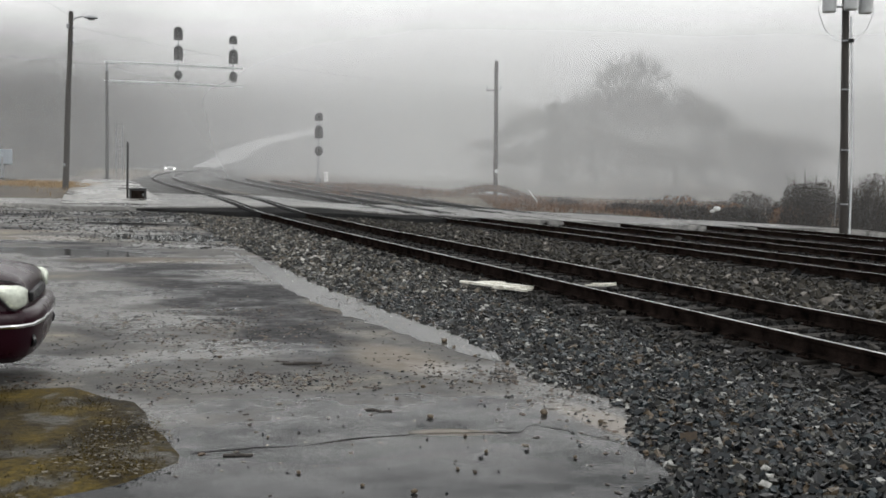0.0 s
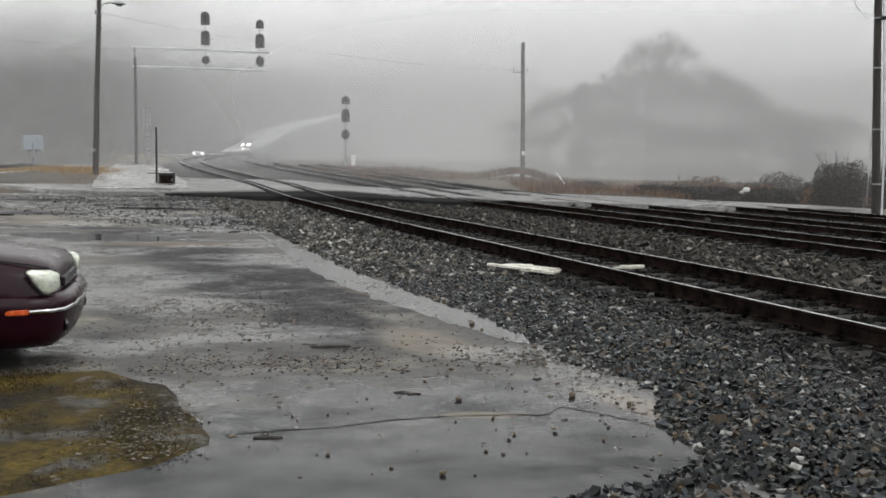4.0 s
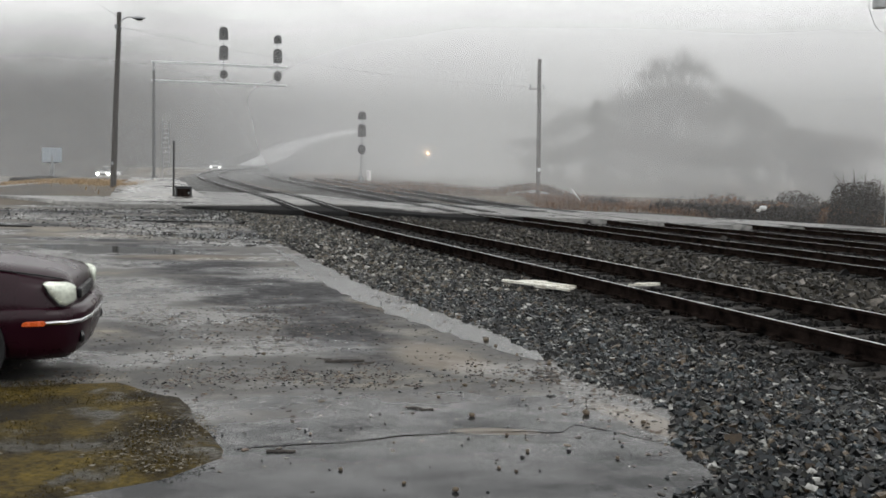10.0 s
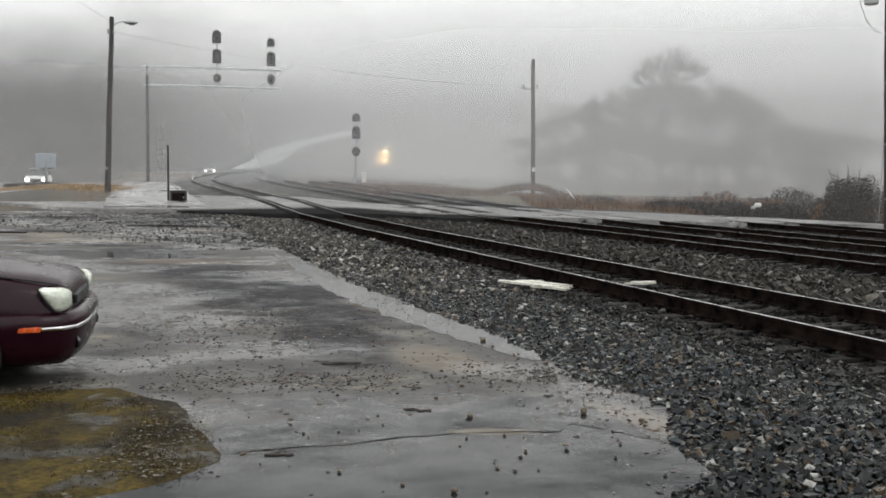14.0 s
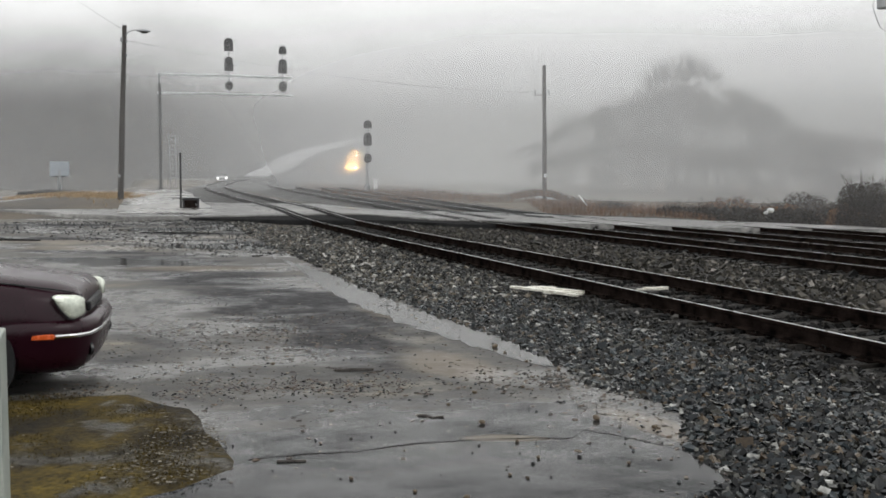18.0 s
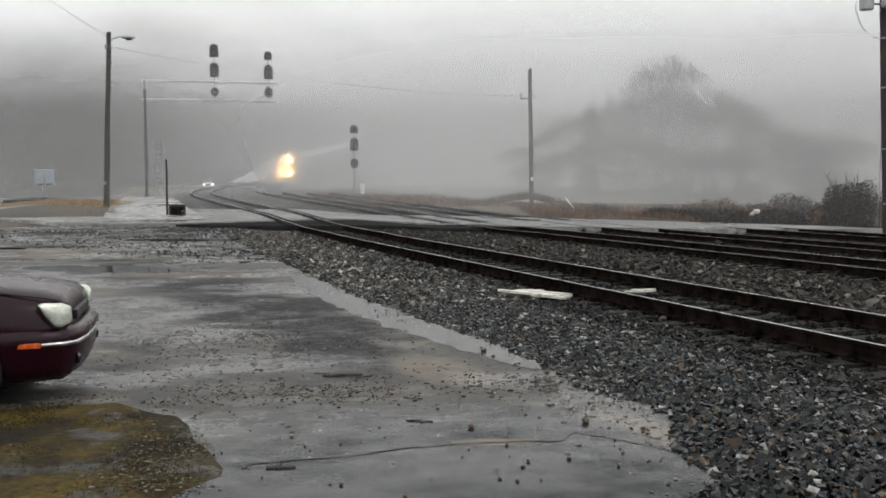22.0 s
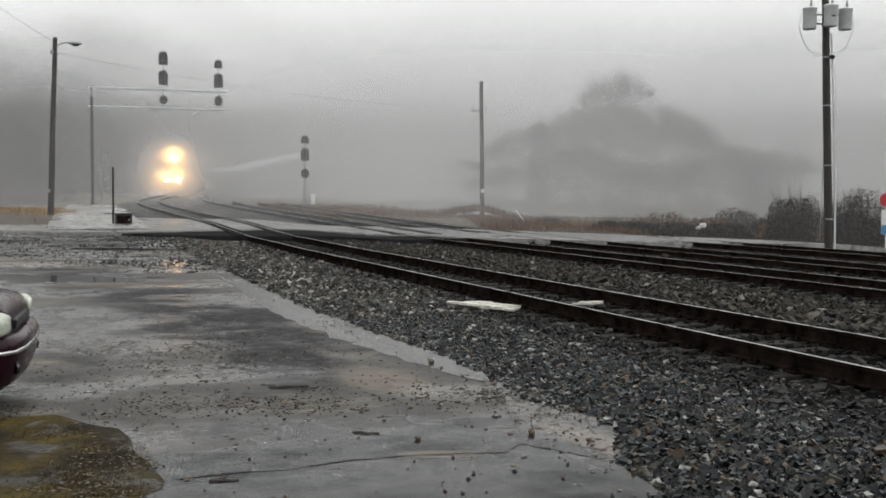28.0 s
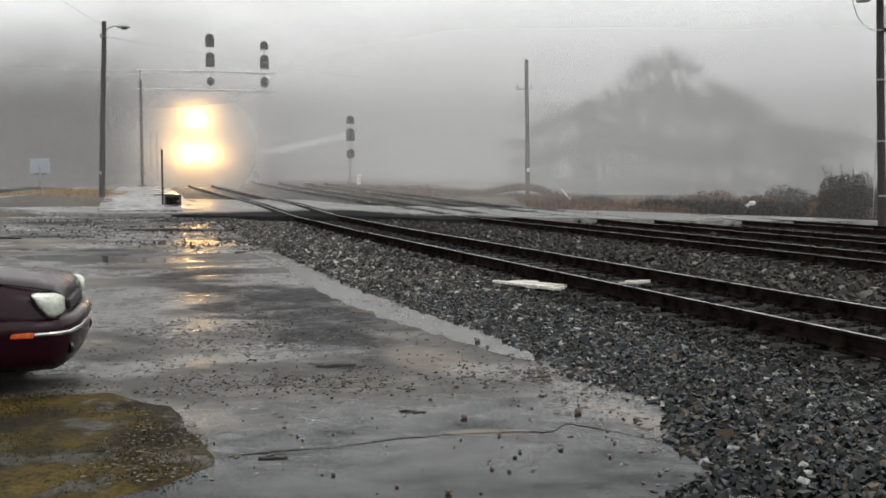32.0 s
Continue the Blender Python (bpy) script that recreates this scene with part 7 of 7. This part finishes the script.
board(1.0, .5, .06, pose(1.28, 14.42, 0.05, 2, 3, -13), 91, "pale freshly split board lying on the ballast")
board(.42, .2, .05, pose(2.84, 14.76, 0.045, 0, 0, -4), 92, "pale broken board end lying between the rails")

# hills and distance
HILL_ROAD = [(-38.8, 186.0, 2.05, 2.2), (-37.5, 201.5, 3.62, 3.4), (-37.9, 218.7, 5.67, 3.5), (-38.5, 233.8, 7.28, 3.4), (-37.7, 252.2, 8.76, 3.3), (-34.3, 282.9, 11.47, 3.3), (-31.4, 318.5, 14.39, 3.3)]
build_hill("hill_west", "wooded hillside rising into the fog behind the signals", 350, 480, [(-470, 120), (-290, 120), (-175, 112), (-100, 98), (-56, 82), (-18, 62), (24, 42), (80, 26), (150, 14), (240, 4)], 41, 0)
build_hill("hill_side", "dark wooded slope close behind the side road", 152, 235, [(-300, 62), (-190, 62), (-120, 58), (-88, 47), (-70, 33), (-58, 18), (-51, 6), (-46, 0)], 42, 0)
build_hill("hill_east", "faint wooded hill rising behind the bare trees", 260, 380, [(40, 6), (70, 26), (100, 50), (150, 66), (260, 75), (400, 60)], 43, 500)
build_hill("hill_spur", "low wooded spur beside the curve of the tracks", 302, 326, [(-12.6, 0), (-8, 9.5), (0, 11.5), (20, 12.5), (50, 14), (95, 5)], 44, 160)
# pale wet road climbing the hillside behind the curve, on its own embankment
v, f, ev, ef = [], [], [], []
for k in range(49):
    y = HILL_ROAD[0][1] + (HILL_ROAD[-1][1] - HILL_ROAD[0][1]) * k / 48
    x, z, w = (ip(y, [(q[1], q[i]) for q in HILL_ROAD]) for i in (0, 2, 3))
    v += [(x - w, y, z + .06), (x, y, z + .10), (x + w, y, z + .06)]
    g = ground_z(x, y) - .5
    ev += [(x - w - 16, y, g), (x - w - 1, y, z - .05), (x, y, z - .03), (x + w + .4, y, z - .05), (x + w + 2.2, y, g)]
    if k:
        f += [(3 * k + i - 3, 3 * k + i - 2, 3 * k + i + 1, 3 * k + i) for i in range(2)]
        ef += [(5 * k + i - 5, 5 * k + i - 4, 5 * k + i + 1, 5 * k + i) for i in range(4)]
tagged(raw("hill_road", v, f, M_CONC, True), "pale wet road climbing the hillside", "road", kind="structure")
tagged(raw("road_embankment", ev, ef, M_HILL, False), "dark grassy embankment under the climbing road", "embankment", kind="structure")
# low berm between the side road and the crossing
v, f = [], []
for k in range(25):
    t = k / 24
    x, y = -45.2 + 11.0 * t, 134.5 - 1.0 * t
    h = 1.55 * (smooth01(0, .08, t) * smooth01(1, .9, t)) + .12 * noise.noise((x * .8, y, 2))
    g = ground_z(x, y)
    v += [(x, y + o, g - .3 + (max(0, 1.5 - g) + .3) / 1.5 * h * math.exp(-(o / 1.6) ** 2)) for o in (-4, -2, -1, 0, 1, 2, 4)]
    if k:
        f += [(7 * k + i - 7, 7 * k + i - 6, 7 * k + i + 1, 7 * k + i) for i in range(6)]
tagged(raw("berm", v, f, M_EARTH, True), "low earth berm beside the side road", "ground", kind="structure")
build_fog()
build_low_cloud()
# ---------------------------------------------------------------- what moves
def train_rows(back):
    """The engine runs up the curve towards the crossing at a steady speed; a wagon follows so many metres back."""
    rows = []
    for k in range(33):
        s = TRAIN_S + TRAIN_V * (32 - k) + back
        p, d = line(s)
        p2, d2 = line(s + 6)
        h = math.degrees(math.atan2(-(d[1] + d2[1]), -(d[0] + d2[0])))
        rows.append((k, pose(p[0], p[1], ip(s, Z1) - 0.0, 0, 0, h)))
    return rows


def motions():
    walk(engine, train_rows(0))
    for i, w in enumerate(wagons):
        walk(w, train_rows(19.8 + 14.6 * i))
    walk(suv, [(t, pose(x, y, (ip(y, [(q[1], q[2]) for q in HILL_ROAD]) + .1 if y > HILL_ROAD[0][1] else ground_z(x, y) + 0.07), 0, 0, a)) for t, x, y, a in SUV_ROWS])


TRAIN_S, TRAIN_V = 74.0, 12.3
SUV_ROWS = [(0, -37.0, 260.02, 265), (0.5, -37.78, 250.75, 266), (1, -38.16, 243.5, 267), (1.5, -38.46, 235.68, 270), (2, -38.22, 225.78, 272), (2.5, -37.85, 215.45, 272), (3, -37.74, 208.98, 271), (3.5, -37.6, 200.93, 266), (5.5, -39.78, 182.21, 260), (7.0, -44.0, 165.5, 260), (8.5, -47.5, 140, 270), (9.5, -43.7, 128.5, 283), (10, -43.55, 122.5, 271), (10.5, -43.2, 117.3, 277), (11.5, -41.2, 106.4, 285), (12.5, -38.6, 96.6, 286), (13.5, -35.7, 86.9, 286),
            (14.5, -32.9, 77.3, 286), (15.5, -30.2, 67.6, 286), (16.5, -28.0, 58.0, 280), (18, -27.5, 47.5, 255), (20, -36, 40.5, 205), (24, -70, 36, 185), (32, -140, 36, 181)]
engine = build_locomotive()
hopper = build_hopper()
wagons = [hopper] + [copy_thing(hopper, Matrix()) for _ in range(11)]
motions()
